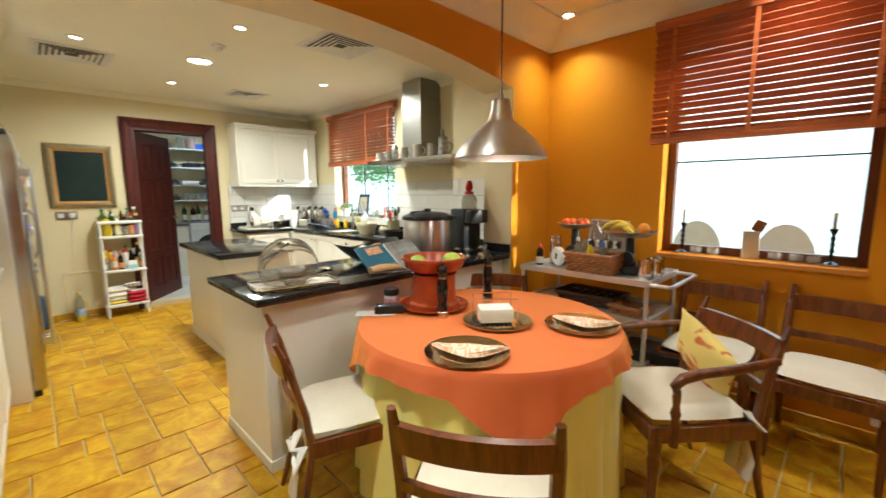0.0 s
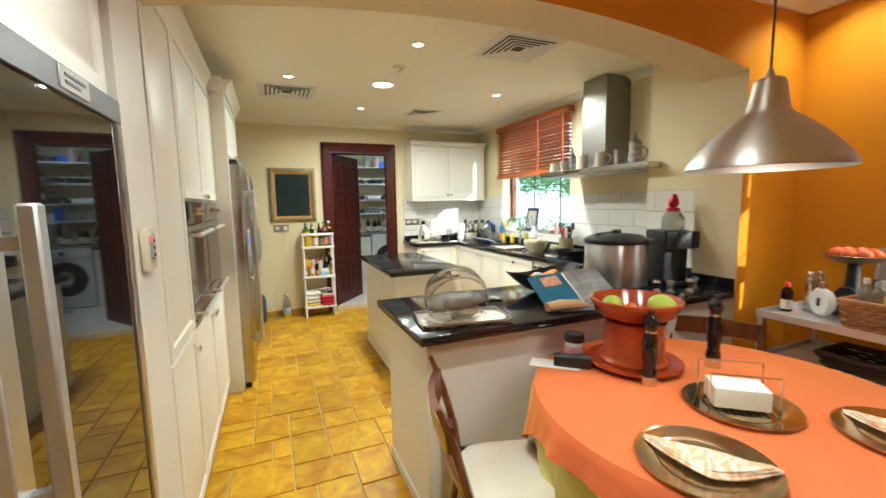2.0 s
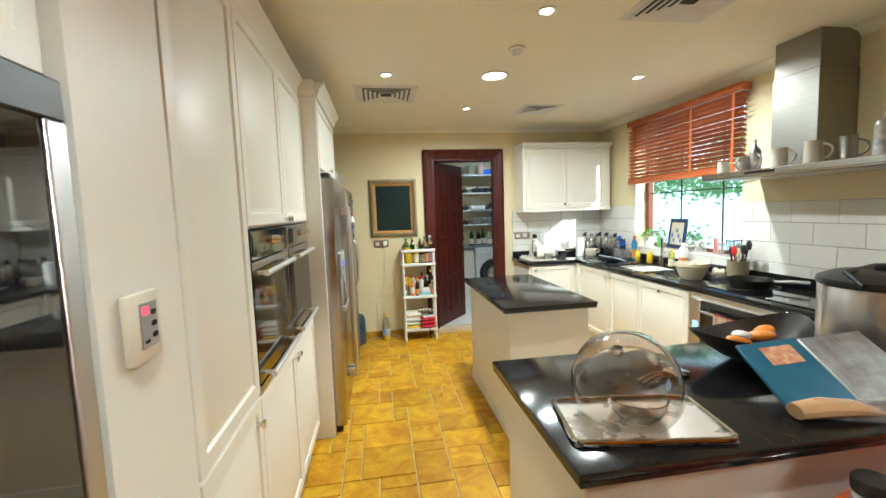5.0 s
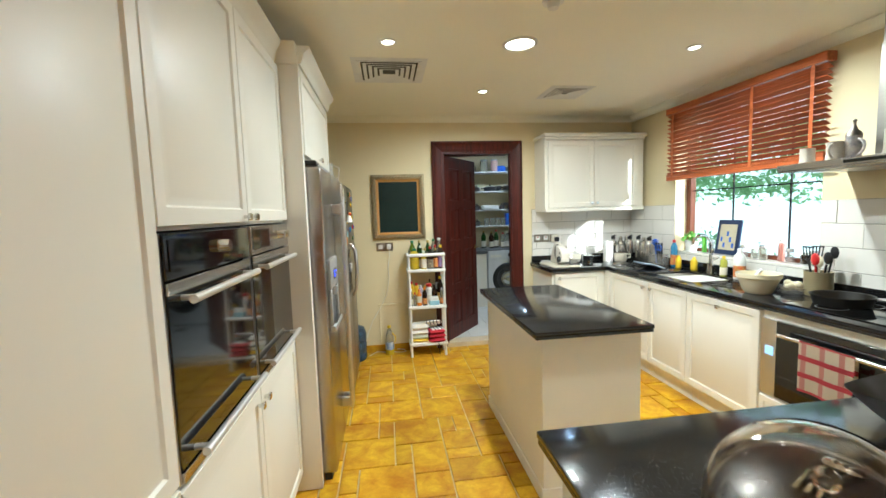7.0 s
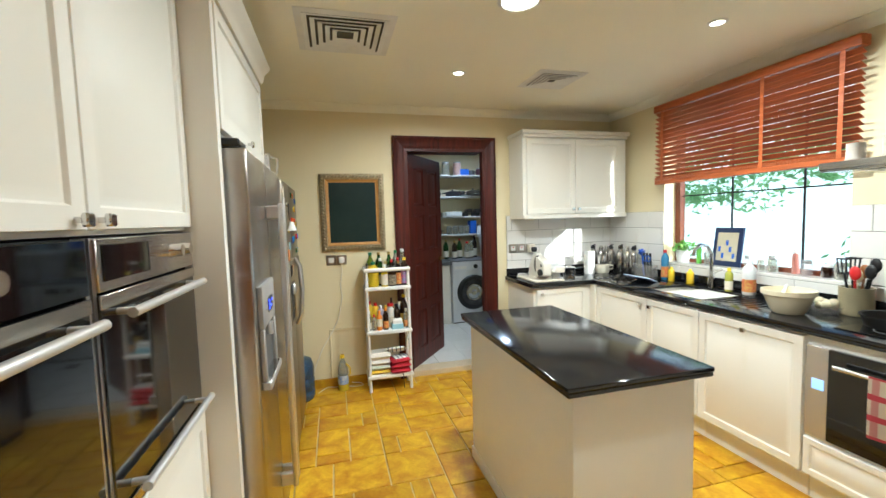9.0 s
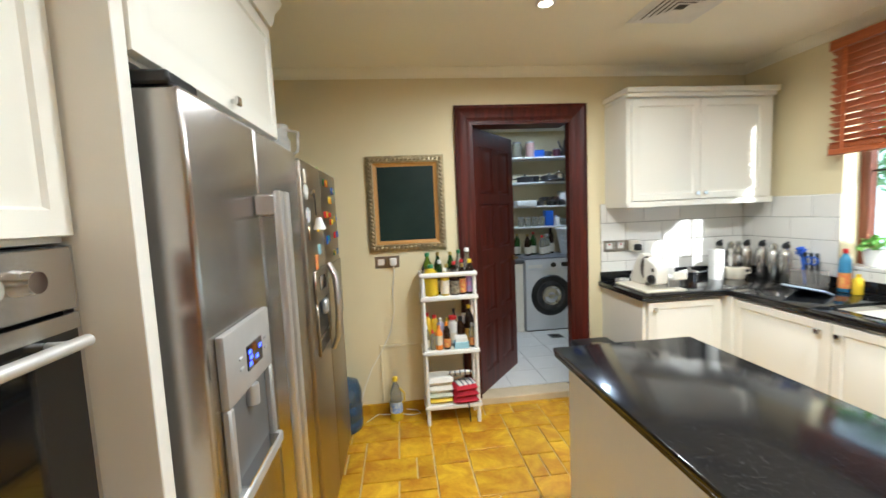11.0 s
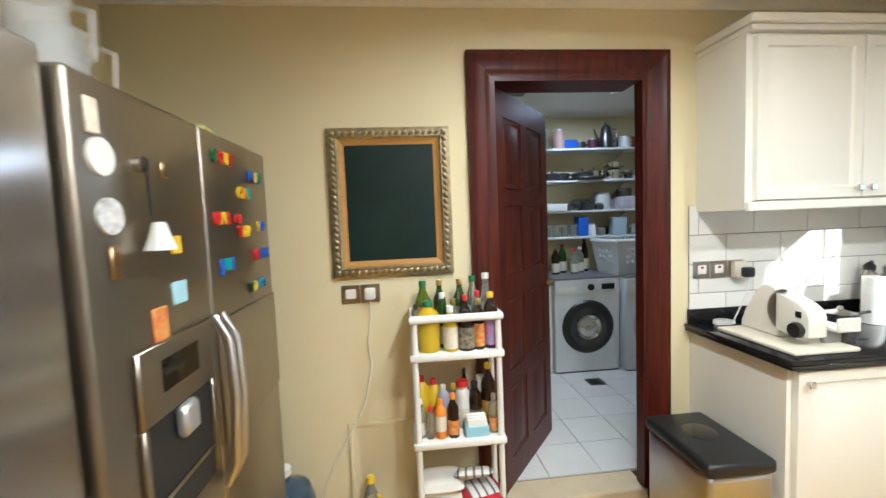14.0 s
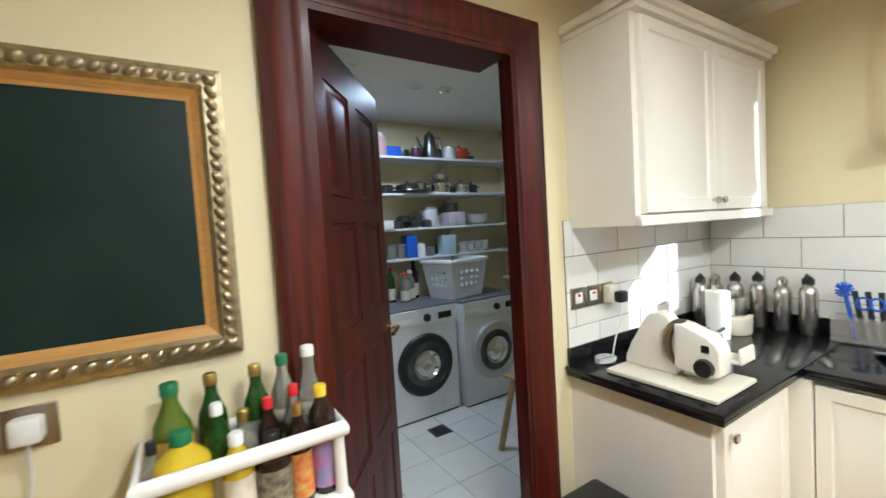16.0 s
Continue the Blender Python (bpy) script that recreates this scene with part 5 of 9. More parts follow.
def bottle(x, y, z, r, h, glass_m, cap_m, label_m=None, neck=0.35, cap_h=0.025, nr=0.4, label="", group="bottles", lab=(0.12, 0.5), name="bottle", seg=16, cap_r=1.15):
    """Bottle: body with shoulder and neck, cap, optional label band."""
    e = thing(name, label, "bottle", pose(x, y, z), group)
    hs = h * (1 - neck)
    n = r * nr
    part("body", lathe(B(), [(0, 0), (r * 0.93, 0), (r, r * 0.12), (r, hs), (r * 0.9, hs + (h - hs) * 0.18), (r * 0.62, hs + (h - hs) * 0.38), (n, hs + (h - hs) * 0.6), (n, h - cap_h), (0, h - cap_h)], seg), glass_m, e)
    part("cap", lathe(B(), [(0, h - cap_h), (n * cap_r, h - cap_h), (n * cap_r, h - 0.003), (n * cap_r - 0.002, h), (0, h)], seg), cap_m, e)
    if label_m is not None:
        part("label", lathe(B(), [(r * 1.005, hs * lab[0]), (r * 1.02, hs * lab[0]), (r * 1.02, hs * (lab[0] + lab[1])), (r * 1.005, hs * (lab[0] + lab[1]))], seg), label_m, e)
    return e


def colour(name, c, rough=0.4, metal=0.0, **kw):
    return mat(name, c, rough, metal, scale=12, **kw)


RED, YEL, GRN, BLU = colour("red_plastic", (0.6, 0.02, 0.02)), colour("yellow_plastic", (0.8, 0.55, 0.02)), colour("green_plastic", (0.02, 0.16, 0.06)), colour("blue_plastic", (0.03, 0.12, 0.55))
ORG = colour("orange_plastic", (0.8, 0.26, 0.02))
GOLD = mat("gold_cap", (0.55, 0.40, 0.12), 0.3, 1.0)
OILG = mat("green_oil_bottle", (0.16, 0.24, 0.02), 0.08, col2=(0.22, 0.30, 0.03), scale=6, trans=0.5)
DGREEN = mat("dark_green_bottle", (0.02, 0.075, 0.012), 0.08, scale=6, trans=0.3)
AMBER = mat("dark_sauce_bottle", (0.03, 0.012, 0.006), 0.08, scale=6, trans=0.35)
OIL = mat("yellow_oil_bottle", (0.86, 0.64, 0.03), 0.08, col2=(0.80, 0.58, 0.03), scale=6, trans=0.35, rvar=0.02)
PALEB = mat("pale_clear_bottle", (0.62, 0.62, 0.54), 0.08, col2=(0.55, 0.55, 0.46), scale=6, trans=0.75)
LABW = mat("cream_paper_label", (0.75, 0.70, 0.58), 0.7, col2=(0.62, 0.55, 0.42), scale=60)
LABK = mat("black_paper_label", (0.04, 0.035, 0.03), 0.6, col2=(0.35, 0.30, 0.2), scale=70)
LABR = mat("red_paper_label", (0.55, 0.05, 0.03), 0.6, col2=(0.65, 0.42, 0.10), scale=50)
LABM = mat("blue_magenta_label", (0.16, 0.28, 0.45), 0.6, col2=(0.60, 0.12, 0.35), scale=26)
LABY = mat("yellow_paper_label", (0.72, 0.50, 0.08), 0.6, col2=(0.55, 0.30, 0.05), scale=40)

bottle(2.72, 1.585, ZT2 - 0.022, 0.026, 0.15, AMBER, RED, LABW, label="small dark bottle with cream label on trolley")
e = thing("flask", "round white ceramic flask on the trolley", "flask", pose(2.74, 1.445, ZT2 - 0.022))
part("body", lathe(B(), [(0, -0.022), (0.06, -0.02), (0.072, 0), (0.06, 0.02), (0, 0.022)], 30, m=pose(0, 0, 0.074, 0, 90, -30)), WHITEP, e)
part("neck", lathe(B(), [(0, 0.14), (0.016, 0.14), (0.014, 0.17), (0.017, 0.178), (0, 0.178)], 16), CHROME, e)
part("figure", box(B(), -0.026, -0.0235, -0.012, 0.012, 0.055, 0.095), BLACKP, e)
for q, (bx, by) in enumerate(((2.80, 1.53), (2.87, 1.52))):
    bottle(bx, by, ZT2 - 0.022, 0.018, 0.21, CHROME, CHROME, None, neck=0.2, nr=0.7, label="slim steel grinder standing on the trolley", name="grinder")
for bx, by, gm, cm in ((2.66, 1.26, PALEB, WHITEP), (2.71, 1.24, PALEB, SILVERP), (2.67, 1.18, OIL, BLACKP), (2.72, 1.12, DGREEN, GRN), (2.66, 1.09, PALEB, BLU)):
    bottle(bx, by, ZT2, 0.024, 0.16 + random.uniform(0, 0.05), gm, cm, LABW, label="small condiment bottle standing in the wicker basket")
IRON = mat("black_cast_iron", (0.03, 0.028, 0.025), 0.45, 0.6, scale=12)
PAN = mat("aged_brass_pan", (0.42, 0.30, 0.16), 0.3, 1.0, scale=10)
for bx, by, hz, pr in ((2.89, 1.40, 0.265, 0.8), (2.84, 0.99, 0.235, 1.0)):
    e = thing("kitchen_scale", "antique cast-iron scale with a wide brass pan", "scale", pose(bx, by, ZT2 - 0.022), "scales")
    part("base", box(B(), -0.07, 0.07, -0.10, 0.10, 0, 0.05, 0.01, 2), IRON, e)
    part("column", lathe(B(), [(0, 0.05), (0.045, 0.05), (0.03, 0.09), (0.025, hz), (0, hz)], 16), IRON, e)
    part("dial", cyl(B(), (-0.055, 0, 0.10), 0.045, 0.02, axis="x", seg=20), BLACKP, e)
    part("pan", lathe(B(), [(r * pr, hz + z) for r, z in ((0, 0), (0.11, 0.005), (0.16, 0.035), (0.163, 0.037), (0.158, 0.04), (0.1, 0.014), (0, 0.008))], 32), PAN, e)
zz = ZT2 - 0.022 + 0.265
for q in range(8):
    a = q * 0.8
    fruit("red_tomato", "ripe red tomato in the brass scale pan", 2.89 + 0.07 * math.cos(a), 1.40 + 0.07 * math.sin(a), zz + 0.045, 0.031, TOMATO, (1, 1, 0.85))
zz = ZT2 - 0.022 + 0.235
for q in range(5):
    bm = B()
    tube(bm, [(-0.09, 0, 0.0), (-0.05, 0.02, 0.028), (0, 0.03, 0.036), (0.05, 0.02, 0.026), (0.09, 0, 0)], [0.006, 0.017, 0.019, 0.016, 0.006], 8)
    tagged(part("banana", bm, BANANA, m=pose(2.83 + 0.01 * q, 1.01 + 0.033 * (q - 1), zz + 0.038 + 0.014 * (q % 2), 10 * q - 20, 0, 25 + 24 * q)), "yellow banana in the brass scale pan", "banana", "fruit")
for q in range(3):
    fruit("orange_fruit", "orange in the brass scale pan", 2.82 + 0.03 * q, 0.905 + 0.012 * q, zz + 0.055, 0.036, PEPPERO)
for q, (bx, by) in enumerate(((2.66, 0.83), (2.74, 0.80), (2.86, 0.82))):
    e = thing("steel_jug", "small polished steel jug on the trolley", "jug", facing(bx, by, 40 * q, ZT2 - 0.022), "steel jugs")
    part("body", lathe(B(), [(0, 0), (0.036, 0), (0.042, 0.03), (0.034, 0.09), (0.038, 0.12), (0.036, 0.12), (0.032, 0.09), (0, 0.085)], 22), CHROME, e)
    bm = B()
    tube(bm, [(0.036, 0, 0.11), (0.07, 0, 0.10), (0.07, 0, 0.05), (0.04, 0, 0.035)], 0.005, 8)
    part("handle", bm, CHROME, e)
e = thing("cruet_rack", "ornate silver cruet rack with striped cloth", "cruet", pose(2.85, 1.19, ZT2 - 0.022))
for s in (-1, 1):
    part("post", lathe(B(), [(0, 0), (0.012, 0), (0.006, 0.05), (0.012, 0.1), (0.005, 0.16), (0.011, 0.2), (0.005, 0.24), (0, 0.26)], 12, (0, s * 0.05, 0)), CHROME, e)
part("cross_bar", box(B(), -0.008, 0.008, -0.12, 0.12, 0.17, 0.182), CHROME, e)
bm = B()
tube(bm, [(0, -0.03, 0.18), (0, -0.02, 0.30), (0, 0.02, 0.34), (0, 0.03, 0.30), (0, 0.0, 0.24)], 0.008, 8)
part("finial", bm, CHROME, e)
for k in range(9):
    bm = box(B(), -0.011, 0.011, -0.135 + 0.03 * k, -0.12 + 0.03 * k, 0.15, 0.20, 0.003)
    part("knob", bm, WHITEP if k % 2 else BLACKP, e)
e = thing("framed_picture", "steel-framed grey picture leaning on the orange wall", "picture frame", pose(3.12, 1.27, ZT2 - 0.022, 0, 10, 0))
part("backing", box(B(), -0.008, 0.010, -0.135, 0.135, 0.005, 0.315, 0.003), mat("grey_print", (0.20, 0.20, 0.17), 0.35, col2=(0.30, 0.16, 0.10), scale=9, coat=0.3), e)
for y0, y1, z0, z1 in ((-0.145, 0.145, 0, 0.012), (-0.145, 0.145, 0.308, 0.32), (-0.145, -0.133, 0.012, 0.308), (0.133, 0.145, 0.012, 0.308)):
    part("frame", box(B(), -0.012, 0.012, y0, y1, z0, z1, 0.002), SILVERP, e)
for q in range(3):
    tagged(part("storage_tray", box(B(), -0.12, 0.12, -0.16, 0.16, 0, 0.05 + 0.01 * q, 0.004), (PAN, LABW, IRON)[q], m=facing(2.74, 1.32 - 0.27 * q, 4 * q, 0.353)), "pile of papers and trays on the bottom shelf", "papers")

# things on the dining sill
SZ = 0.953
for cy in (0.80, 0.05):
    e = thing("candlestick", "dark twisted candlestick with a white candle", "candlestick", pose(3.27, cy, SZ), "candlesticks")
    part("base", lathe(B(), [(0, 0), (0.04, 0), (0.042, 0.006), (0.012, 0.02), (0, 0.02)], 20), CHROME, e)
    part("stem", lathe(B(), [(0, 0.02)] + [(0.008 + 0.006 * (k % 2), 0.03 + 0.017 * k) for k in range(10)] + [(0.02, 0.20), (0.02, 0.206), (0, 0.206)], 12), IRON, e)
    part("candle", cyl(B(), (0, 0, 0.206), 0.010, 0.09, seg=12), WHITEP, e)
e = thing("card_holder", "tall white card standing on the window sill", "card", facing(3.27, 0.42, 20, SZ))
part("card", box(B(), -0.006, 0.006, -0.045, 0.045, 0, 0.17, 0.002), WHITEP, e)
part("tag", box(B(), -0.004, 0.004, -0.03, 0.03, 0, 0.07), WICK, e, m=pose(0, -0.02, 0.17, 25))
for cy in (0.72, 0.62, 0.30, 0.20, 0.12):
    tagged(part("glass_tealight", lathe(B(), [(0, 0), (0.03, 0), (0.036, 0.02), (0.03, 0.045), (0.027, 0.045), (0.025, 0.012), (0, 0.01)], 18), CLEAR, m=pose(3.28, cy, SZ)), "small clear glass tealight holder on the sill", "tealight", "tealights")
# garden chairs beyond the dining window
GCH = mat("pale_blue_garden_chair", (0.75, 0.84, 0.90), 0.6)
for gy in (0.15, 0.95):
    e = thing("garden_chair", "pale blue rounded garden chair on the patio", "chair", facing(5.3, gy + 0.3, 180, -0.15), "garden chairs")
    part("seat", box(B(), -0.25, 0.25, -0.26, 0.26, 0.42, 0.46, 0.015, 2), GCH, e)
    bm = B()
    n = 16
    ra = [bm.verts.new((-0.25, 0.27 * math.cos(math.pi * k / n), 0.46 + 0.72 * math.sin(math.pi * k / n) ** 0.6)) for k in range(n + 1)]
    rb = [bm.verts.new((-0.28, v.co.y, v.co.z)) for v in ra]
    bm.faces.new(ra)
    bm.faces.new(rb[::-1])
    for k in range(n + 1):
        bm.faces.new((ra[k], ra[(k + 1) % (n + 1)], rb[(k + 1) % (n + 1)], rb[k]))
    part("backrest", bm, GCH, e)
    for sx in (-0.22, 0.22):
        for sy in (-0.23, 0.23):
            part("leg", cyl(B(), (sx, sy, 0), 0.018, 0.42, seg=10), GCH, e)

# ---- kitchen things ----
# cooker hood with its chimney
CHIM = mat("hood_steel", (0.31, 0.295, 0.27), 0.36, 1.0, scale=3, bump=0.03, bscale=60, stretch=(0.6, 0.6, 30), rvar=0.02)
e = thing("cooker_hood", "stainless steel cooker hood with flat canopy shelf", "cooker hood", pose(3.0, 3.2, 1.66))
part("canopy", box(B(), 2.72, EX - 0.001, 2.582, 3.72, 1.655, 1.70, 0.003), STEELH, e, world=True)
part("front_lip", box(B(), 2.712, 2.72, 2.475, 3.72, 1.665, 1.70, 0.002), STEELH, e, world=True)
part("canopy_end", box(B(), 2.721, 2.846, 2.475, 2.581, 1.655, 1.70, 0.003), STEELH, e, world=True)
part("control_strip", box(B(), 2.708, 2.713, 3.16, 3.36, 1.675, 1.69), BLACKG, e, world=True)
part("chimney", box(B(), 2.92, EX - 0.001, 3.09, 3.38, 1.70, 2.27, 0.003), CHIM, e, world=True)
part("upper_chimney", box(B(), 2.925, EX - 0.001, 3.095, 3.375, 2.27, 2.487, 0.003), CHIM, e, world=True)
part("grease_filter", box(B(), 2.78, 3.14, 2.7, 3.6, 1.651, 1.656), SILVERP, e, world=True)
STONEW = mat("grey_stoneware", (0.48, 0.44, 0.37), 0.4, col2=(0.40, 0.36, 0.30), scale=18)
PEWT = mat("pewter_lid", (0.30, 0.28, 0.25), 0.35, 0.9, scale=16)
BLUEP = mat("painted_stein", (0.55, 0.50, 0.42), 0.35, col2=(0.16, 0.16, 0.20), scale=30)


def mug(x, y, r, h, deg, material, lid=False, label="grey stoneware beer mug on the cooker hood"):
    e = thing("beer_stein" if lid else "mug", label, "mug", facing(x, y, deg, 1.7005), "mugs on the hood")
    part("body", lathe(B(), [(0, 0), (r * 1.04, 0), (r * 1.06, 0.01), (r, 0.02), (r * 0.97, h * 0.9), (r, h), (r - 0.005, h), (r - 0.006, 0.02), (0, 0.015)], 24), material, e)
    bm = B()
    tube(bm, arc((r * 0.95, 0, h * 0.85), (r + 0.055, 0, h * 0.72), (r + 0.035, 0, h * 0.4), 6) + arc((r + 0.035, 0, h * 0.4), (r + 0.02, 0, h * 0.2), (r * 0.95, 0, h * 0.18), 4)[1:], 0.007, 8)
    part("handle", bm, material, e)
    if lid:
        part("lid", lathe(B(), [(0, h), (r * 1.02, h), (r * 0.9, h + 0.02), (r * 0.45, h + 0.035), (r * 0.2, h + 0.06), (0.008, h + 0.075), (0.011, h + 0.083), (0, h + 0.095)], 20), PEWT, e)


mug(2.80, 3.62, 0.036, 0.085, 20, STONEW)
mug(2.82, 3.49, 0.038, 0.10, 200, STONEW)
mug(2.87, 3.44, 0.034, 0.12, 250, BLUEP, True, "small painted stein with pewter lid on the hood")
mug(2.79, 3.20, 0.042, 0.115, 290, STONEW)
mug(2.79, 3.00, 0.044, 0.125, 290, STONEW)
mug(2.86, 2.88, 0.04, 0.13, 300, PEWT)
mug(2.84, 2.70, 0.045, 0.15, 300, BLUEP, True, "tall painted stein with pewter lid on the hood")

# ceiling fittings
for sx, sy in SPOTS:
    e = thing("downlight", "small round recessed ceiling spotlight, lit", "downlight", pose(sx, sy, CZ), "kitchen downlights")
    part("ring", lathe(B(), [(0.034, -0.001), (0.05, -0.001), (0.05, -0.004), (0.036, -0.009), (0.034, -0.006)], 24), WHITEP, e)
    part("bulb", lathe(B(), [(0, -0.003), (0.034, -0.003), (0.034, -0.001), (0, -0.001)], 20), LIGHTG, e)
e = thing("ceiling_light", "round flush ceiling light, lit", "ceiling light", pose(1.25, 4.03, CZ))
part("ring", lathe(B(), [(0.085, -0.001), (0.105, -0.001), (0.105, -0.006), (0.088, -0.012), (0.085, -0.008)], 32), WHITEP, e)
part("diffuser", lathe(B(), [(0, -0.004), (0.085, -0.004), (0.085, -0.001), (0, -0.001)], 28), LIGHTG, e)
# Fittings for all four, the two added out of view included.
for sx, sy in DSPOTS:
    e = thing("downlight", "small round dining ceiling spotlight, lit; two of four added unseen", "downlight", pose(sx, sy, DZ), "dining downlights")
    part("ring", lathe(B(), [(0.034, -0.001), (0.05, -0.001), (0.05, -0.004), (0.036, -0.009), (0.034, -0.006)], 24), WHITEP, e)
    part("bulb", lathe(B(), [(0, -0.003), (0.034, -0.003), (0.034, -0.001), (0, -0.001)], 20), LIGHTG, e)
e = thing("smoke_detector", "small white round ceiling smoke detector", "detector", pose(1.25, 3.53, CZ))
part("base", lathe(B(), [(0, -0.012), (0.05, -0.012), (0.052, -0.001), (0, -0.001)], 24), WHITEP, e)
part("sensor", lathe(B(), [(0, -0.04), (0.025, -0.038), (0.034, -0.012), (0, -0.012)], 20), WHITEP, e)


# Dark colour of a flat sheet, painting the shade inside the vent's throat.
VENT_SHADE = mat("vent_throat_shade", (0.085, 0.08, 0.075), 0.8)


def ceiling_vent(x, y, s, label):
    e = thing("ceiling_vent", label, "vent", pose(x, y, CZ), "ceiling vents")
    part("backing", box(B(), -s + 0.02, s - 0.02, -s + 0.02, s - 0.02, -0.002, -0.001), VENT_SHADE, e)
    n = 6
    for k in range(n):
        a = s * (1 - k / n * 0.88)
        b = a - (0.036 if k == 0 else 0.023)
        zz = -0.006 - 0.003 * (1 if k else 0)
        bm = B()
        o = [bm.verts.new((a * i, a * j, -0.003 if k == 0 else -0.013)) for i, j in ((-1, -1), (1, -1), (1, 1), (-1, 1))]
        q = [bm.verts.new((b * i, b * j, -0.010 if k == 0 else -0.008)) for i, j in ((-1, -1), (1, -1), (1, 1), (-1, 1))]
        o2 = [bm.verts.new(v.co + Vector((0, 0, 0.0018))) for v in o]
        q2 = [bm.verts.new(v.co + Vector((0, 0, 0.0018))) for v in q]
        for i in range(4):
            j = (i + 1) % 4
            bm.faces.new((o[i], o[j], q[j], q[i]))
            bm.faces.new((o2[i], q2[i], q2[j], o2[j]))
            bm.faces.new((o[i], o2[i], o2[j], o[j]))
            bm.faces.new((q[i], q[j], q2[j], q2[i]))
        part("frame" if k == 0 else "slat", bm, WHITEP, e)


ceiling_vent(1.91, 2.88, 0.245, "square white ceiling air vent with stepped slats")
ceiling_vent(0.47, 4.55, 0.25, "square white ceiling air vent with stepped slats")
ceiling_vent(1.98, 5.02, 0.19, "small square white ceiling air vent")

# framed blackboard
e = thing("framed_blackboard", "dark green chalkboard in rope-edged gilt frame", "blackboard", pose(0.535, NY, 1.56))
FX0, FX1, FZ0, FZ1 = 0.258, 0.817, 1.219, 1.902
GILT = mat("tarnished_silver_gilt", (0.56, 0.47, 0.29), 0.35, 0.85, col2=(0.32, 0.27, 0.17), scale=40, rvar=0.12)
GOLDW = wood("honey_wood_slip", (0.50, 0.26, 0.07), (0.55, 0.30, 0.085), 0.4, (60, 3, 3), 0.2)
CHALK = mat("chalkboard_green", (0.003, 0.013, 0.011), 0.48, ior=1.35, col2=(0.009, 0.024, 0.020), scale=4, rvar=0.12)


def picture_ring(inset, width, y0, y1, material, name, parent, bevel=0.004):
    """Four mitred sides of a rectangular frame."""
    for k in range(4):
        a = [(FX0 + inset, FZ0 + inset), (FX1 - inset, FZ0 + inset), (FX1 - inset, FZ1 - inset), (FX0 + inset, FZ1 - inset)]
        i = inset + width
        b = [(FX0 + i, FZ0 + i), (FX1 - i, FZ0 + i), (FX1 - i, FZ1 - i), (FX0 + i, FZ1 - i)]
        j = (k + 1) % 4
        bm = B()
        ft = [bm.verts.new((x, NY - y1, z)) for x, z in (a[k], a[j])] + [bm.verts.new((x, NY - y0, z)) for x, z in (b[j], b[k])]
        bk = [bm.verts.new((x, NY - 0.001, z)) for x, z in (a[k], a[j], b[j], b[k])]
        bm.faces.new(ft)
        bm.faces.new(bk[::-1])
        for q in range(4):
            r = (q + 1) % 4
            bm.faces.new((ft[q], bk[q], bk[r], ft[r]))
        part(name, bm, material, parent, world=True)


picture_ring(0.0, 0.012, 0.022, 0.018, GILT, "outer_bead", e)
picture_ring(0.012, 0.030, 0.026, 0.020, GILT, "gilt_moulding", e)
picture_ring(0.042, 0.010, 0.022, 0.032, GILT, "inner_bead", e)
picture_ring(0.052, 0.016, 0.012, 0.022, GOLDW, "wood_slope", e)
picture_ring(0.068, 0.009, 0.010, 0.012, GOLDW, "wood_slip", e)
part("chalkboard", box(B(), FX0 + 0.074, FX1 - 0.074, NY - 0.008, NY - 0.001, FZ0 + 0.074, FZ1 - 0.074), CHALK, e, world=True)
bead = B()
ball(bead, (0, 0, 0), 0.0135, 10, (1.25, 0.75, 0.75))
beadme = None
cx, cz = (FX0 + FX1) / 2, (FZ0 + FZ1) / 2
for side in range(4):
    ln = (FX1 - FX0 if side % 2 == 0 else FZ1 - FZ0) - 0.05
    n = int(ln / 0.0285)
    for k in range(n + 1):
        u = -ln / 2 + ln * k / n
        px, pz = [(u, FZ0 - cz + 0.026), (FX1 - cx - 0.026, u), (u, FZ1 - cz - 0.026), (FX0 - cx + 0.026, u)][side]
        mm = pose(px + cx - 0.535, -0.026, pz + cz - 1.56, 0, (-38 if side % 2 == 0 else 52), 0)
        if beadme is None:
            beadme = part("rope_bead", bead, GILT, e, m=mm).data
        else:
            piece("rope_bead", beadme, e, mm)

# sockets
NICKEL = mat("brushed_nickel_plate", (0.42, 0.38, 0.32), 0.3, 1.0, scale=10)


def socket(x, z, plugs, label, dbl=2):
    e = thing("wall_socket", label, "socket", pose(x, NY, z), "sockets")
    for k in range(dbl):
        part("plate", box(B(), k * 0.09, k * 0.09 + 0.086, -0.008, 0, 0, 0.086, 0.002), NICKEL, e)
        part("insert", box(B(), k * 0.09 + 0.02, k * 0.09 + 0.066, -0.0105, -0.007, 0.022, 0.066, 0.002), WHITEP, e)
    for k in plugs:
        part("plug", box(B(), k * 0.09 + 0.018, k * 0.09 + 0.066, -0.045, -0.010, 0.018, 0.072, 0.008, 2), WHITEP, e)


socket(0.288, 1.10, (1,), "double nickel wall socket with a white plug", 2)
e = thing("power_cable", "thin white cable hanging down the wall", "cable", pose(0.42, NY, 0))
pts = [(0.421, NY - 0.03, 1.12), (0.42, NY - 0.018, 1.05), (0.40, NY - 0.012, 0.92), (0.41, NY - 0.010, 0.80), (0.37, NY - 0.010, 0.62), (0.31, NY - 0.010, 0.50), (0.22, NY - 0.012, 0.36), (0.16, NY - 0.02, 0.22), (0.12, NY - 0.04, 0.1)]
part("wire", tube(B(), pts, 0.003, 8), WHITEP, e, world=True)
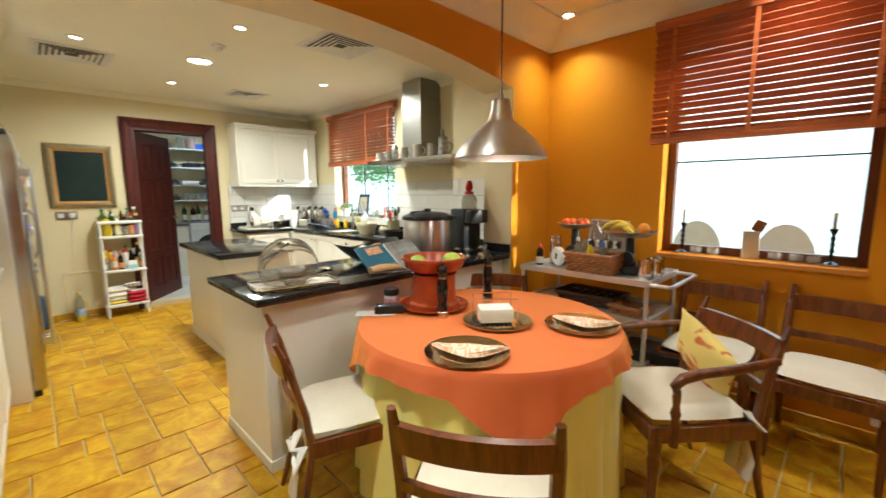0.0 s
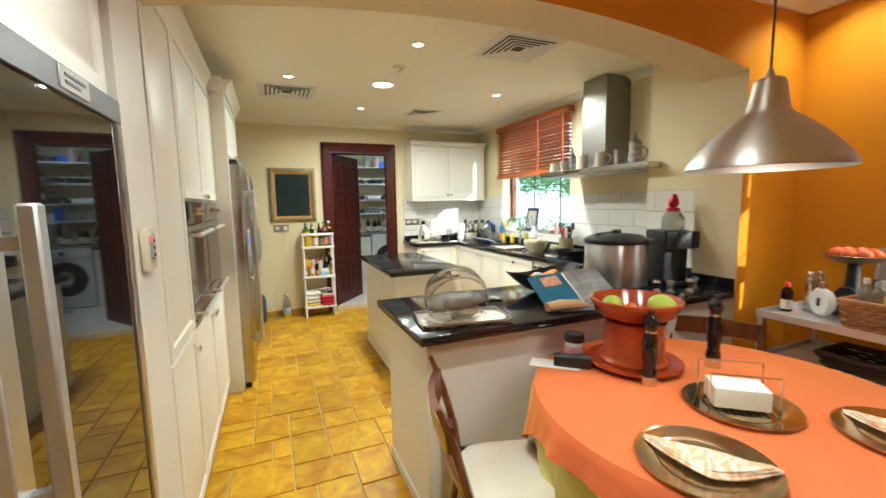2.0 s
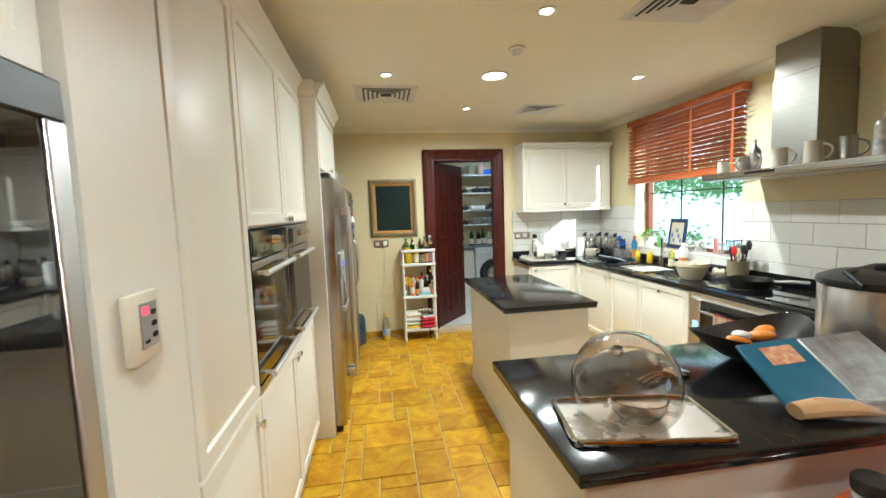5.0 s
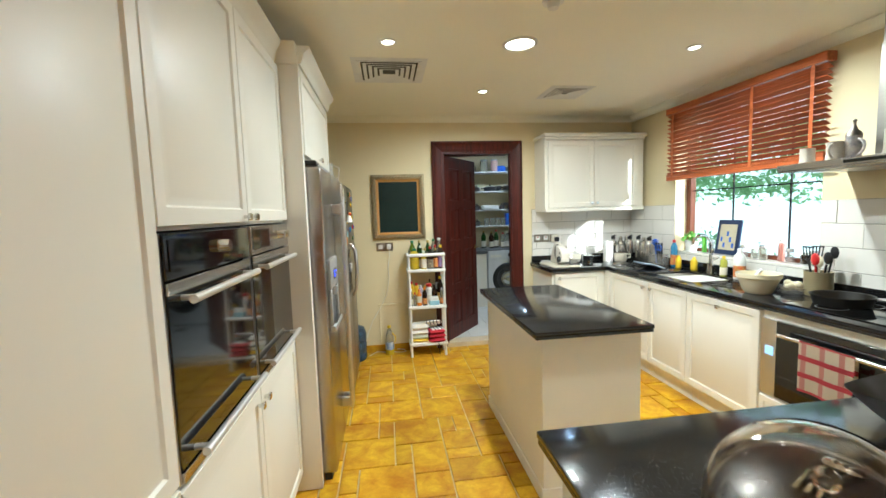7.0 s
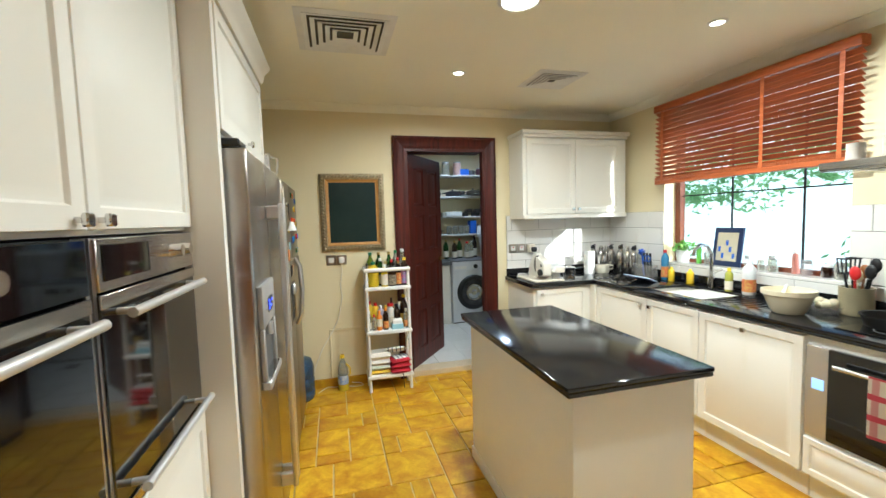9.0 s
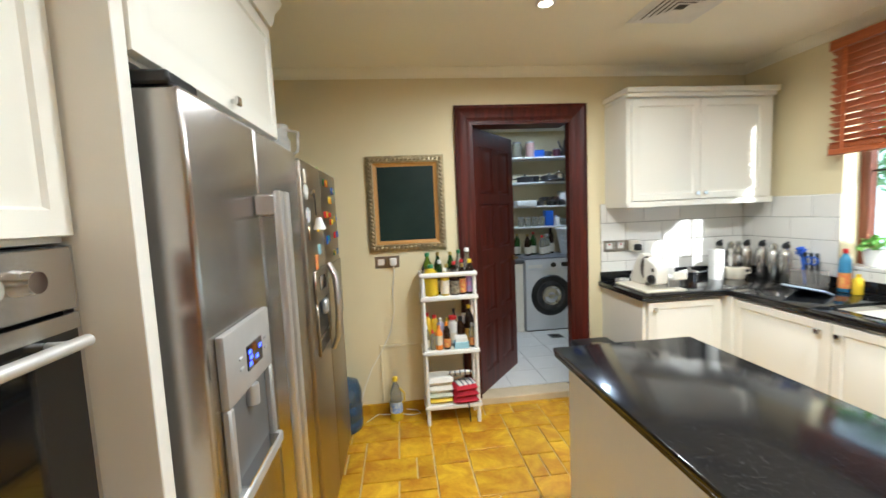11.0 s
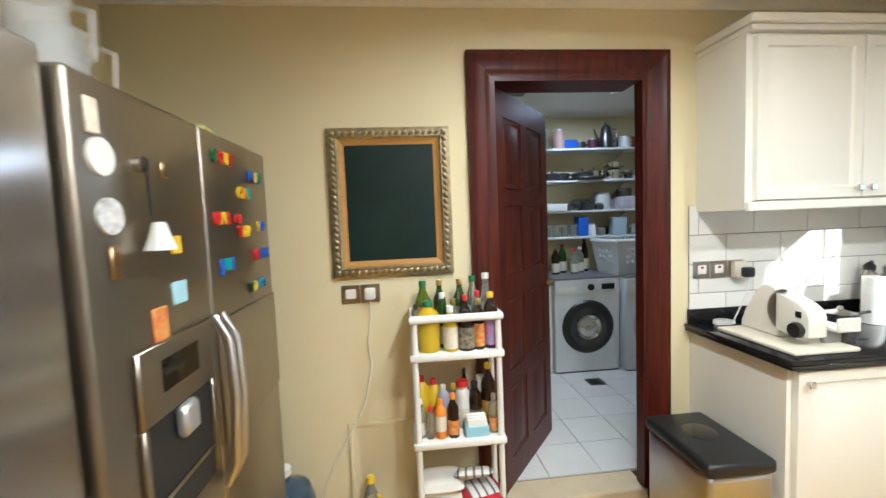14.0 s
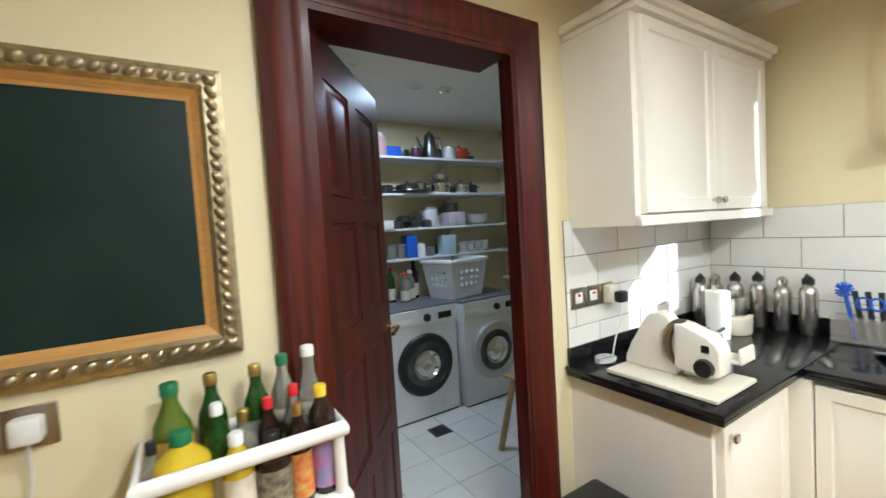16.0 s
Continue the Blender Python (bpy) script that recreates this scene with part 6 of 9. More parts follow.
e = thing("power_cable", "loose white cable lying along the floor", "cable", pose(0.4, NY - 0.06, 0))
part("wire", tube(B(), [(0.17, NY - 0.12, 0.005), (0.25, NY - 0.05, 0.02), (0.32, NY - 0.05, 0.012), (0.42, NY - 0.045, 0.006), (0.50, NY - 0.08, 0.005), (0.56, NY - 0.06, 0.005), (0.54, NY - 0.04, 0.02), (0.46, NY - 0.03, 0.03)], 0.003, 8), WHITEP, e, world=True)
e = thing("pipe_conduit", "painted cream conduit box on the wall", "conduit", pose(0.45, NY, 0))
bm = B()
box(bm, 0.285, 0.61, NY - 0.012, NY - 0.001, 0.505, 0.525, 0.002)
box(bm, 0.285, 0.30, NY - 0.012, NY - 0.001, 0.082, 0.505, 0.002)
part("trunking", bm, CREAM, e, world=True)
e = thing("wall_socket", "tiled switch plates with black plug above slicer", "socket", pose(2.03, NY - 0.006, 1.125), "sockets")
for k in range(3):
    part("plate", box(B(), k * 0.092, k * 0.092 + 0.086, -0.010, 0, 0, 0.086, 0.002), NICKEL, e)
    part("insert", box(B(), k * 0.092 + 0.02, k * 0.092 + 0.066, -0.0125, -0.009, 0.022, 0.066, 0.002), WHITEP, e)
for k in range(2):
    part("rocker", box(B(), k * 0.092 + 0.036, k * 0.092 + 0.05, -0.0145, -0.012, 0.05, 0.06), RED, e)
part("adapter", box(B(), 0.195, 0.265, -0.05, -0.010, 0.0, 0.08, 0.006), CREAMP, e)
part("plug", box(B(), 0.215, 0.265, -0.09, -0.05, 0.005, 0.055, 0.01, 2), BLACKP, e)
e = thing("power_cable", "coiled white appliance cable behind the slicer", "cable", pose(2.1, NY - 0.1, 0.9))
pts = [(2.27, NY - 0.08, 1.13), (2.27, NY - 0.07, 1.05), (2.24, NY - 0.06, 0.97)]
for k in range(26):
    a = k * 0.7
    pts.append((2.14 + (0.045 + 0.004 * (k % 3)) * math.cos(a), NY - 0.08 + 0.035 * math.sin(a), 0.905 + 0.0008 * k))
part("wire", tube(B(), pts, 0.003, 6), WHITEP, e, world=True)

# plastic shelf rack with bottles
e = thing("shelf_rack", "white plastic four-tier shelf rack by the door", "shelf rack", pose(0.79, 5.79, 0))
RXW, RYD = 0.20, 0.105
RZ = (0.115, 0.505, 0.885)
for z in RZ:
    bm = B()
    box(bm, -RXW, RXW, -RYD, RYD, z, z + 0.03, 0.008, 2)
    part("shelf", bm, WHITEP, e)
for sx in (-1, 1):
    for sy in (-1, 1):
        zs = [0.0, 0.115, 0.505, 0.885]
        for z0, z1 in zip(zs, zs[1:] + [1.06]):
            lo = z0 + (0.03 if z0 else 0)
            part("leg", cyl(B(), (sx * (RXW - 0.022), sy * (RYD - 0.022), lo), 0.014, z1 - lo, 0.0125, 12), WHITEP, e)
bm = B()
tube(bm, [(-RXW + 0.01, -RYD + 0.012, 1.062), (RXW - 0.01, -RYD + 0.012, 1.062), (RXW - 0.01, RYD - 0.012, 1.062), (-RXW + 0.01, RYD - 0.012, 1.062)], 0.017, 10, closed=True)
part("top_rail", bm, WHITEP, e)
TOP = 0.9155
TX0, TY0 = 0.79, 5.79


def rb(dx, dy, r, h, g, c, l=None, **kw):
    bottle(TX0 + dx, TY0 + dy, kw.pop("z", TOP), r * 1.1, h, g, c, l, label=kw.pop("label", "oil or sauce bottle on the white rack"), group="rack bottles", **kw)


rb(-0.13, 0.045, 0.034, 0.29, OILG, GRN, LABY, label="green olive oil bottle with dark cap on rack", lab=(0.55, 0.4))
rb(-0.055, 0.055, 0.027, 0.29, DGREEN, GOLD, LABW, label="green bottle with gold cap on the rack")
rb(0.035, 0.05, 0.028, 0.29, DGREEN, GOLD, LABK, label="dark vinegar bottle with gold cap on rack", lab=(0.4, 0.5))
rb(0.095, 0.055, 0.028, 0.30, PALEB, GRN, LABY, label="pale oil bottle with green cap on the rack")
rb(0.155, 0.05, 0.032, 0.31, PALEB, WHITEP, LABM, neck=0.5, label="clear spirit bottle with white cap on rack")
rb(-0.165, -0.01, 0.020, 0.20, PALEB, BLACKP, LABW, label="small clear bottle with black cap on rack")
rb(-0.115, -0.035, 0.045, 0.215, OIL, GRN, None, neck=0.3, nr=0.35, label="plastic bottle of yellow cooking oil")
rb(-0.05, 0.0, 0.024, 0.24, DGREEN, WHITEP, LABW, label="green bottle with white cap on the rack")
rb(0.0, 0.005, 0.026, 0.21, PALEB, GOLD, None, label="clear flask with gold cap on the rack")
rb(-0.022, -0.055, 0.028, 0.19, OIL, WHITEP, LABW, lab=(0.1, 0.75), label="oil bottle with large white label")
rb(0.045, -0.055, 0.033, 0.17, AMBER, BLACKP, LABK, lab=(0.1, 0.8), label="square dark bottle with black label")
rb(0.05, 0.0, 0.022, 0.225, AMBER, RED, LABW, label="dark sauce bottle with red cap")
rb(0.105, 0.0, 0.022, 0.24, PALEB, RED, LABW, label="clear bottle with red cap")
rb(0.10, -0.055, 0.023, 0.215, AMBER, GOLD, LABR, lab=(0.1, 0.7), label="dark sauce bottle with red label")
rb(0.155, -0.045, 0.028, 0.24, AMBER, YEL, LABM, lab=(0.1, 0.75), neck=0.3, label="sauce bottle with yellow nozzle cap")
MID = 0.536
rb(-0.155, 0.04, 0.03, 0.24, YEL, RED, None, z=MID, neck=0.25, label="yellow mustard bottle with red cap")
rb(-0.10, 0.05, 0.03, 0.22, YEL, RED, LABR, z=MID, neck=0.25, label="yellow sauce bottle with red cap")
rb(-0.06, 0.02, 0.025, 0.2, colour("lilac_plastic", (0.45, 0.45, 0.62)), WHITEP, None, z=MID, neck=0.25, label="lilac squeeze bottle with white cap")
rb(-0.01, 0.05, 0.02, 0.19, PALEB, YEL, LABW, z=MID, label="small bottle with yellow cap")
rb(0.03, 0.03, 0.03, 0.21, WHITEP, RED, LABW, z=MID, neck=0.3, nr=0.75, label="white bottle with large red cap")
rb(0.045, 0.075, 0.018, 0.25, AMBER, BLACKP, LABR, z=MID, label="thin sauce bottle with dark cap")
rb(0.085, 0.03, 0.032, 0.2, AMBER, BLACKP, LABK, z=MID, label="brown bottle with black cap")
rb(0.12, 0.07, 0.02, 0.21, WHITEP, WHITEP, None, z=MID, neck=0.1, nr=0.8, label="white tube standing on the rack")
rb(0.15, 0.035, 0.03, 0.28, AMBER, YEL, LABY, z=MID, label="dark soy sauce bottle with yellow cap")
rb(-0.165, -0.04, 0.018, 0.17, PALEB, WHITEP, LABW, z=MID, label="small spice bottle with white cap")
rb(-0.125, -0.055, 0.016, 0.14, PALEB, RED, None, z=MID, label="small clear spice grinder")
rb(-0.08, -0.055, 0.023, 0.17, ORG, ORG, LABW, z=MID, lab=(0.3, 0.6), label="hot sauce bottle with orange cap")
rb(-0.025, -0.055, 0.023, 0.19, AMBER, ORG, LABR, z=MID, label="dark hot sauce bottle with orange cap")
rb(0.155, -0.045, 0.02, 0.17, PALEB, SILVERP, LABR, z=MID, label="small clear bottle with grey cap")
e = thing("sachet_box", "pale blue open box of white sachets", "box", pose(TX0 + 0.075, TY0 - 0.05, MID), "rack boxes")
part("tray", box(B(), -0.05, 0.05, -0.035, 0.035, 0, 0.045, 0.003), mat("pale_blue_card", (0.35, 0.6, 0.7), 0.7), e)
for k in range(5):
    part("sachet", box(B(), -0.042, 0.042, -0.028 + 0.0115 * k, -0.019 + 0.0115 * k, 0.02, 0.075 + 0.006 * (k % 3), 0.003), WHITEP, e)
TOWW = mat("white_terry", (0.78, 0.75, 0.68), 0.95, bump=0.6, bscale=260, scale=10)
MITT = striped("mitt_stripes", ((0.75, 0.72, 0.68), (0.12, 0.13, 0.16)), 28, 0)
MITTR = mat("red_cotton_trim", (0.45, 0.015, 0.03), 0.85, scale=20, bump=0.3, bscale=300)
for k, (hh, mtl, lb) in enumerate(((0.035, YEL, "folded yellow cloth on the bottom shelf"), (0.04, mat("sage_cloth", (0.6, 0.62, 0.48), 0.95, scale=20, bump=0.4, bscale=300), "folded pale green cloth on bottom shelf"), (0.05, TOWW, "folded white towel on the bottom shelf"), (0.06, TOWW, "folded white towel on the bottom shelf"))):
    bm = B()
    cushion_mesh(bm, 0.16, 0.20, hh, (0, 0, 0), 0.004)
    tagged(part("folded_towel", bm, mtl, m=pose(TX0 - 0.085, TY0 - 0.005, 0.1455 + (0, 0.036, 0.077, 0.128)[k])), lb, "towel", "folded towels")
for k, (dz, rx) in enumerate(((0.0, 0), (0.045, 0), (0.09, 0))):
    e = thing("oven_mitt", "red-edged striped pot holder on the bottom shelf", "pot holder", pose(TX0 + 0.09, TY0 - 0.035, 0.146 + dz, 0, 0, 6 * k), "pot holders")
    bm = B()
    cushion_mesh(bm, 0.17, 0.19, 0.04, (0, 0, 0), 0.004)
    part("trim", bm, MITTR, e)
    bm = B()
    cushion_mesh(bm, 0.145, 0.165, 0.036, (0, -0.001, 0.008), 0.004)
    part("pad", bm, MITT if k == 2 else MITTR, e)
tagged(part("pot_holder", cushion_mesh(B(), 0.15, 0.18, 0.03, (0, 0, 0), 0.004), MITT, m=pose(TX0 + 0.06, TY0 - 0.02, 0.32, -25, -4, -8)), "striped pot holder leaning on the pile", "pot holder", "pot holders")
tagged(part("strap", tube(B(), [(TX0 + 0.10, TY0 - 0.10, 0.16), (TX0 + 0.105, TY0 - 0.112, 0.13), (TX0 + 0.11, TY0 - 0.114, 0.02)], 0.012, 8, flat=0.3), BLACKP), "black strap hanging from the bottom shelf", "strap")

# on the floor
WATER = mat("blue_water_bottle", (0.10, 0.17, 0.26), 0.1, col2=(0.06, 0.11, 0.19), scale=5, trans=0.5)
e = thing("water_bottle", "large blue refill water bottle by the fridge", "water bottle", pose(0.02, 5.79, 0))
part("body", lathe(B(), [(0, 0), (0.12, 0), (0.13, 0.02), (0.13, 0.06), (0.122, 0.075), (0.13, 0.09), (0.13, 0.17), (0.122, 0.185), (0.13, 0.20), (0.13, 0.27), (0.11, 0.33), (0.05, 0.36), (0.03, 0.37), (0.03, 0.40), (0, 0.40)], 30), WATER, e)
part("cap", lathe(B(), [(0, 0.40), (0.034, 0.40), (0.034, 0.43), (0, 0.43)], 18), WHITEP, e)
e = thing("detergent_bottle", "clear bottle with yellow cap and blue label", "bottle", pose(0.385, 5.85, 0))
part("body", lathe(B(), [(0, 0), (0.04, 0), (0.045, 0.01), (0.045, 0.08), (0.04, 0.12), (0.045, 0.15), (0.04, 0.2), (0.022, 0.26), (0.015, 0.275), (0.015, 0.29), (0, 0.29)], 20), PALEB, e)
part("liquid", lathe(B(), [(0, 0.004), (0.0455, 0.004), (0.046, 0.012), (0.046, 0.06), (0, 0.06)], 20), OIL, e)
part("label", lathe(B(), [(0.0455, 0.062), (0.0465, 0.062), (0.0465, 0.14), (0.0455, 0.14)], 20), mat("blue_pink_label", (0.06, 0.2, 0.6), 0.5, col2=(0.75, 0.75, 0.6), scale=40), e)
part("cap", lathe(B(), [(0, 0.29), (0.02, 0.29), (0.018, 0.315), (0, 0.318)], 14), YEL, e)
bm = B()
tube(bm, [(0.03, -0.02, 0.24), (0.062, -0.02, 0.20), (0.062, -0.02, 0.15), (0.045, -0.02, 0.13)], 0.007, 8)
part("handle", bm, YEL, e)
e = thing("pedal_bin", "brushed steel pedal bin with black lid", "bin", pose(1.84, 5.62, 0))
part("body", box(B(), -0.135, 0.135, -0.20, 0.20, 0.02, 0.44, 0.02, 3), STEEL, e)
part("base", box(B(), -0.14, 0.14, -0.205, 0.205, 0.0, 0.03, 0.01), BLACKP, e)
bm = B()
box(bm, -0.145, 0.145, -0.21, 0.21, 0.44, 0.50, 0.02, 3)
part("lid", bm, BLACKP, e, "shiny black bin lid")
part("lid_dimple", lathe(B(), [(0, 0.502), (0.06, 0.503), (0.07, 0.501), (0.0, 0.5)], 20, (0, 0.03, 0)), BLACKG, e)
part("pedal", tube(B(), [(-0.03, -0.2, 0.03), (-0.03, -0.24, 0.035), (0.03, -0.24, 0.035), (0.03, -0.2, 0.03)], 0.008, 8), YEL, e, "yellow-marked pedal")

# worktop by the door: bread slicer
e = thing("food_slicer", "cream electric food slicer on a white board", "slicer", pose(2.18, 5.60, 0.901, 0, 0, 0))
part("board", box(B(), -0.14, 0.14, -0.19, 0.2, 0, 0.016, 0.004), CREAMP, e)
def slicer_shell(profile, x0, x1, bev):
    bm = B()
    extrude_profile(bm, profile, x0, x1)
    bmesh.ops.bevel(bm, geom=bm.edges[:], offset=bev, segments=3, affect="EDGES", profile=0.5)
    return bm


SLW = mat("ivory_slicer_plastic", (0.80, 0.77, 0.69), 0.32, col2=(0.77, 0.74, 0.66), scale=12)
part("housing", slicer_shell([(-0.005, 0.016), (0.195, 0.016), (0.192, 0.05), (0.168, 0.10), (0.110, 0.205), (0.085, 0.228), (0.055, 0.236), (0.025, 0.226), (-0.005, 0.19)], -0.022, 0.04, 0.007), SLW, e)
part("motor_housing", slicer_shell([(-0.012, 0.055), (-0.012, 0.214), (-0.05, 0.208), (-0.12, 0.182), (-0.150, 0.160), (-0.160, 0.135), (-0.160, 0.055), (-0.12, 0.042)], -0.05, 0.03, 0.008), SLW, e)
part("blade", lathe(B(), [(0, -0.003), (0.088, -0.002), (0.09, 0), (0.088, 0.002), (0, 0.003)], 36, m=pose(0.048, 0.0, 0.115, 0, 90, 0)), CHROME, e, "round steel slicing blade")
part("blade_guard", tube(B(), [(-0.036, -0.052 + 0.07 * math.cos(a), 0.135 + 0.088 * math.sin(a)) for a in (radians(q) for q in range(90, -71, -16))], [0.004, 0.009, 0.013, 0.015, 0.016, 0.016, 0.016, 0.014, 0.011, 0.008, 0.004], 8, flat=1.0), PEWT, e, "dark curved blade guard")
part("knob", lathe(B(), [(0, 0), (0.030, 0), (0.032, 0.008), (0.028, 0.022), (0, 0.024)], 22, m=pose(-0.05, -0.115, 0.078, 0, -90, 0)), BLACKP, e, "black thickness dial")
part("badge", box(B(), -0.0525, -0.049, -0.128, -0.104, 0.128, 0.152), BLACKP, e)
part("food_tray", box(B(), 0.052, 0.150, -0.17, 0.02, 0.075, 0.087, 0.004), SLW, e)
part("push_plate", box(B(), 0.052, 0.150, -0.182, -0.168, 0.075, 0.13, 0.005), SLW, e)
part("tray_rail", box(B(), 0.06, 0.14, -0.12, -0.10, 0.016, 0.075, 0.004), SILVERP, e)
part("mark", box(B(), -0.0215, -0.0195, -0.12, -0.095, 0.145, 0.17), BLACKP, e)
e = thing("measuring_jug", "small polished steel pot behind the slicer", "pot", pose(2.52, 5.66, 0.901))
part("body", lathe(B(), [(0, 0), (0.055, 0), (0.058, 0.08), (0.062, 0.085), (0.056, 0.085), (0.05, 0.01), (0, 0.008)], 24), CHROME, e)
part("lid", lathe(B(), [(0, 0.115), (0.01, 0.112), (0.012, 0.1), (0.056, 0.086), (0.056, 0.084), (0, 0.084)], 24), CHROME, e)
part("handle", tube(B(), [(0.055, 0, 0.07), (0.10, 0, 0.075), (0.15, 0, 0.08)], 0.007, 8), BLACKP, e)
tagged(part("white_caddy", box(B(), -0.08, 0.08, -0.05, 0.05, 0, 0.11, 0.015, 2), WHITEP, m=facing(2.42, 5.82, 10, 0.901)), "white plastic container beside the tiled wall", "container")
# paper roll and flasks in the corner
e = thing("paper_roll", "white kitchen paper roll standing on worktop", "paper roll", pose(2.80, 5.74, 0.901))
part("roll", lathe(B(), [(0.02, 0), (0.05, 0), (0.05, 0.22), (0.02, 0.22)], 24), WHITEP, e)
part("core", lathe(B(), [(0.0, 0.0), (0.02, 0.0), (0.02, 0.225), (0, 0.225)], 14), CREAMP, e)
e = thing("steel_pot", "steel pot on a cream warmer base", "pot", pose(2.93, 5.72, 0.901))
part("base", lathe(B(), [(0, 0.0), (0.06, 0.0), (0.066, 0.01), (0.066, 0.08), (0.06, 0.085), (0, 0.085)], 24), CREAMP, e)
part("pot", lathe(B(), [(0, 0.085), (0.045, 0.085), (0.05, 0.1), (0.045, 0.17), (0, 0.18)], 24), STEELH, e)
part("handle", tube(B(), [(0.06, -0.02, 0.03), (0.10, -0.03, 0.04), (0.10, -0.03, 0.07), (0.06, -0.02, 0.075)], 0.008, 8), CREAMP, e)
for fx, fy, fh, bl in ((2.94, 5.88, 0.27, 1), (3.02, 5.86, 0.26, 0), (3.08, 5.78, 0.27, 1), (3.13, 5.70, 0.27, 1), (3.13, 5.60, 0.26, 0), (3.12, 5.50, 0.27, 1), (3.10, 5.88, 0.26, 0)):
    e = thing("steel_flask", "slim brushed-steel drinking flask in the corner", "flask", pose(fx, fy, 0.901), "steel flasks")
    part("body", lathe(B(), [(0, 0), (0.034, 0), (0.037, 0.006), (0.037, fh * 0.7), (0.03, fh * 0.78), (0.021, fh * 0.82), (0.021, fh * 0.86), (0, fh * 0.86)], 20), STEELH, e)
    part("stopper", lathe(B(), [(0, fh * 0.86), (0.024, fh * 0.86), (0.024, fh * 0.94), (0.01, fh), (0, fh)], 16), BLACKP if bl else CHROME, e)
    if bl:
        part("spout", tube(B(), [(0, 0, fh * 0.96), (0.02, 0.01, fh * 1.0), (0.035, 0.015, fh * 0.99)], 0.008, 8), BLACKP, e)
e = thing("utensil_caddy", "clear caddy with blue brush, scissors and knives", "caddy", facing(3.10, 5.32, 90, 0.901))
bm = B()
for a, b, c, d in ((-0.09, 0.09, -0.045, -0.041), (-0.09, 0.09, 0.041, 0.045), (-0.09, -0.086, -0.041, 0.041), (0.086, 0.09, -0.041, 0.041)):
    box(bm, a, b, c, d, 0, 0.11)
box(bm, -0.09, 0.09, -0.045, 0.045, 0, 0.004)
part("tub", bm, SMOKE, e)
part("brush_handle", tube(B(), [(0.02, 0, 0.01), (0.05, 0, 0.2)], 0.008, 8), BLU, e)
bh = B()
for k in range(60):
    d = Vector((random.uniform(-1, 1), random.uniform(-1, 1), random.uniform(-0.6, 1))).normalized() * 0.035
    tube(bh, [(0.055, 0, 0.22), Vector((0.055, 0, 0.22)) + d], 0.003, 4)
part("brush_head", bh, BLU, e, "blue bristle brush head")
for k in range(3):
    part("knife_handle", tube(B(), [(-0.07 + 0.03 * k, 0.01, 0.02), (-0.06 + 0.04 * k, 0.01, 0.22)], 0.010, 8), BLACKP, e)
for s in (-1, 1):
    part("scissor_loop", tube(B(), [(-0.03 + 0.022 * math.cos(a) + 0.02 * s, 0.02, 0.17 + 0.026 * math.sin(a)) for a in (i * math.pi / 5 for i in range(10))], 0.005, 6, closed=True), BLU, e)
tagged(part("plastic_board", box(B(), -0.14, 0.14, -0.10, 0.10, 0, 0.012, 0.004), mat("pale_blue_board", (0.45, 0.55, 0.68), 0.25, scale=5), m=pose(2.86, 5.10, 0.925, 6, 14, 30)), "translucent blue bowl lid drying by the sink", "lid")
# sink, drainer, tap
e = thing("kitchen_sink", "undermounted steel sink with white board over it", "sink", pose(2.88, 4.61, 0.86))
bm = B()
box(bm, 2.70, 2.71, 4.36, 4.86, 0.70, 0.885)
box(bm, 3.05, 3.06, 4.36, 4.86, 0.70, 0.885)
box(bm, 2.71, 3.05, 4.36, 4.37, 0.70, 0.885)
box(bm, 2.71, 3.05, 4.85, 4.86, 0.70, 0.885)
box(bm, 2.70, 3.06, 4.36, 4.86, 0.69, 0.70)
part("bowl", bm, STEELH, e, world=True)
part("cover_board", box(B(), 2.712, 3.048, 4.38, 4.68, 0.872, 0.892, 0.004), WHITEP, e, "white board lying in the sink", world=True)
for k in range(7):
    gy = 4.32 - 0.05 * k
    tagged(part("drainer_groove", box(B(), 2.74, 3.04, gy - 0.006, gy + 0.006, 0.9002, 0.902, 0.0008), BLACKG), "polished drainer groove cut in the worktop", "drainer", "drainer grooves")
e = thing("kitchen_tap", "tall chrome mixer tap behind the sink", "tap", pose(3.11, 4.66, 0.901))
part("base", lathe(B(), [(0, 0), (0.03, 0), (0.028, 0.02), (0.024, 0.09), (0, 0.10)], 20), CHROME, e)
part("spout", tube(B(), [(0, 0, 0.09), (0, 0, 0.26), (-0.04, 0, 0.32), (-0.10, 0, 0.33), (-0.16, 0, 0.30), (-0.17, 0, 0.25)], 0.013, 12), CHROME, e)
part("lever", tube(B(), [(0, 0, 0.10), (0.0, -0.04, 0.13), (0, -0.09, 0.15)], 0.008, 8), CHROME, e)


def soap(x, y, r, h, body, cap, lab, label, z=0.901):
    return bottle(x, y, z, r, h, body, cap, lab, neck=0.28, nr=0.4, label=label, group="sink bottles")


soap(3.12, 5.12, 0.03, 0.26, mat("blue_clear_soap", (0.1, 0.35, 0.6), 0.15, trans=0.4), RED, LABR, "blue cleaner bottle with red cap")
soap(3.10, 5.03, 0.025, 0.12, YEL, YEL, None, "small yellow bottle by the sink")
soap(3.12, 4.86, 0.028, 0.12, YEL, YEL, None, "small yellow sponge bottle by the sink")
soap(3.09, 4.50, 0.026, 0.17, mat("yellow_green_soap", (0.6, 0.6, 0.1), 0.15, trans=0.4), YEL, LABW, "washing-up liquid bottle by the sink")
soap(3.10, 4.36, 0.04, 0.24, WHITEP, WHITEP, LABR, "white soap pump bottle with red label")
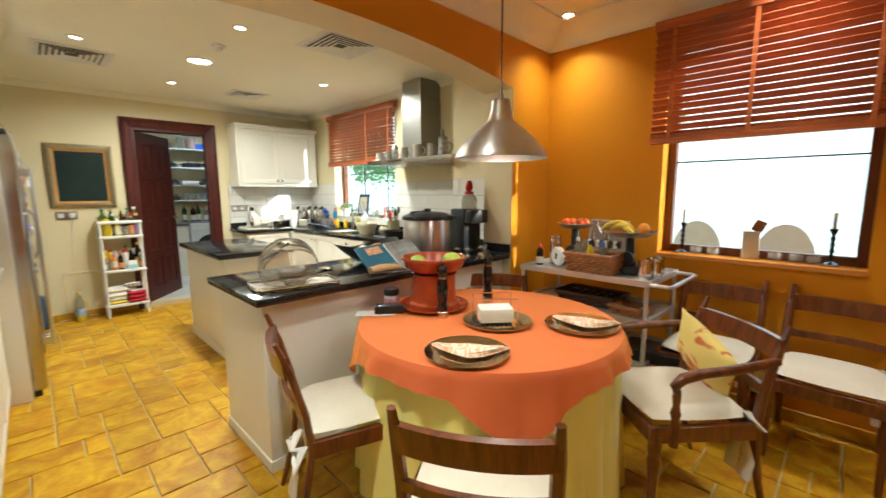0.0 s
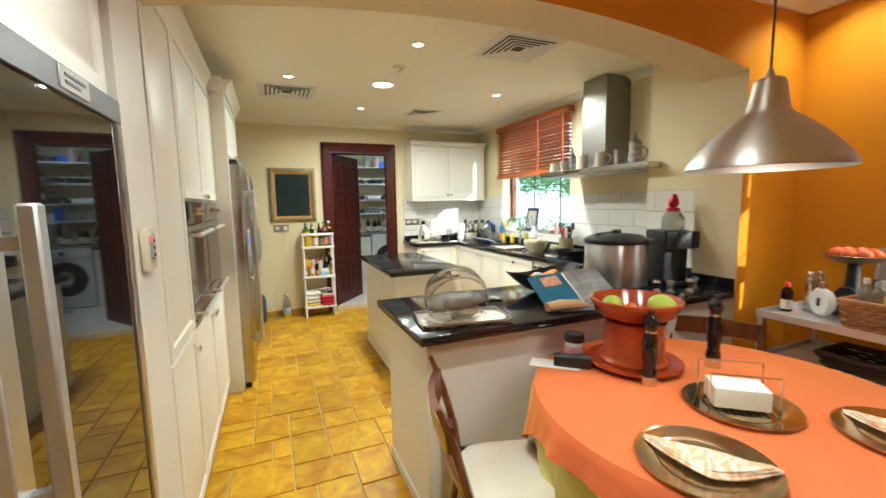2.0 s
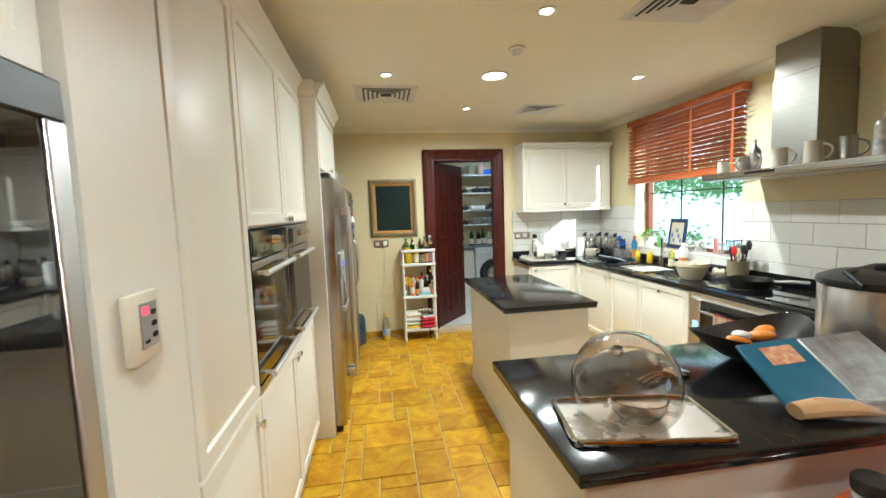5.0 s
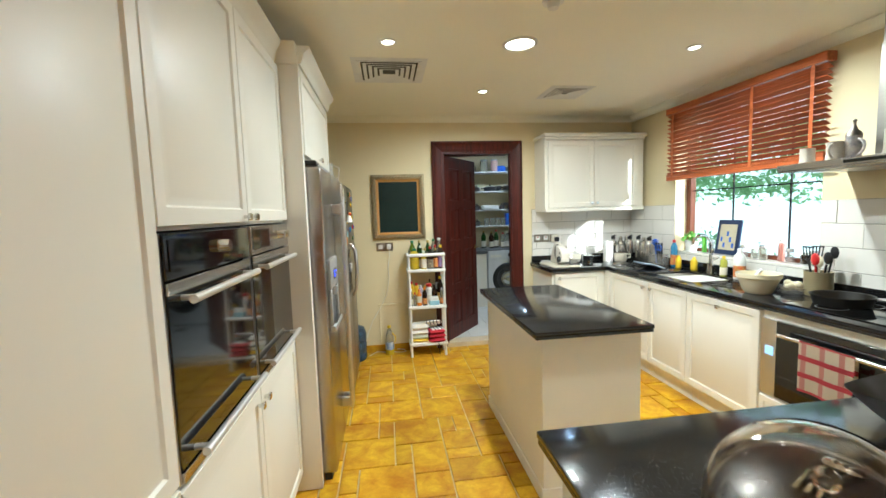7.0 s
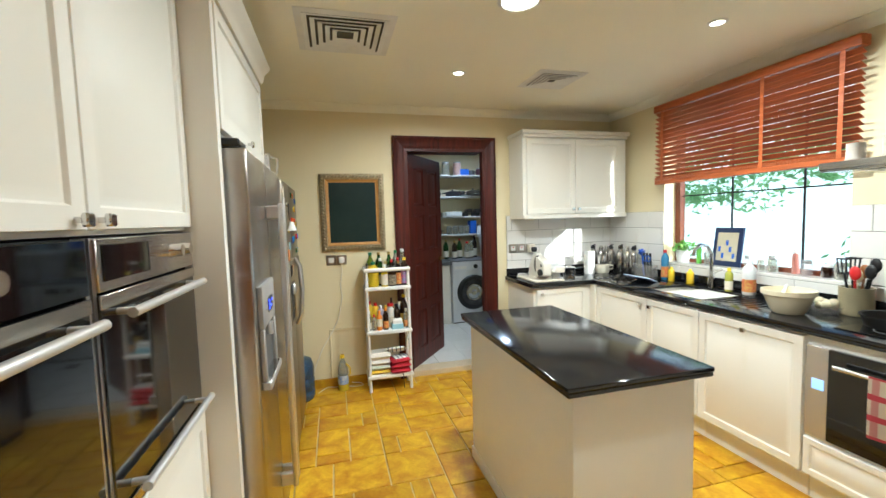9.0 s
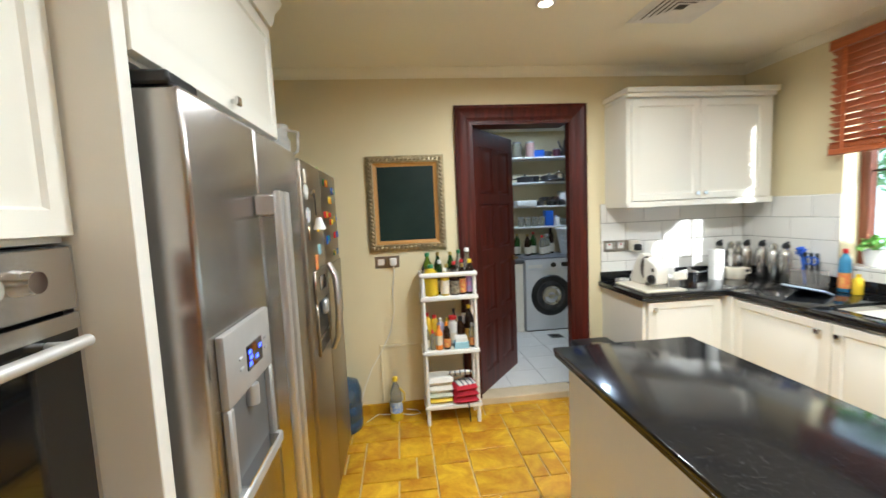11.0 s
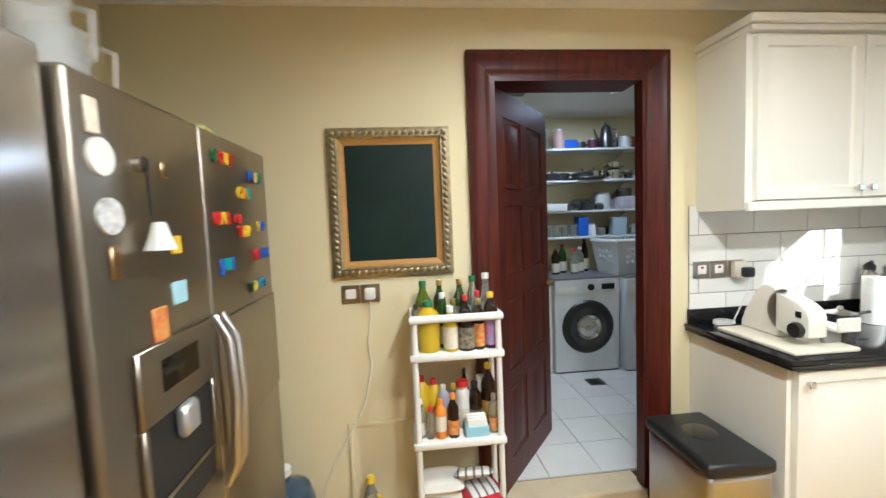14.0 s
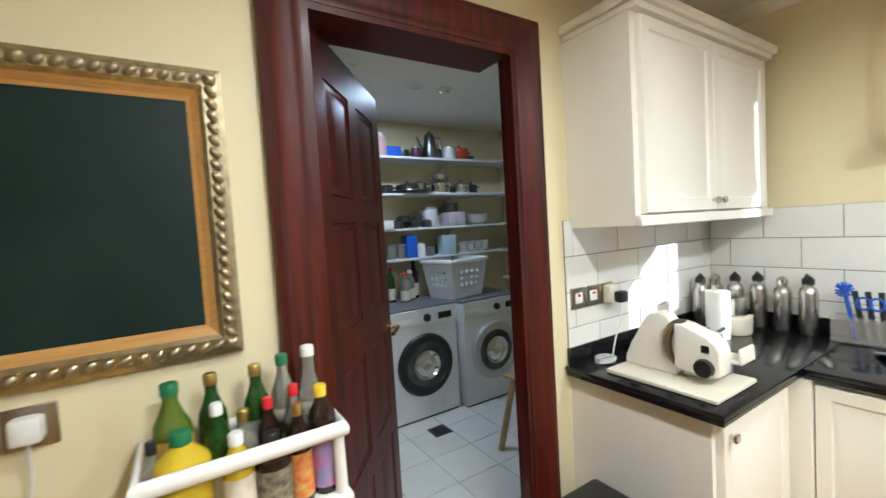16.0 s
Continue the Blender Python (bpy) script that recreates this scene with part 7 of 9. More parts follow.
# sill of the kitchen window
SK = KW[2] + 0.022
e = thing("flower_pot", "small white pot with a fresh green herb", "plant pot", pose(3.27, 5.08, SK))
part("pot", lathe(B(), [(0, 0), (0.045, 0), (0.06, 0.10), (0.055, 0.10), (0.05, 0.09), (0, 0.085)], 22), WHITEP, e)
bm = B()
for k in range(90):
    a, rr = random.uniform(0, 6.28), random.uniform(0.0, 0.10)
    c = Vector((rr * math.cos(a), rr * math.sin(a), 0.10 + random.uniform(0, 0.09) * (1 - rr * 4)))
    mm = Matrix.Translation(c) @ Euler((random.uniform(-0.9, 0.9), random.uniform(-0.9, 0.9), random.uniform(0, 6))).to_matrix().to_4x4()
    vs = [bm.verts.new(mm @ Vector(p)) for p in ((-0.006, -0.02, 0), (0.012, -0.006, 0.003), (0.010, 0.012, 0.002), (0, 0.022, 0), (-0.012, 0.008, 0.003))]
    bm.faces.new(vs)
part("leaves", bm, mat("herb_leaf", (0.16, 0.42, 0.06), 0.5, col2=(0.25, 0.5, 0.1), scale=20, rand=0.2), e, "bright green herb leaves")
e = thing("photo_frame", "dark blue frame with a yellow and blue picture", "picture frame", pose(3.29, 4.70, SK, 0, 8, 0))
part("frame", box(B(), -0.008, 0.008, -0.12, 0.12, 0, 0.30, 0.003), mat("navy_frame", (0.02, 0.035, 0.09), 0.35), e)
part("mount", box(B(), -0.0105, -0.0075, -0.085, 0.085, 0.04, 0.26), mat("faded_print", (0.55, 0.50, 0.36), 0.5, scale=20), e)
for q in range(5):
    part("motif", box(B(), -0.012, -0.010, -0.07 + 0.03 * q, -0.05 + 0.03 * q, 0.06 + 0.05 * (q % 3), 0.10 + 0.05 * (q % 3)), BLU, e)
for q, (sy, sr, sh, gm, lb) in enumerate(((4.92, 0.02, 0.17, mat("lime_bottle", (0.25, 0.7, 0.1), 0.2, trans=0.4), "lime green bottle on the window sill"), (4.86, 0.025, 0.12, PALEB, "clear glass bottle on the window sill"), (4.5, 0.03, 0.10, CLEAR, "clear glass jar on the window sill"), (4.42, 0.028, 0.09, PALEB, "clear glass jar on the window sill"), (4.33, 0.03, 0.11, PALEB, "clear glass jar on the window sill"), (4.2, 0.022, 0.16, mat("pink_bottle", (0.6, 0.25, 0.2), 0.3, trans=0.3), "pale pink bottle on the window sill"), (4.12, 0.03, 0.1, CLEAR, "clear glass jar on the window sill"), (4.02, 0.032, 0.08, AMBER, "dark glass jar on the window sill"), (3.94, 0.03, 0.10, PALEB, "clear glass jar on the window sill"))):
    bottle(3.27 + 0.02 * (q % 2), sy, SK, sr, sh, gm, WHITEP if q % 2 else SILVERP, None, neck=0.25, nr=0.75, label=lb, group="sill jars")
bm = box(B(), EX - 0.004, EX + 0.119, KW[0] + 0.001, KW[1] - 0.001, KW[2] - 0.002, KW[2] + 0.02, 0.003)
setting("window_sill", bm, WTILE, "white tiled kitchen window sill", "window sill")
setting("window_sill_dining", box(B(), EX - 0.03, EX + 0.119, DW[0] + 0.001, DW[1] - 0.001, DW[2] - 0.03, DW[2], 0.004), mat("terracotta_sill", (0.62, 0.24, 0.04), 0.5, scale=8), "orange painted dining window sill", "window sill")
# hob and things round it
e = thing("hob", "flat black glass hob set in the worktop", "hob", pose(2.88, 3.22, 0.90))
part("glass", box(B(), -0.22, 0.22, -0.38, 0.38, 0.0005, 0.008, 0.002), BLACKG, e)
for hx, hy, hr in ((-0.09, -0.22, 0.09), (0.10, -0.22, 0.07), (-0.09, 0.22, 0.07), (0.1, 0.22, 0.09)):
    part("cooking_ring", lathe(B(), [(hr - 0.004, 0.0082), (hr, 0.0082), (hr, 0.0086), (hr - 0.004, 0.0086)], 32, (hx, hy, 0)), SILVERP, e)
e = thing("frying_pan", "black grill pan on the hob", "pan", facing(2.90, 3.48, -60, 0.9085))
part("pan", lathe(B(), [(0, 0), (0.12, 0), (0.135, 0.05), (0.14, 0.05), (0.14, 0.055), (0.13, 0.052), (0.115, 0.008), (0, 0.008)], 30), IRON, e)
part("handle", tube(B(), [(0.135, 0, 0.045), (0.22, 0, 0.055), (0.32, 0, 0.058)], [0.009, 0.011, 0.012], 8), SILVERP, e)
CERAM = mat("cream_ceramic", (0.76, 0.68, 0.48), 0.3, col2=(0.72, 0.64, 0.44), scale=6, coat=0.3)
e = thing("mixing_bowl", "cream ceramic mixing bowl on the worktop", "bowl", pose(2.80, 3.90, 0.901))
part("bowl", lathe(B(), [(0, 0), (0.07, 0), (0.085, 0.02), (0.115, 0.10), (0.125, 0.105), (0.125, 0.13), (0.117, 0.13), (0.10, 0.06), (0.06, 0.015), (0, 0.012)], 32), CERAM, e)
tagged(part("dish_brush", tube(B(), [(0, 0, 0), (0.06, 0.02, 0.03), (0.12, 0.05, 0.05)], 0.008, 8), WHITEP, m=pose(2.78, 3.93, 0.985)), "white brush lying in the mixing bowl", "brush")
e = thing("garlic_dish", "clear dish of pale garlic bulbs", "dish", pose(2.99, 3.83, 0.901))
part("dish", lathe(B(), [(0, 0), (0.06, 0), (0.08, 0.04), (0.077, 0.04), (0.056, 0.006), (0, 0.006)], 24), CLEAR, e)
for k in range(7):
    a = k * 0.9
    part("garlic_bulb", ball(B(), (0.035 * math.cos(a), 0.035 * math.sin(a), 0.035 + 0.012 * (k % 3)), 0.024, 10), CERAM, e)
e = thing("utensil_pot", "stoneware crock full of cooking utensils", "utensil pot", pose(3.06, 3.74, 0.901))
part("crock", lathe(B(), [(0, 0), (0.065, 0), (0.072, 0.02), (0.072, 0.14), (0.076, 0.15), (0.066, 0.15), (0.062, 0.02), (0, 0.015)], 24), mat("olive_stoneware", (0.40, 0.34, 0.20), 0.4, scale=14), e)
for k, (dx, dy, hh, mt_, kind) in enumerate(((-0.03, 0.04, 0.30, BLACKP, 1), (-0.05, -0.02, 0.27, RED, 0), (0.0, 0.0, 0.25, CERAM, 2), (0.03, -0.05, 0.31, BLACKP, 2), (0.03, 0.04, 0.30, BLACKP, 1), (-0.02, -0.06, 0.28, BLACKP, 2), (0.05, 0.0, 0.27, WICK, 0))):
    bm = B()
    tube(bm, [(dx * 0.4, dy * 0.4, 0.03), (dx, dy, hh - 0.08)], 0.006, 8)
    if kind == 1:
        for q in range(4):
            tube(bm, [(dx, dy - 0.025 + 0.0167 * q, hh - 0.08), (dx * 1.25, (dy - 0.03 + 0.02 * q) * 1.05, hh)], 0.004, 6)
        tube(bm, [(dx * 1.25, dy - 0.035, hh), (dx * 1.25, dy + 0.035, hh)], 0.005, 6)
        tube(bm, [(dx, dy - 0.03, hh - 0.08), (dx, dy + 0.03, hh - 0.08)], 0.005, 6)
    else:
        ball(bm, (dx * 1.15, dy * 1.15, hh - 0.04), 0.03, 10, (0.35, 0.9, 1.3))
    part("utensil", bm, mt_, e)
# towel over the oven handle
bm = B()
n, mrow = 16, 14
TOWL = striped("red_check_towel", ((0.72, 0.62, 0.48), (0.55, 0.06, 0.08)), 11, 2, 1)
tv = []
for i in range(n + 1):
    u = i / n
    rowv = []
    for j in range(mrow + 1):
        v = j / mrow
        s = -0.26 + 0.40 * v
        wob = 0.006 * math.sin(u * 11 + 2 * v) * abs(s) * 4
        if s < 0:
            x, z = -0.013 + wob, s
        else:
            x, z = 0.013 + wob, -s
        rowv.append(bm.verts.new((x, (u - 0.5) * 0.25 * (1 + 0.04 * math.sin(3 * v)), z + 0.012 * (1 if abs(s) < 0.02 else 0))))
    tv.append(rowv)
for i in range(n):
    for j in range(mrow):
        bm.faces.new((tv[i][j], tv[i + 1][j], tv[i + 1][j + 1], tv[i][j + 1]))
bmesh.ops.solidify(bm, geom=bm.faces[:], thickness=0.003)
tagged(part("tea_towel", bm, TOWL, m=pose(RX - 0.07, 3.26, 0.749)), "red and cream checked tea towel over oven handle", "tea towel")

# peninsula things
PT = 0.9005
e = thing("serving_tray", "silver tray with a smoked cake dome tipped on it", "tray", facing(1.045, 2.015, -10, PT))
bm = B()
box(bm, -0.205, 0.205, -0.12, 0.12, 0, 0.006, 0.002)
part("base", bm, mat("tray_silver", (0.66, 0.62, 0.55), 0.28, 0.7, scale=9, rvar=0.1), e)
bm = B()
tube(bm, [(sx * 0.18 + 0.025 * math.cos(a), sy * 0.095 + 0.025 * math.sin(a), 0.012) for sx, sy, a0 in ((1, 1, 0), (-1, 1, 90), (-1, -1, 180), (1, -1, 270)) for a in (radians(a0 + q) for q in (0, 30, 60, 90))], 0.008, 8, closed=True)
part("rim", bm, CHROME, e)
SMOKEG = mat("smoky_clear_glass", (0.86, 0.82, 0.77), 0.03, col2=(0.85, 0.81, 0.76), scale=4, trans=1.0, rvar=0.01)
DOMEX, DOMEY = 1.03, 2.05
tilt = Vector((-0.42, -0.40, 0.78)).to_track_quat("Z", "Y").to_matrix().to_4x4()
e = thing("cake_dome", "smoked clear cake dome tipped over on the tray", "cake dome", Matrix.Translation((DOMEX, DOMEY, PT + 0.113)) @ tilt)
dome = [(0.0006, 0.112), (0.05, 0.107), (0.095, 0.089), (0.128, 0.057), (0.146, 0.014), (0.149, -0.02), (0.145, -0.044)]
part("dome", lathe(B(), dome + [(max(0.0003, r - 0.004), z - 0.0035) for r, z in dome[::-1]], 48), SMOKEG, e)
part("knob", lathe(B(), [(0, 0.1125), (0.008, 0.1125), (0.008, 0.120), (0.016, 0.125), (0.016, 0.135), (0, 0.138)], 18), SMOKEG, e)
part("rim", lathe(B(), [(0.140, -0.053), (0.151, -0.052), (0.151, -0.045), (0.140, -0.046)], 48), SMOKE, e, "thick rim")
dish = part("glass_dish", lathe(B(), [(0, 0), (0.05, 0), (0.075, 0.03), (0.082, 0.062), (0.079, 0.063), (0.072, 0.032), (0.048, 0.005), (0, 0.005)], 36), SMOKEG, m=pose(1.055, 2.03, PT + 0.0065))
tagged(dish, "clear glass dish under the cake dome", "dish")
e = thing("fruit_bowl", "boat-shaped dark metal bowl with packets and fruit", "bowl", facing(1.74, 2.34, 10, PT))
bm = B()
rng = []
for k in range(7):
    f = k / 6
    rng.append([bm.verts.new(((0.05 + 0.17 * f) * math.cos(a) * (1 + 0.25 * f * abs(math.cos(a))), (0.05 + 0.10 * f) * math.sin(a), 0.005 + 0.09 * f ** 1.6 + 0.05 * f * f * math.cos(a) ** 2)) for a in (2 * math.pi * i / 36 for i in range(36))])
for a, b in zip(rng, rng[1:]):
    for i in range(36):
        bm.faces.new((a[i], a[(i + 1) % 36], b[(i + 1) % 36], b[i]))
bm.faces.new(rng[0][::-1])
bmesh.ops.solidify(bm, geom=bm.faces[:], thickness=0.004)
part("bowl", bm, mat("dark_pewter_bowl", (0.10, 0.095, 0.09), 0.3, 0.8), e)
for k in range(6):
    fruit("snack_packet", "colourful snack packet in the metal bowl", 1.67 + 0.03 * k, 2.32 + 0.02 * (k % 3), PT + 0.085 + 0.012 * (k % 2), 0.035, (ORG, WHITEP, LABR, PEPPERO, LABM, ORG)[k], (1.4, 0.9, 0.5), 40 * k, "snacks")
e = thing("cookbook", "open cookbook with blue cover on a clear stand", "book", facing(1.69, 1.935, -20, PT + 0.026) @ pose(0, 0, 0, -60, 0, 0) @ pose(0, 0, 0, 0, -12, 0))
BOOKC = mat("blue_book_cover", (0.02, 0.11, 0.20), 0.3, col2=(0.035, 0.16, 0.25), scale=9, coat=0.3)
PHOTO = mat("food_photo_page", (0.40, 0.44, 0.46), 0.3, col2=(0.16, 0.13, 0.12), scale=12, coat=0.3)
part("cover", box(B(), -0.20, -0.005, 0, 0.012, 0.0, 0.245, 0.002), BOOKC, e)
part("picture", box(B(), -0.14, -0.04, -0.0015, 0.001, 0.15, 0.22), mat("cover_food_photo", (0.55, 0.12, 0.05), 0.4, col2=(0.75, 0.55, 0.35), scale=40), e)
part("page_block", box(B(), 0.0, 0.20, 0.0, 0.018, 0.0, 0.24, 0.003), WHITEP, e)
part("page", box(B(), 0.003, 0.198, -0.002, 0.0, 0.003, 0.237), PHOTO, e)
e = thing("book_stand", "clear acrylic cookbook stand", "book stand", facing(1.70, 1.935, -20, PT))
part("ledge", box(B(), -0.17, 0.17, -0.07, 0.0, 0, 0.005), CLEAR, e)
part("front_lip", box(B(), -0.17, 0.17, -0.074, -0.070, 0, 0.06), CLEAR, e)
BAG = mat("kraft_paper", (0.52, 0.32, 0.15), 0.8, col2=(0.44, 0.26, 0.12), scale=16, bump=0.3, bscale=120)
bm = B()
tube(bm, [(-0.14, 0, 0.025), (-0.06, 0.004, 0.032), (0.02, 0, 0.03), (0.12, -0.004, 0.012)], [0.03, 0.036, 0.03, 0.008], 10, flat=0.7)
tagged(part("paper_wrap", bm, BAG, m=facing(1.60, 1.905, -10, PT)), "crumpled brown kraft paper wrap on worktop", "paper bag")
e = thing("reading_glasses", "folded black reading glasses on the worktop", "glasses", facing(1.72, 1.885, -10, PT + 0.004))
for s in (-1, 1):
    part("lens_rim", tube(B(), [(0.033 * s + 0.026 * math.cos(a), 0.0 + 0.006, 0.02 + 0.018 * math.sin(a)) for a in (i * math.pi / 6 for i in range(12))], 0.003, 6, closed=True), BLACKP, e)
    part("temple", tube(B(), [(0.06 * s, 0.006, 0.03), (0.0, -0.012, 0.028), (-0.055 * s, -0.014, 0.022)], 0.003, 6), BLACKP, e)
e = thing("cutlery", "silver spoons lying on the worktop", "spoon", facing(1.30, 2.23, 20, PT), "cutlery")
for k in range(3):
    bm = B()
    tube(bm, [(-0.09, 0.02 * k, 0.006), (0.0, 0.02 * k + 0.01, 0.012), (0.07, 0.02 * k, 0.008)], [0.006, 0.004, 0.004], 8)
    ball(bm, (0.10, 0.02 * k, 0.009), 0.022, 10, (1.4, 0.9, 0.25))
    part("spoon", bm, CHROME, e)
# electric urn
e = thing("water_urn", "large steel thermo pot with black lid", "thermo pot", facing(2.235, 2.27, 20, PT))
part("body", lathe(B(), [(0, 0.0), (0.18, 0.0), (0.185, 0.01), (0.185, 0.265), (0.182, 0.27), (0, 0.27)], 40), STEEL, e)
part("lid", lathe(B(), [(0, 0.27), (0.190, 0.27), (0.193, 0.280), (0.188, 0.295), (0.14, 0.318), (0.07, 0.327), (0, 0.327)], 40), BLACKP, e)
part("base_ring", lathe(B(), [(0, -0.0), (0.188, 0.0), (0.188, 0.018), (0.17, 0.02)], 40), BLACKP, e)
part("spout", box(B(), -0.04, 0.04, -0.215, -0.13, 0.268, 0.305, 0.015, 2), BLACKP, e)
part("handle", tube(B(), [(-0.192, 0, 0.285), (-0.15, 0.06, 0.325), (0.15, 0.06, 0.325), (0.192, 0, 0.285)], 0.009, 10), BLACKP, e)
part("lid_knob", box(B(), -0.03, 0.03, -0.02, 0.02, 0.32, 0.35, 0.008, 2), BLACKP, e)
e = thing("coffee_machine", "slim black coffee machine on the worktop", "coffee machine", facing(2.60, 2.17, -8, PT))
part("body", box(B(), -0.09, 0.09, -0.04, 0.13, 0, 0.34, 0.012, 2), BLACKP, e)
part("head", box(B(), -0.085, 0.085, -0.13, -0.04, 0.23, 0.335, 0.012, 2), BLACKP, e)
part("drip_tray", box(B(), -0.08, 0.08, -0.13, -0.04, 0, 0.03, 0.006), BLACKP, e)
part("grate", box(B(), -0.07, 0.07, -0.12, -0.045, 0.03, 0.034), CHROME, e)
e = thing("cookie_jar", "clear plastic jar with a crumpled red top", "jar", facing(2.60, 2.17, 0, PT + 0.341))
part("body", lathe(B(), [(0, 0), (0.06, 0), (0.066, 0.01), (0.066, 0.07), (0.05, 0.10), (0.035, 0.11), (0.035, 0.115), (0, 0.115)], 26), PALEB, e)
part("lid", lathe(B(), [(0, 0.115), (0.038, 0.115), (0.038, 0.135), (0, 0.135)], 20), RED, e)
bm = B()
ball(bm, (0, 0, 0.175), 0.04, 12, (0.9, 0.6, 1.2))
for v in bm.verts:
    v.co += Vector(noise.noise_vector(v.co * 40)) * 0.014
part("wrapper", bm, RED, e, "crumpled red wrapper")
for k, (gx, gy) in enumerate(((2.36, 1.98), (2.48, 1.95), (2.58, 1.99), (2.30, 2.02))):
    tagged(part("glass_stopper", lathe(B(), [(0, 0), (0.025, 0), (0.02, 0.01), (0.008, 0.02), (0.014, 0.04), (0.022, 0.055), (0.014, 0.07), (0, 0.072)], 14), CHROME if k % 2 else CLEAR, m=pose(gx, gy, PT)), "small shiny glass stopper on the worktop", "stopper", "stoppers")

# fridge magnets and things on top of the second fridge
LET = [RED, YEL, GRN, BLU, ORG, colour("teal_plastic", (0.02, 0.35, 0.3))]


def letters(word, y, z, tint, size=0.046):
    """Plastic letters on the fridge door, one mesh a letter."""
    for k, ch in enumerate(word):
        cu = bpy.data.curves.new("letter", "FONT")
        cu.body, cu.size, cu.extrude, cu.align_x, cu.offset = ch, size, 0.004, "CENTER", 0.0018
        tmp = new("letter_text", cu)
        me = bpy.data.meshes.new_from_object(tmp.evaluated_get(bpy.context.evaluated_depsgraph_get()))
        bpy.data.objects.remove(tmp)
        me.materials.clear()
        me.materials.append(LET[tint[k % len(tint)]])
        ob = new("letter_magnet", me)
        ob.matrix_basis = pose(0.090, y + k * size * 0.72, z, 90, 0, 90) @ pose(0, 0, 0, 0, 0, random.uniform(-8, 8))
        tagged(ob, "bright plastic letter magnet on the fridge door", "magnet", "letter magnets")


letters("SOUT", 5.20, 1.655, (2, 0, 1, 0))
letters("MUG", 5.46, 1.625, (3, 1, 5))
letters("CAR", 5.36, 1.565, (1, 4, 5))
letters("UNE", 5.19, 1.485, (0, 1, 0))
letters("TOP", 5.34, 1.445, (0, 1, 1))
letters("ID", 5.50, 1.46, (1, 3))
letters("JUS", 5.20, 1.355, (3, 5, 3))
letters("MILK", 5.47, 1.365, (0, 3, 3, 3))
letters("TOAST", 5.40, 1.265, (2, 1, 3, 5, 3), 0.042)
tagged(part("round_magnet", cyl(B(), (0.0845, 5.33, 1.50), 0.014, 0.012, axis="x", seg=16), RED), "small red round magnet on the fridge", "magnet", "fridge magnets")


def disc_magnet(y, z, r, material, label):
    tagged(part("round_magnet", cyl(B(), (0.0845, y, z), r, 0.006, axis="x", seg=24), material), label, "magnet", "fridge magnets")


STICK = mat("white_sticker_print", (0.8, 0.79, 0.76), 0.5, col2=(0.35, 0.35, 0.36), scale=45)
disc_magnet(4.775, 1.60, 0.032, WHITEP, "round white magnet on the fridge door")
disc_magnet(4.785, 1.50, 0.032, STICK, "round white printed magnet on the fridge")
for y, z, w, h, mt_, lb in ((4.762, 1.665, 0.03, 0.06, LABW, "small white card magnet on the fridge"), (4.98, 1.335, 0.055, 0.05, mat("sky_blue_magnet", (0.4, 0.65, 0.75), 0.4), "pale blue picture magnet on the fridge"), (4.90, 1.28, 0.05, 0.075, LABR, "red and white picture magnet on the fridge"), (4.79, 1.42, 0.03, 0.06, PAN, "brass figure magnet on the fridge"), (4.98, 1.44, 0.04, 0.04, YEL, "yellow figure magnet on the fridge"), (4.96, 1.60, 0.025, 0.035, PAN, "small brass ring magnet on the fridge")):
    tagged(part("picture_magnet", box(B(), 0.0845, 0.091, y - w / 2, y + w / 2, z - h / 2, z + h / 2, 0.003), mt_), lb, "magnet", "fridge magnets")
e = thing("bell_magnet", "white bell hanging from a magnetic hook", "magnet", pose(0.085, 4.875, 1.50), "fridge magnets")
part("hook", cyl(B(), (0, 0, 0.10), 0.016, 0.014, axis="x", seg=16), CHROME, e)
part("cord", tube(B(), [(0.016, 0, 0.10), (0.018, 0, 0.0)], 0.003, 6), BLACKP, e)
part("bell", lathe(B(), [(0, -0.01), (0.012, -0.012), (0.02, -0.04), (0.03, -0.065), (0.026, -0.065), (0, -0.03)], 16, (0.03, 0, 0)), WHITEP, e)
for k in range(2):
    e = thing("glass_jug", "clear glass jug on top of the fridge", "jug", facing(-0.03 - 0.07 * k, 4.83 + 0.14 * k, 30 * k, 1.7205), "glass jugs")
    part("body", lathe(B(), [(0, 0), (0.05, 0), (0.055, 0.02), (0.045, 0.15), (0.05, 0.17), (0.047, 0.17), (0.041, 0.15), (0.05, 0.02), (0, 0.008)], 24), CLEAR, e)
    part("handle", tube(B(), [(0.046, 0, 0.15), (0.09, 0, 0.14), (0.085, 0, 0.06), (0.053, 0, 0.04)], 0.007, 8), CLEAR, e)
tagged(part("snack_box", box(B(), -0.05, 0.05, -0.09, 0.09, 0, 0.035, 0.002), mat("green_yellow_carton", (0.05, 0.42, 0.36), 0.5, col2=(0.75, 0.6, 0.1), scale=14), m=facing(0.0, 5.30, 8, 1.7205)), "flat green and yellow carton on the fridge", "carton")

# ---- utility room ----
SH = mat("white_shelf_board", (0.72, 0.72, 0.70), 0.5, scale=6)
WM = mat("washer_silver", (0.70, 0.72, 0.75), 0.32, 0.15, scale=5)


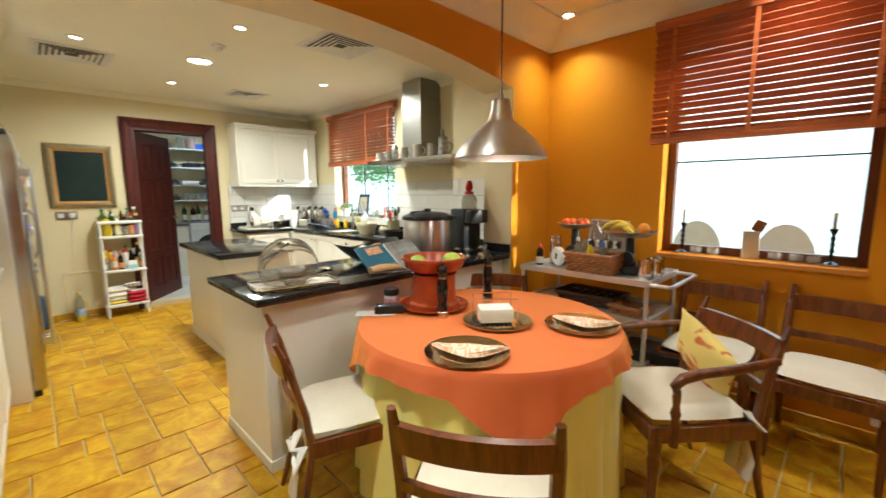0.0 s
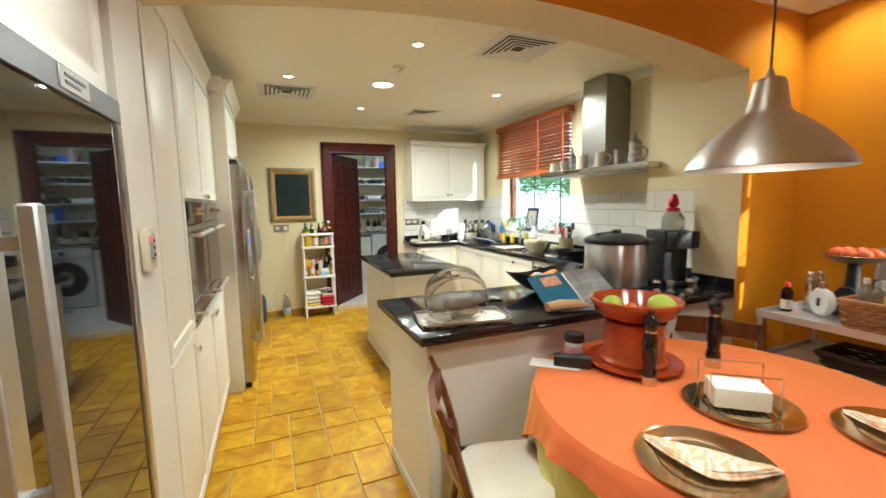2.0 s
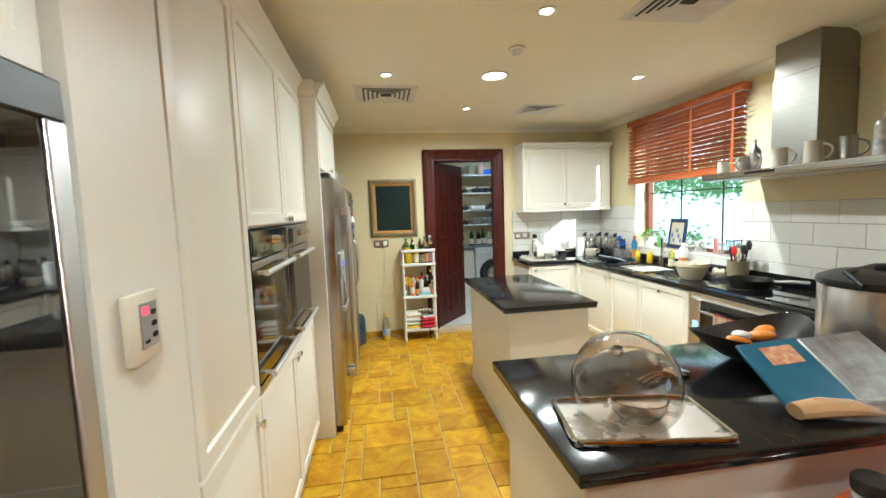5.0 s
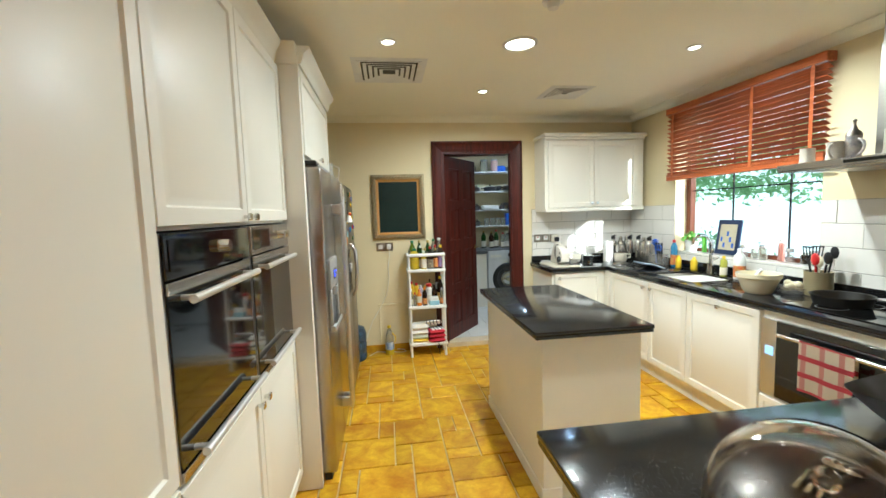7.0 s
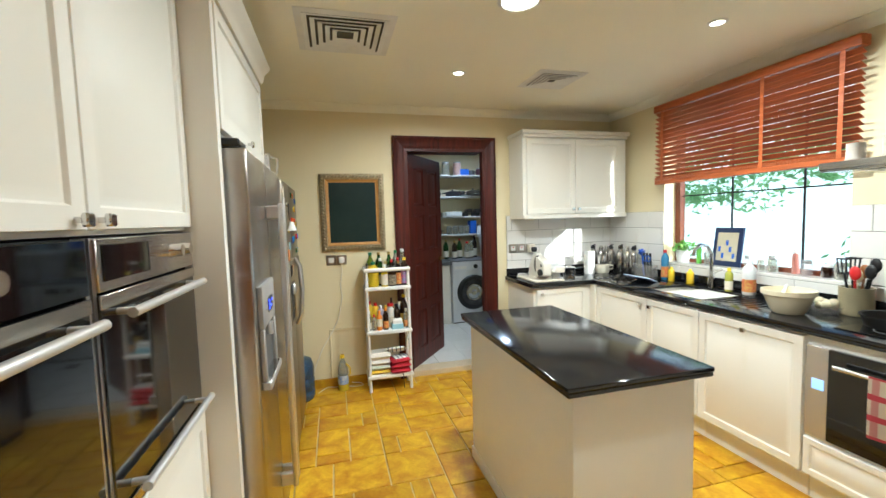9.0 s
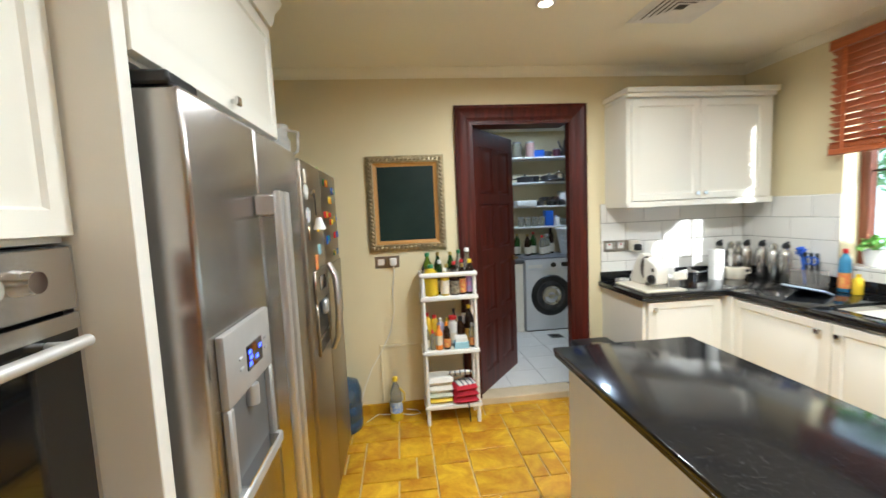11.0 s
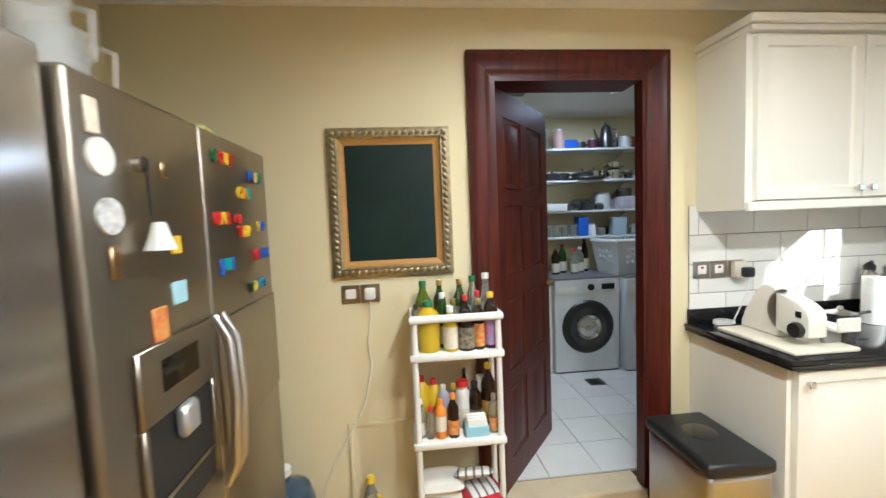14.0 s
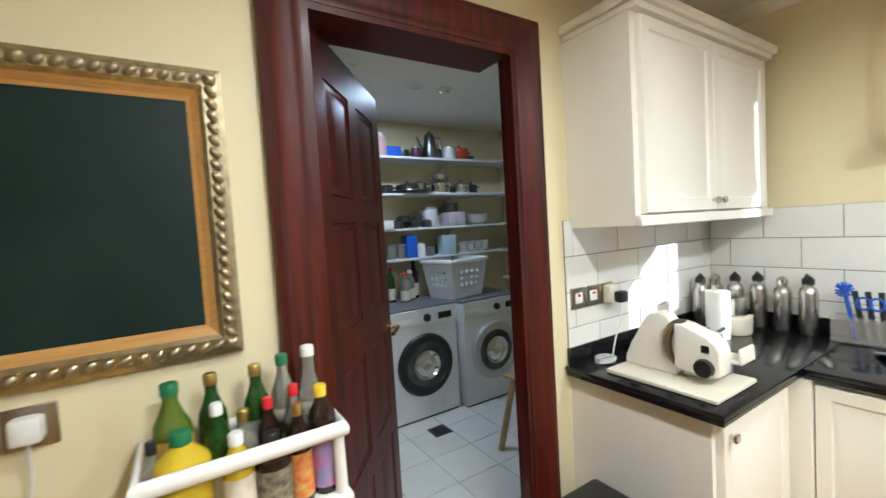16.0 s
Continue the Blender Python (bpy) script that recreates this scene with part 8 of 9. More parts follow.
def washer(x, y, label, glass_c, ring):
    e = thing("washing_machine", label, "washing machine", pose(x, y, UF), "laundry machines")
    part("body", box(B(), 0, 0.6, 0, 0.55, 0.01, 0.845, 0.012, 2), WM, e)
    part("top", box(B(), -0.002, 0.602, -0.004, 0.555, 0.846, 0.86, 0.004), mat("grey_top", (0.16, 0.16, 0.17), 0.4), e)
    pn = part("control_panel", box(B(), 0.004, 0.596, -0.010, 0, 0.72, 0.843, 0.003), WM, e)
    part("display", box(B(), 0.43, 0.55, -0.0125, -0.009, 0.75, 0.80), BLACKG, pn)
    part("dial", lathe(B(), [(0, 0), (0.03, 0), (0.028, 0.018), (0, 0.02)], 20, m=pose(0.33, -0.010, 0.775, 90)), BLACKP, pn)
    part("drawer", box(B(), 0.03, 0.2, -0.0125, -0.009, 0.745, 0.785, 0.002), WHITEP, pn)
    dr = part("porthole", lathe(B(), [(0.165, 0.0), (0.235, 0.0), (0.24, 0.012), (0.225, 0.03), (0.18, 0.034), (0.165, 0.02)], 40, m=pose(0.30, -0.001, 0.42, 90)), ring, e, "wide round porthole ring")
    part("glass", lathe(B(), [(0, 0.01), (0.10, 0.014), (0.166, 0.022), (0.166, 0.016), (0, 0.004)], 32, m=pose(0.30, -0.001, 0.42, 90)), glass_c, dr)
    part("drum", lathe(B(), [(0, 0.012), (0.04, 0.03), (0.085, 0.018), (0.105, 0.034), (0.112, 0.034), (0.112, 0.012)], 28, m=pose(0.30, -0.001, 0.42, 90)), CHROME, dr)
    part("filter_flap", box(B(), 0.45, 0.57, -0.004, 0, 0.04, 0.14, 0.002), WM, e)
    part("kick", box(B(), 0.01, 0.59, 0.01, 0.05, 0.0, 0.012), BLACKP, e)


DG = mat("dark_porthole_glass", (0.02, 0.022, 0.025), 0.05, col2=(0.10, 0.10, 0.11), scale=9, coat=0.4)
washer(1.89, 7.50, "silver front-loading washing machine with black porthole", DG, BLACKP)
washer(2.52, 7.44, "silver tumble dryer with grey porthole beside the washer", DG, SILVERP)
setting("trim_utility_worktop", box(B(), 0.9, 1.88, 7.48, 8.09, 0.86, 0.90, 0.004), mat("grey_utility_worktop", (0.12, 0.12, 0.12), 0.35), "grey utility worktop", "worktop")
e = thing("utility_cupboard", "plain white utility base cupboard", "cupboard", pose(1.2, 7.8, UF))
part("body", box(B(), -0.3, 0.67, -0.28, 0.28, 0, 0.808), PANEL, e)
part("door", box(B(), 0.2, 0.66, -0.30, -0.282, 0.08, 0.80, 0.003), PANEL, e)
SHZ = (1.26, 1.51, 1.80, 2.10)
for z in SHZ:
    tagged(part("wall_shelf", box(B(), 0.9, 3.549, 7.82, 8.099, z - 0.02, z, 0.003), SH), "white wall shelf loaded with kitchenware", "shelf", "utility shelves")
    tagged(part("wall_shelf", box(B(), 3.27, 3.549, 6.6, 7.818, z - 0.02, z, 0.003), SH), "white side shelf loaded with kitchenware", "shelf", "utility shelves")
tagged(part("wall_shelf", box(B(), 3.27, 3.549, 6.6, 7.818, 0.98, 1.0, 0.003), SH), "low white side shelf loaded with trays", "shelf", "utility shelves")
for z in SHZ:
    for bx in (2.75,):
        bm = B()
        tube(bm, [(bx, 8.09, z - 0.15), (bx, 7.86, z - 0.022)], 0.007, 6)
        tagged(part("shelf_bracket", bm, SILVERP), "thin metal bracket under a shelf", "bracket", "shelf brackets")


def pot(x, y, z, r, h, deg, material=CHROME, lid=True, handle=True):
    e = thing("saucepan", "metal cooking pot stored on a utility shelf", "pot", facing(x, y, deg, z), "stored pots")
    part("body", lathe(B(), [(0, 0), (r * 0.95, 0), (r, 0.01), (r, h), (r + 0.004, h + 0.002), (r - 0.003, h + 0.002), (r - 0.004, 0.01), (0, 0.008)], 24), material, e)
    if lid:
        part("lid", lathe(B(), [(0, h + 0.045), (0.014, h + 0.043), (0.01, h + 0.022), (r * 0.6, h + 0.016), (r, h + 0.003), (0, h + 0.002)], 24), material, e)
    if handle:
        part("handle", tube(B(), [(r, 0, h * 0.8), (r + 0.07, 0, h * 0.95), (r + 0.16, 0, h * 1.05)], 0.009, 8), BLACKP, e)
    else:
        for s in (-1, 1):
            part("handle", tube(B(), [(s * r, -0.03, h * 0.75), (s * (r + 0.03), -0.02, h * 0.75), (s * (r + 0.03), 0.02, h * 0.75), (s * r, 0.03, h * 0.75)], 0.005, 6), material, e)


def crate(x, y, z, w, d, h, material, label, deg=0):
    tagged(part("storage_box", box(B(), -w / 2, w / 2, -d / 2, d / 2, 0, h, 0.006, 2), material, m=facing(x, y, deg, z)), label, "box", "stored boxes")


def jar(x, y, z, r, h, gm, label):
    e = thing("storage_jar", label, "jar", pose(x, y, z), "stored jars")
    part("body", lathe(B(), [(0, 0), (r, 0), (r * 1.02, 0.008), (r, h * 0.85), (r * 0.9, h * 0.9), (0, h * 0.9)], 18), gm, e)
    part("lid", lathe(B(), [(0, h * 0.9), (r * 0.95, h * 0.9), (r * 0.95, h), (0, h)], 18), SILVERP, e)


CERW = mat("white_stored_ceramic", (0.66, 0.66, 0.64), 0.3, scale=8)
DKG = mat("dark_grey_pan", (0.05, 0.05, 0.055), 0.4, 0.3, scale=10)
DKST = mat("dull_pan_steel", (0.19, 0.19, 0.20), 0.3, 1.0, scale=10)
random.seed(7)
Z1, Z2, Z3, Z4 = SHZ
SY = 7.95
for k, x in enumerate((1.95, 2.12)):
    jar(x, SY - 0.04, Z4, 0.055, 0.19, mat("pink_storage", (0.5, 0.32, 0.28), 0.5) if k else PALEB, "tall storage canister on the top shelf")
crate(2.2, SY, Z4, 0.18, 0.16, 0.09, BLU, "blue box on the top shelf")
pot(2.34, SY, Z4, 0.06, 0.07, 40, DKST, False, True)
jar(2.46, SY - 0.03, Z4, 0.045, 0.10, mat("plum_jar", (0.10, 0.03, 0.05), 0.3), "dark plum jar on the top shelf")
e = thing("coffee_pot", "tall steel coffee pot on the top shelf", "coffee pot", facing(2.60, SY - 0.03, -20, Z4))
part("body", lathe(B(), [(0, 0), (0.065, 0), (0.07, 0.02), (0.05, 0.15), (0.045, 0.2), (0.03, 0.225), (0.008, 0.235), (0.01, 0.25), (0, 0.255)], 22), DKST, e)
part("spout", tube(B(), [(-0.055, 0, 0.08), (-0.09, 0, 0.14), (-0.11, 0, 0.2)], [0.014, 0.01, 0.008], 8), DKST, e)
part("handle", tube(B(), [(0.048, 0, 0.19), (0.10, 0, 0.18), (0.10, 0, 0.08), (0.062, 0, 0.06)], 0.007, 8), DKST, e)
jar(2.78, SY - 0.06, Z4, 0.06, 0.11, CERW, "white ceramic bowl on the top shelf")
pot(2.92, SY - 0.02, Z4, 0.085, 0.10, 180, mat("red_enamel", (0.45, 0.05, 0.015), 0.3, coat=0.3), True, False)
pot(1.75, SY - 0.05, Z4, 0.07, 0.08, 200)
crate(1.55, SY - 0.02, Z4, 0.22, 0.2, 0.16, BAG, "brown carton on the top shelf")
# second shelf from the top
for x, r, h, d, m_, hd in ((1.65, 0.12, 0.09, 210, DKST, True), (2.05, 0.10, 0.06, 120, DKG, True), (2.36, 0.10, 0.07, 160, DKST, True), (2.68, 0.10, 0.09, 0, CHROME, False), (2.92, 0.075, 0.08, 20, CHROME, False), (1.4, 0.13, 0.12, 0, DKST, False)):
    pot(x, SY - 0.02, Z3, r, h, d, m_, True, hd)
pot(2.68, SY - 0.02, Z3 + 0.12, 0.095, 0.045, 0, CHROME, False, False)
tagged(part("serving_plate", lathe(B(), [(0, 0.0), (0.10, 0), (0.17, 0.02), (0.168, 0.025), (0.1, 0.008), (0, 0.006)], 28), DKST, m=pose(2.38, SY - 0.04, Z3 + 0.001)), "flat steel platter on the shelf", "plate", "stored plates")
# third
crate(2.03, SY - 0.05, Z2, 0.24, 0.2, 0.07, WHITEP, "white plastic box on the shelf")
for k in range(5):
    pot(2.22 + 0.075 * k - (0.02 if k > 2 else 0), SY - 0.07 + 0.03 * (k % 2), Z2 + (0.055 if k % 2 else 0), 0.045, 0.05, 60 * k, DKST, k % 2 == 0, False)
jar(2.55, SY - 0.02, Z2, 0.085, 0.17, CERW, "large white ceramic pot on the shelf")
crate(2.80, SY - 0.03, Z2, 0.17, 0.16, 0.12, mat("printed_lilac_carton", (0.42, 0.36, 0.40), 0.6, col2=(0.6, 0.55, 0.58), scale=16), "printed lilac carton on the shelf")
pot(2.78, SY - 0.03, Z2 + 0.121, 0.07, 0.08, 30, DKST, False, False)
for k in range(4):
    tagged(part("stacked_bowl", lathe(B(), [(0, 0), (0.05, 0), (0.10, 0.035), (0.102, 0.04), (0.097, 0.04), (0.05, 0.006), (0, 0.006)], 24), CERW, m=pose(3.08, SY - 0.02, Z2 + 0.001 + 0.018 * k)), "white bowl in a stack on the shelf", "bowl", "stacked bowls")
crate(1.6, SY - 0.03, Z2, 0.3, 0.2, 0.14, CREAMP, "cream storage box on the shelf")
# fourth
for k in range(4):
    jar(1.98 + 0.09 * k, SY - 0.04, Z1, 0.038, 0.12, PALEB, "clear storage jar on the low shelf")
crate(2.33, SY - 0.04, Z1, 0.10, 0.12, 0.19, BLU, "bright blue carton standing on the shelf")
jar(2.44, SY - 0.05, Z1, 0.035, 0.12, WHITEP, "white tin on the low shelf")
jar(2.53, SY - 0.05, Z1, 0.04, 0.08, PALEB, "small clear jar on the low shelf")
crate(2.70, SY - 0.05, Z1, 0.13, 0.12, 0.17, mat("pale_blue_carton", (0.45, 0.55, 0.62), 0.6), "pale blue carton on the low shelf")
for k in range(4):
    tagged(part("stored_glass", lathe(B(), [(0, 0), (0.03, 0), (0.035, 0.10), (0.033, 0.10), (0.028, 0.006), (0, 0.005)], 16), CLEAR, m=pose(2.88 + 0.085 * k, SY - 0.05, Z1)), "clear drinking glass on the shelf", "glass", "stored glasses")
crate(1.55, SY - 0.03, Z1, 0.3, 0.2, 0.12, WHITEP, "white storage box on the shelf")
# side shelves
for z, items in ((Z4, 2), (Z3, 2), (Z2, 2), (Z1, 2), (1.0, 2)):
    for k in range(items):
        yy = 7.55 - 0.42 * k
        if z == Z4:
            pot(3.41, yy, z, 0.11, 0.12, 0, CERW, True, False)
        elif z == Z3:
            tagged(part("roasting_tin", box(B(), -0.12, 0.12, -0.18, 0.18, 0, 0.06, 0.02, 2), DKG, m=pose(3.40, yy, z, 0, 0, 4)), "black roasting tin on the side shelf", "roasting tin", "tins")
        elif z == Z2:
            crate(3.41, yy, z, 0.2, 0.3, 0.14, SMOKE if k else PALEB, "clear plastic tub on the side shelf")
        elif z == Z1:
            crate(3.41, yy, z, 0.22, 0.34, 0.12, DKG, "dark folded machine box on the shelf")
        else:
            tagged(part("plastic_bowl", lathe(B(), [(0, 0), (0.06, 0), (0.12, 0.08), (0.116, 0.08), (0.056, 0.006), (0, 0.006)], 24), CERW, m=pose(3.41, yy, z, 0, 20, 0)), "pale plastic bowl on the side shelf", "bowl", "plastic bowls")
for z, xs in ((Z3, (1.85, 2.2, 2.52, 2.82, 3.1)), (Z2, (1.85, 2.42, 2.66, 2.95)), (Z1, (1.85, 2.60, 2.80)), (Z4, (2.28, 2.53, 2.70, 3.1))):
    for k, x in enumerate(xs):
        pot(x, SY + 0.07, z, 0.05 + 0.012 * (k % 3), 0.06 + 0.02 * (k % 3), 70 * k, (DKST, DKG, CHROME)[k % 3], k % 2 == 0, False)
# laundry basket on the machines
BASKW = mat("white_basket_plastic", (0.90, 0.90, 0.89), 0.45, col2=(0.87, 0.87, 0.86), scale=9)
e = thing("laundry_basket", "white plastic laundry basket with slotted sides", "laundry basket", facing(2.64, 7.70, 12, UF + 0.8605))
zb, zt_, wb, wt, db, dt = 0.0, 0.31, 0.17, 0.215, 0.14, 0.18
part("floor", box(B(), -wb, wb, -db, db, 0.0, 0.008), WHITEP, e)


def wall_slotted(p, q, r, s):
    """A panel between bottom edge p-q and top edge s-r, with rows of slots."""
    bm = B()
    nu, nv = 13, 12
    gridv = [[None] * (nu + 1) for _ in range(nv + 1)]
    for j in range(nv + 1):
        for i in range(nu + 1):
            u, v = i / nu, j / nv
            a = Vector(p).lerp(Vector(q), u)
            b = Vector(s).lerp(Vector(r), u)
            gridv[j][i] = bm.verts.new(a.lerp(b, v))
    for j in range(nv):
        for i in range(nu):
            if j in (4, 6, 8) and i % 2 == 1 and 2 < i < nu - 2:
                continue
            bm.faces.new((gridv[j][i], gridv[j][i + 1], gridv[j + 1][i + 1], gridv[j + 1][i]))
    bmesh.ops.solidify(bm, geom=bm.faces[:], thickness=0.004)
    part("side", bm, BASKW, e)


cb = [(-wb, -db, zb), (wb, -db, zb), (wb, db, zb), (-wb, db, zb)]
ct = [(-wt, -dt, zt_), (wt, -dt, zt_), (wt, dt, zt_), (-wt, dt, zt_)]
for k in range(4):
    wall_slotted(cb[k], cb[(k + 1) % 4], ct[(k + 1) % 4], ct[k])
bm = B()
tube(bm, [ct[0], ct[1], ct[2], ct[3]], 0.016, 8, closed=True)
part("rim", bm, BASKW, e)
# bottles beside the basket
for k, (bx, by, hh, gm, cm) in enumerate(((2.02, 7.80, 0.26, AMBER, GOLD), (2.12, 7.88, 0.28, DGREEN, RED), (2.20, 7.78, 0.24, PALEB, RED), (2.28, 7.84, 0.25, PALEB, WHITEP), (2.36, 7.92, 0.32, AMBER, BLACKP), (1.92, 7.9, 0.27, DGREEN, GOLD), (1.75, 7.85, 0.24, PALEB, BLU))):
    bottle(bx, by, (UF + 0.8605) if bx > 1.88 else 0.9005, 0.038, hh, gm, cm, LABW, label="dusty bottle standing on the utility machines", group="utility bottles")
e = thing("step_stool", "small beech step stool behind the door frame", "step stool", facing(2.50, 6.68, 90, UF))
BEECH = wood("beech", (0.42, 0.27, 0.13), (0.52, 0.36, 0.19), 0.45, (3, 3, 40), 0.1)
for s in (-1, 1):
    part("leg", tube(B(), [(s * 0.14, -0.17, 0.0), (s * 0.12, -0.09, 0.24)], 0.02, 8), BEECH, e)
    part("leg", tube(B(), [(s * 0.14, 0.17, 0.0), (s * 0.12, 0.05, 0.46)], 0.02, 8), BEECH, e)
part("lower_step", box(B(), -0.17, 0.17, -0.18, -0.02, 0.235, 0.255, 0.005), BEECH, e)
part("upper_step", box(B(), -0.16, 0.16, -0.05, 0.11, 0.455, 0.475, 0.005), BEECH, e)
e = thing("floor_drain", "square grey floor drain in the white tiles", "drain", pose(2.15, 7.28, UF))
part("plate", box(B(), -0.07, 0.07, -0.07, 0.07, 0.0002, 0.004, 0.001), DKST, e)
# Near-black bars on the plate paint the shade in the drain's openings.
for k in range(5):
    part("slot_shade", box(B(), -0.05, 0.05, -0.05 + 0.022 * k, -0.042 + 0.022 * k, 0.0042, 0.0052), DARK, e)
e = thing("downlight", "round utility ceiling spotlight", "downlight", pose(2.11, 7.25, 2.45))
part("ring", lathe(B(), [(0, -0.004), (0.045, -0.004), (0.05, -0.001), (0, -0.001)], 24), WHITEP, e)
e = thing("smoke_detector", "white round utility smoke detector", "detector", pose(2.315, 7.21, 2.45))
part("base", lathe(B(), [(0, -0.035), (0.03, -0.033), (0.04, -0.012), (0.052, -0.01), (0.052, -0.001), (0, -0.001)], 24), WHITEP, e)
e = thing("ceiling_vent", "square white utility ceiling vent", "vent", pose(1.47, 7.2, 2.45), "ceiling vents")
part("frame", box(B(), -0.15, 0.15, -0.15, 0.15, -0.012, -0.001, 0.003), WHITEP, e)
for k in range(7):
    part("slat", box(B(), -0.12, 0.12, -0.12 + 0.035 * k, -0.10 + 0.035 * k, -0.016, -0.0125), DKST, e)

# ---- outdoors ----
# Pale sheet that glows in place of the bright garden and lights the rooms.
mt, nt, p = material("garden_backdrop_glow")
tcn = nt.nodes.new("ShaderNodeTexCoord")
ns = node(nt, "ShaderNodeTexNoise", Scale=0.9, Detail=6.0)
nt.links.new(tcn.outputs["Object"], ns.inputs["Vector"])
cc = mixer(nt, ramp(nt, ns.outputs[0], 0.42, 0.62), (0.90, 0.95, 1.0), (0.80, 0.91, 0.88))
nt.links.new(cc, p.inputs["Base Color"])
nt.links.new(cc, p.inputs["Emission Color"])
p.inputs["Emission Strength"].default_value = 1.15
setting("backdrop", box(B(), 9.6, 9.65, -16, 24, -0.15, 4.6), mt, "pale glowing backdrop standing in for the bright garden", "backdrop")


def foliage(name, label, x0, x1, y0, y1, z0, z1, count, size, lumps, seed):
    """A hedge of many small leaves gathered in uneven clumps."""
    rg = random.Random(seed)
    cl = [(rg.uniform(x0, x1), rg.uniform(y0, y1), rg.uniform(z0, z1), rg.uniform(0.25, 0.55)) for _ in range(lumps)]
    vs, fs = [], []
    for _ in range(count):
        cx, cy, cz, cr = rg.choice(cl)
        d = Vector((rg.gauss(0, 1), rg.gauss(0, 1), rg.gauss(0, 0.8))) * cr * 0.5
        m = Matrix.Translation(Vector((cx, cy, cz)) + d) @ Euler((rg.uniform(0, 6.3), rg.uniform(0, 6.3), rg.uniform(0, 6.3))).to_matrix().to_4x4()
        b = len(vs)
        k = size * rg.uniform(0.6, 1.3)
        vs += [tuple(m @ (Vector(q) * k)) for q in ((0, -1, 0), (0.42, -0.1, 0.08), (0, 1, 0), (-0.42, -0.1, 0.08))]
        fs.append((b, b + 1, b + 2, b + 3))
    me = bpy.data.meshes.new(name)
    me.from_pydata(vs, [], fs)
    me.materials.append(HEDGE)
    return tagged(new(name, me), label, "hedge", kind="stuff")


HEDGE, nt, p = material("sunlit_hedge_leaf")
oi = nt.nodes.new("ShaderNodeNewGeometry")
nt.links.new(mixer(nt, oi.outputs["Random Per Island"], (0.22, 0.40, 0.16), (0.45, 0.62, 0.34)), p.inputs["Base Color"])
p.inputs["Roughness"].default_value = 0.5
tl = nt.nodes.new("ShaderNodeBsdfTranslucent")
tl.inputs[0].default_value = (0.50, 0.72, 0.38, 1)
ms = nt.nodes.new("ShaderNodeMixShader")
ms.inputs[0].default_value = 0.5
nt.links.new(p.outputs[0], ms.inputs[1])
nt.links.new(tl.outputs[0], ms.inputs[2])
nt.links.new(ms.outputs[0], nt.nodes["Material Output"].inputs["Surface"])
foliage("hedge", "leafy green hedge along the hazy garden", 8.3, 9.0, 2.6, 13.5, 1.8, 3.3, 9000, 0.085, 110, 3)
foliage("shrub", "low leafy shrubs at the edge of the patio", 7.2, 7.8, 4.0, 13.0, 0.0, 0.75, 1600, 0.07, 16, 5)
# ---- pieces: floor tiles ----
U = 0.105
rt = random.Random(11)
NX, NYT = 40, 84
used = [[False] * NYT for _ in range(NX)]
SIZES = [(3, 3), (3, 2), (2, 3), (2, 2), (2, 1), (1, 2)]
tiles = []


def fits(i, j, w, h):
    if i + w > NX or j + h > NYT:
        return False
    return not any(used[i + a][j + b] for a in range(w) for b in range(h))


for j in range(NYT):
    for i in range(NX):
        if used[i][j]:
            continue
        opts = []
        while len(opts) < 6:
            s = rt.choices(SIZES, (14, 24, 20, 22, 12, 8))[0]
            if s not in opts:
                opts.append(s)
        for w, h in opts + [(3, 1), (1, 3), (1, 1)]:
            if fits(i, j, w, h):
                # keep no single-unit sliver beside the tile
                gap = 0
                while i + w + gap < NX and not used[i + w + gap][j]:
                    gap += 1
                if gap == 1 and w == 2 and fits(i, j, 3, h):
                    w = 3
                for a in range(w):
                    for b in range(h):
                        used[i + a][j + b] = True
                tiles.append((i, j, w, h))
                break


def tile_mesh(w, h, t, g, bev, material, name):
    """A slab whose top edges are eased; centre at the top middle."""
    bm = B()
    x, y = w / 2 - g, h / 2 - g
    a = [bm.verts.new((sx * x, sy * y, -t)) for sx, sy in ((-1, -1), (1, -1), (1, 1), (-1, 1))]
    b = [bm.verts.new((sx * x, sy * y, -bev)) for sx, sy in ((-1, -1), (1, -1), (1, 1), (-1, 1))]
    c = [bm.verts.new((sx * (x - bev * 1.6), sy * (y - bev * 1.6), 0)) for sx, sy in ((-1, -1), (1, -1), (1, 1), (-1, 1))]
    for p, q in ((a, b), (b, c)):
        for k in range(4):
            bm.faces.new((p[k], p[(k + 1) % 4], q[(k + 1) % 4], q[k]))
    bm.faces.new(c)
    me = bpy.data.meshes.new(name)
    bm.to_mesh(me)
    bm.free()
    me.materials.append(material)
    return me


FM = {}
OX, OY = -0.65, -2.3
near, rest = [], []
for i, j, w, h in tiles:
    x0, y0 = OX + i * U, OY + j * U
    x1, y1 = min(x0 + w * U, EX), min(y0 + h * U, NY - 0.001)
    if x1 - x0 < 0.03 or y1 - y0 < 0.03:
        continue
    x, y = (x0 + x1) / 2, (y0 + y1) / 2
    q = (x, y, round(x1 - x0, 4), round(y1 - y0, 4))
    (near if (-0.15 < x < 1.3 and 1.2 < y) or (x > 1.6 and x < 2.75 and y > 2.5) else rest).append(q)
near.sort(key=lambda q: abs(q[0] - 0.6))
rest += near[300:]
for x, y, w, h in near[:300]:
    key = (w, h)
    if key not in FM:
        FM[key] = tile_mesh(w, h, 0.011, 0.0045, 0.0022, FTILE, "floor_tile")
    piece("floor_tile", FM[key], kitchen_floor, pose(x, y, rt.uniform(-0.0008, 0.0006), rt.uniform(-0.12, 0.12), rt.uniform(-0.12, 0.12), 0))
vs, fs = [], []
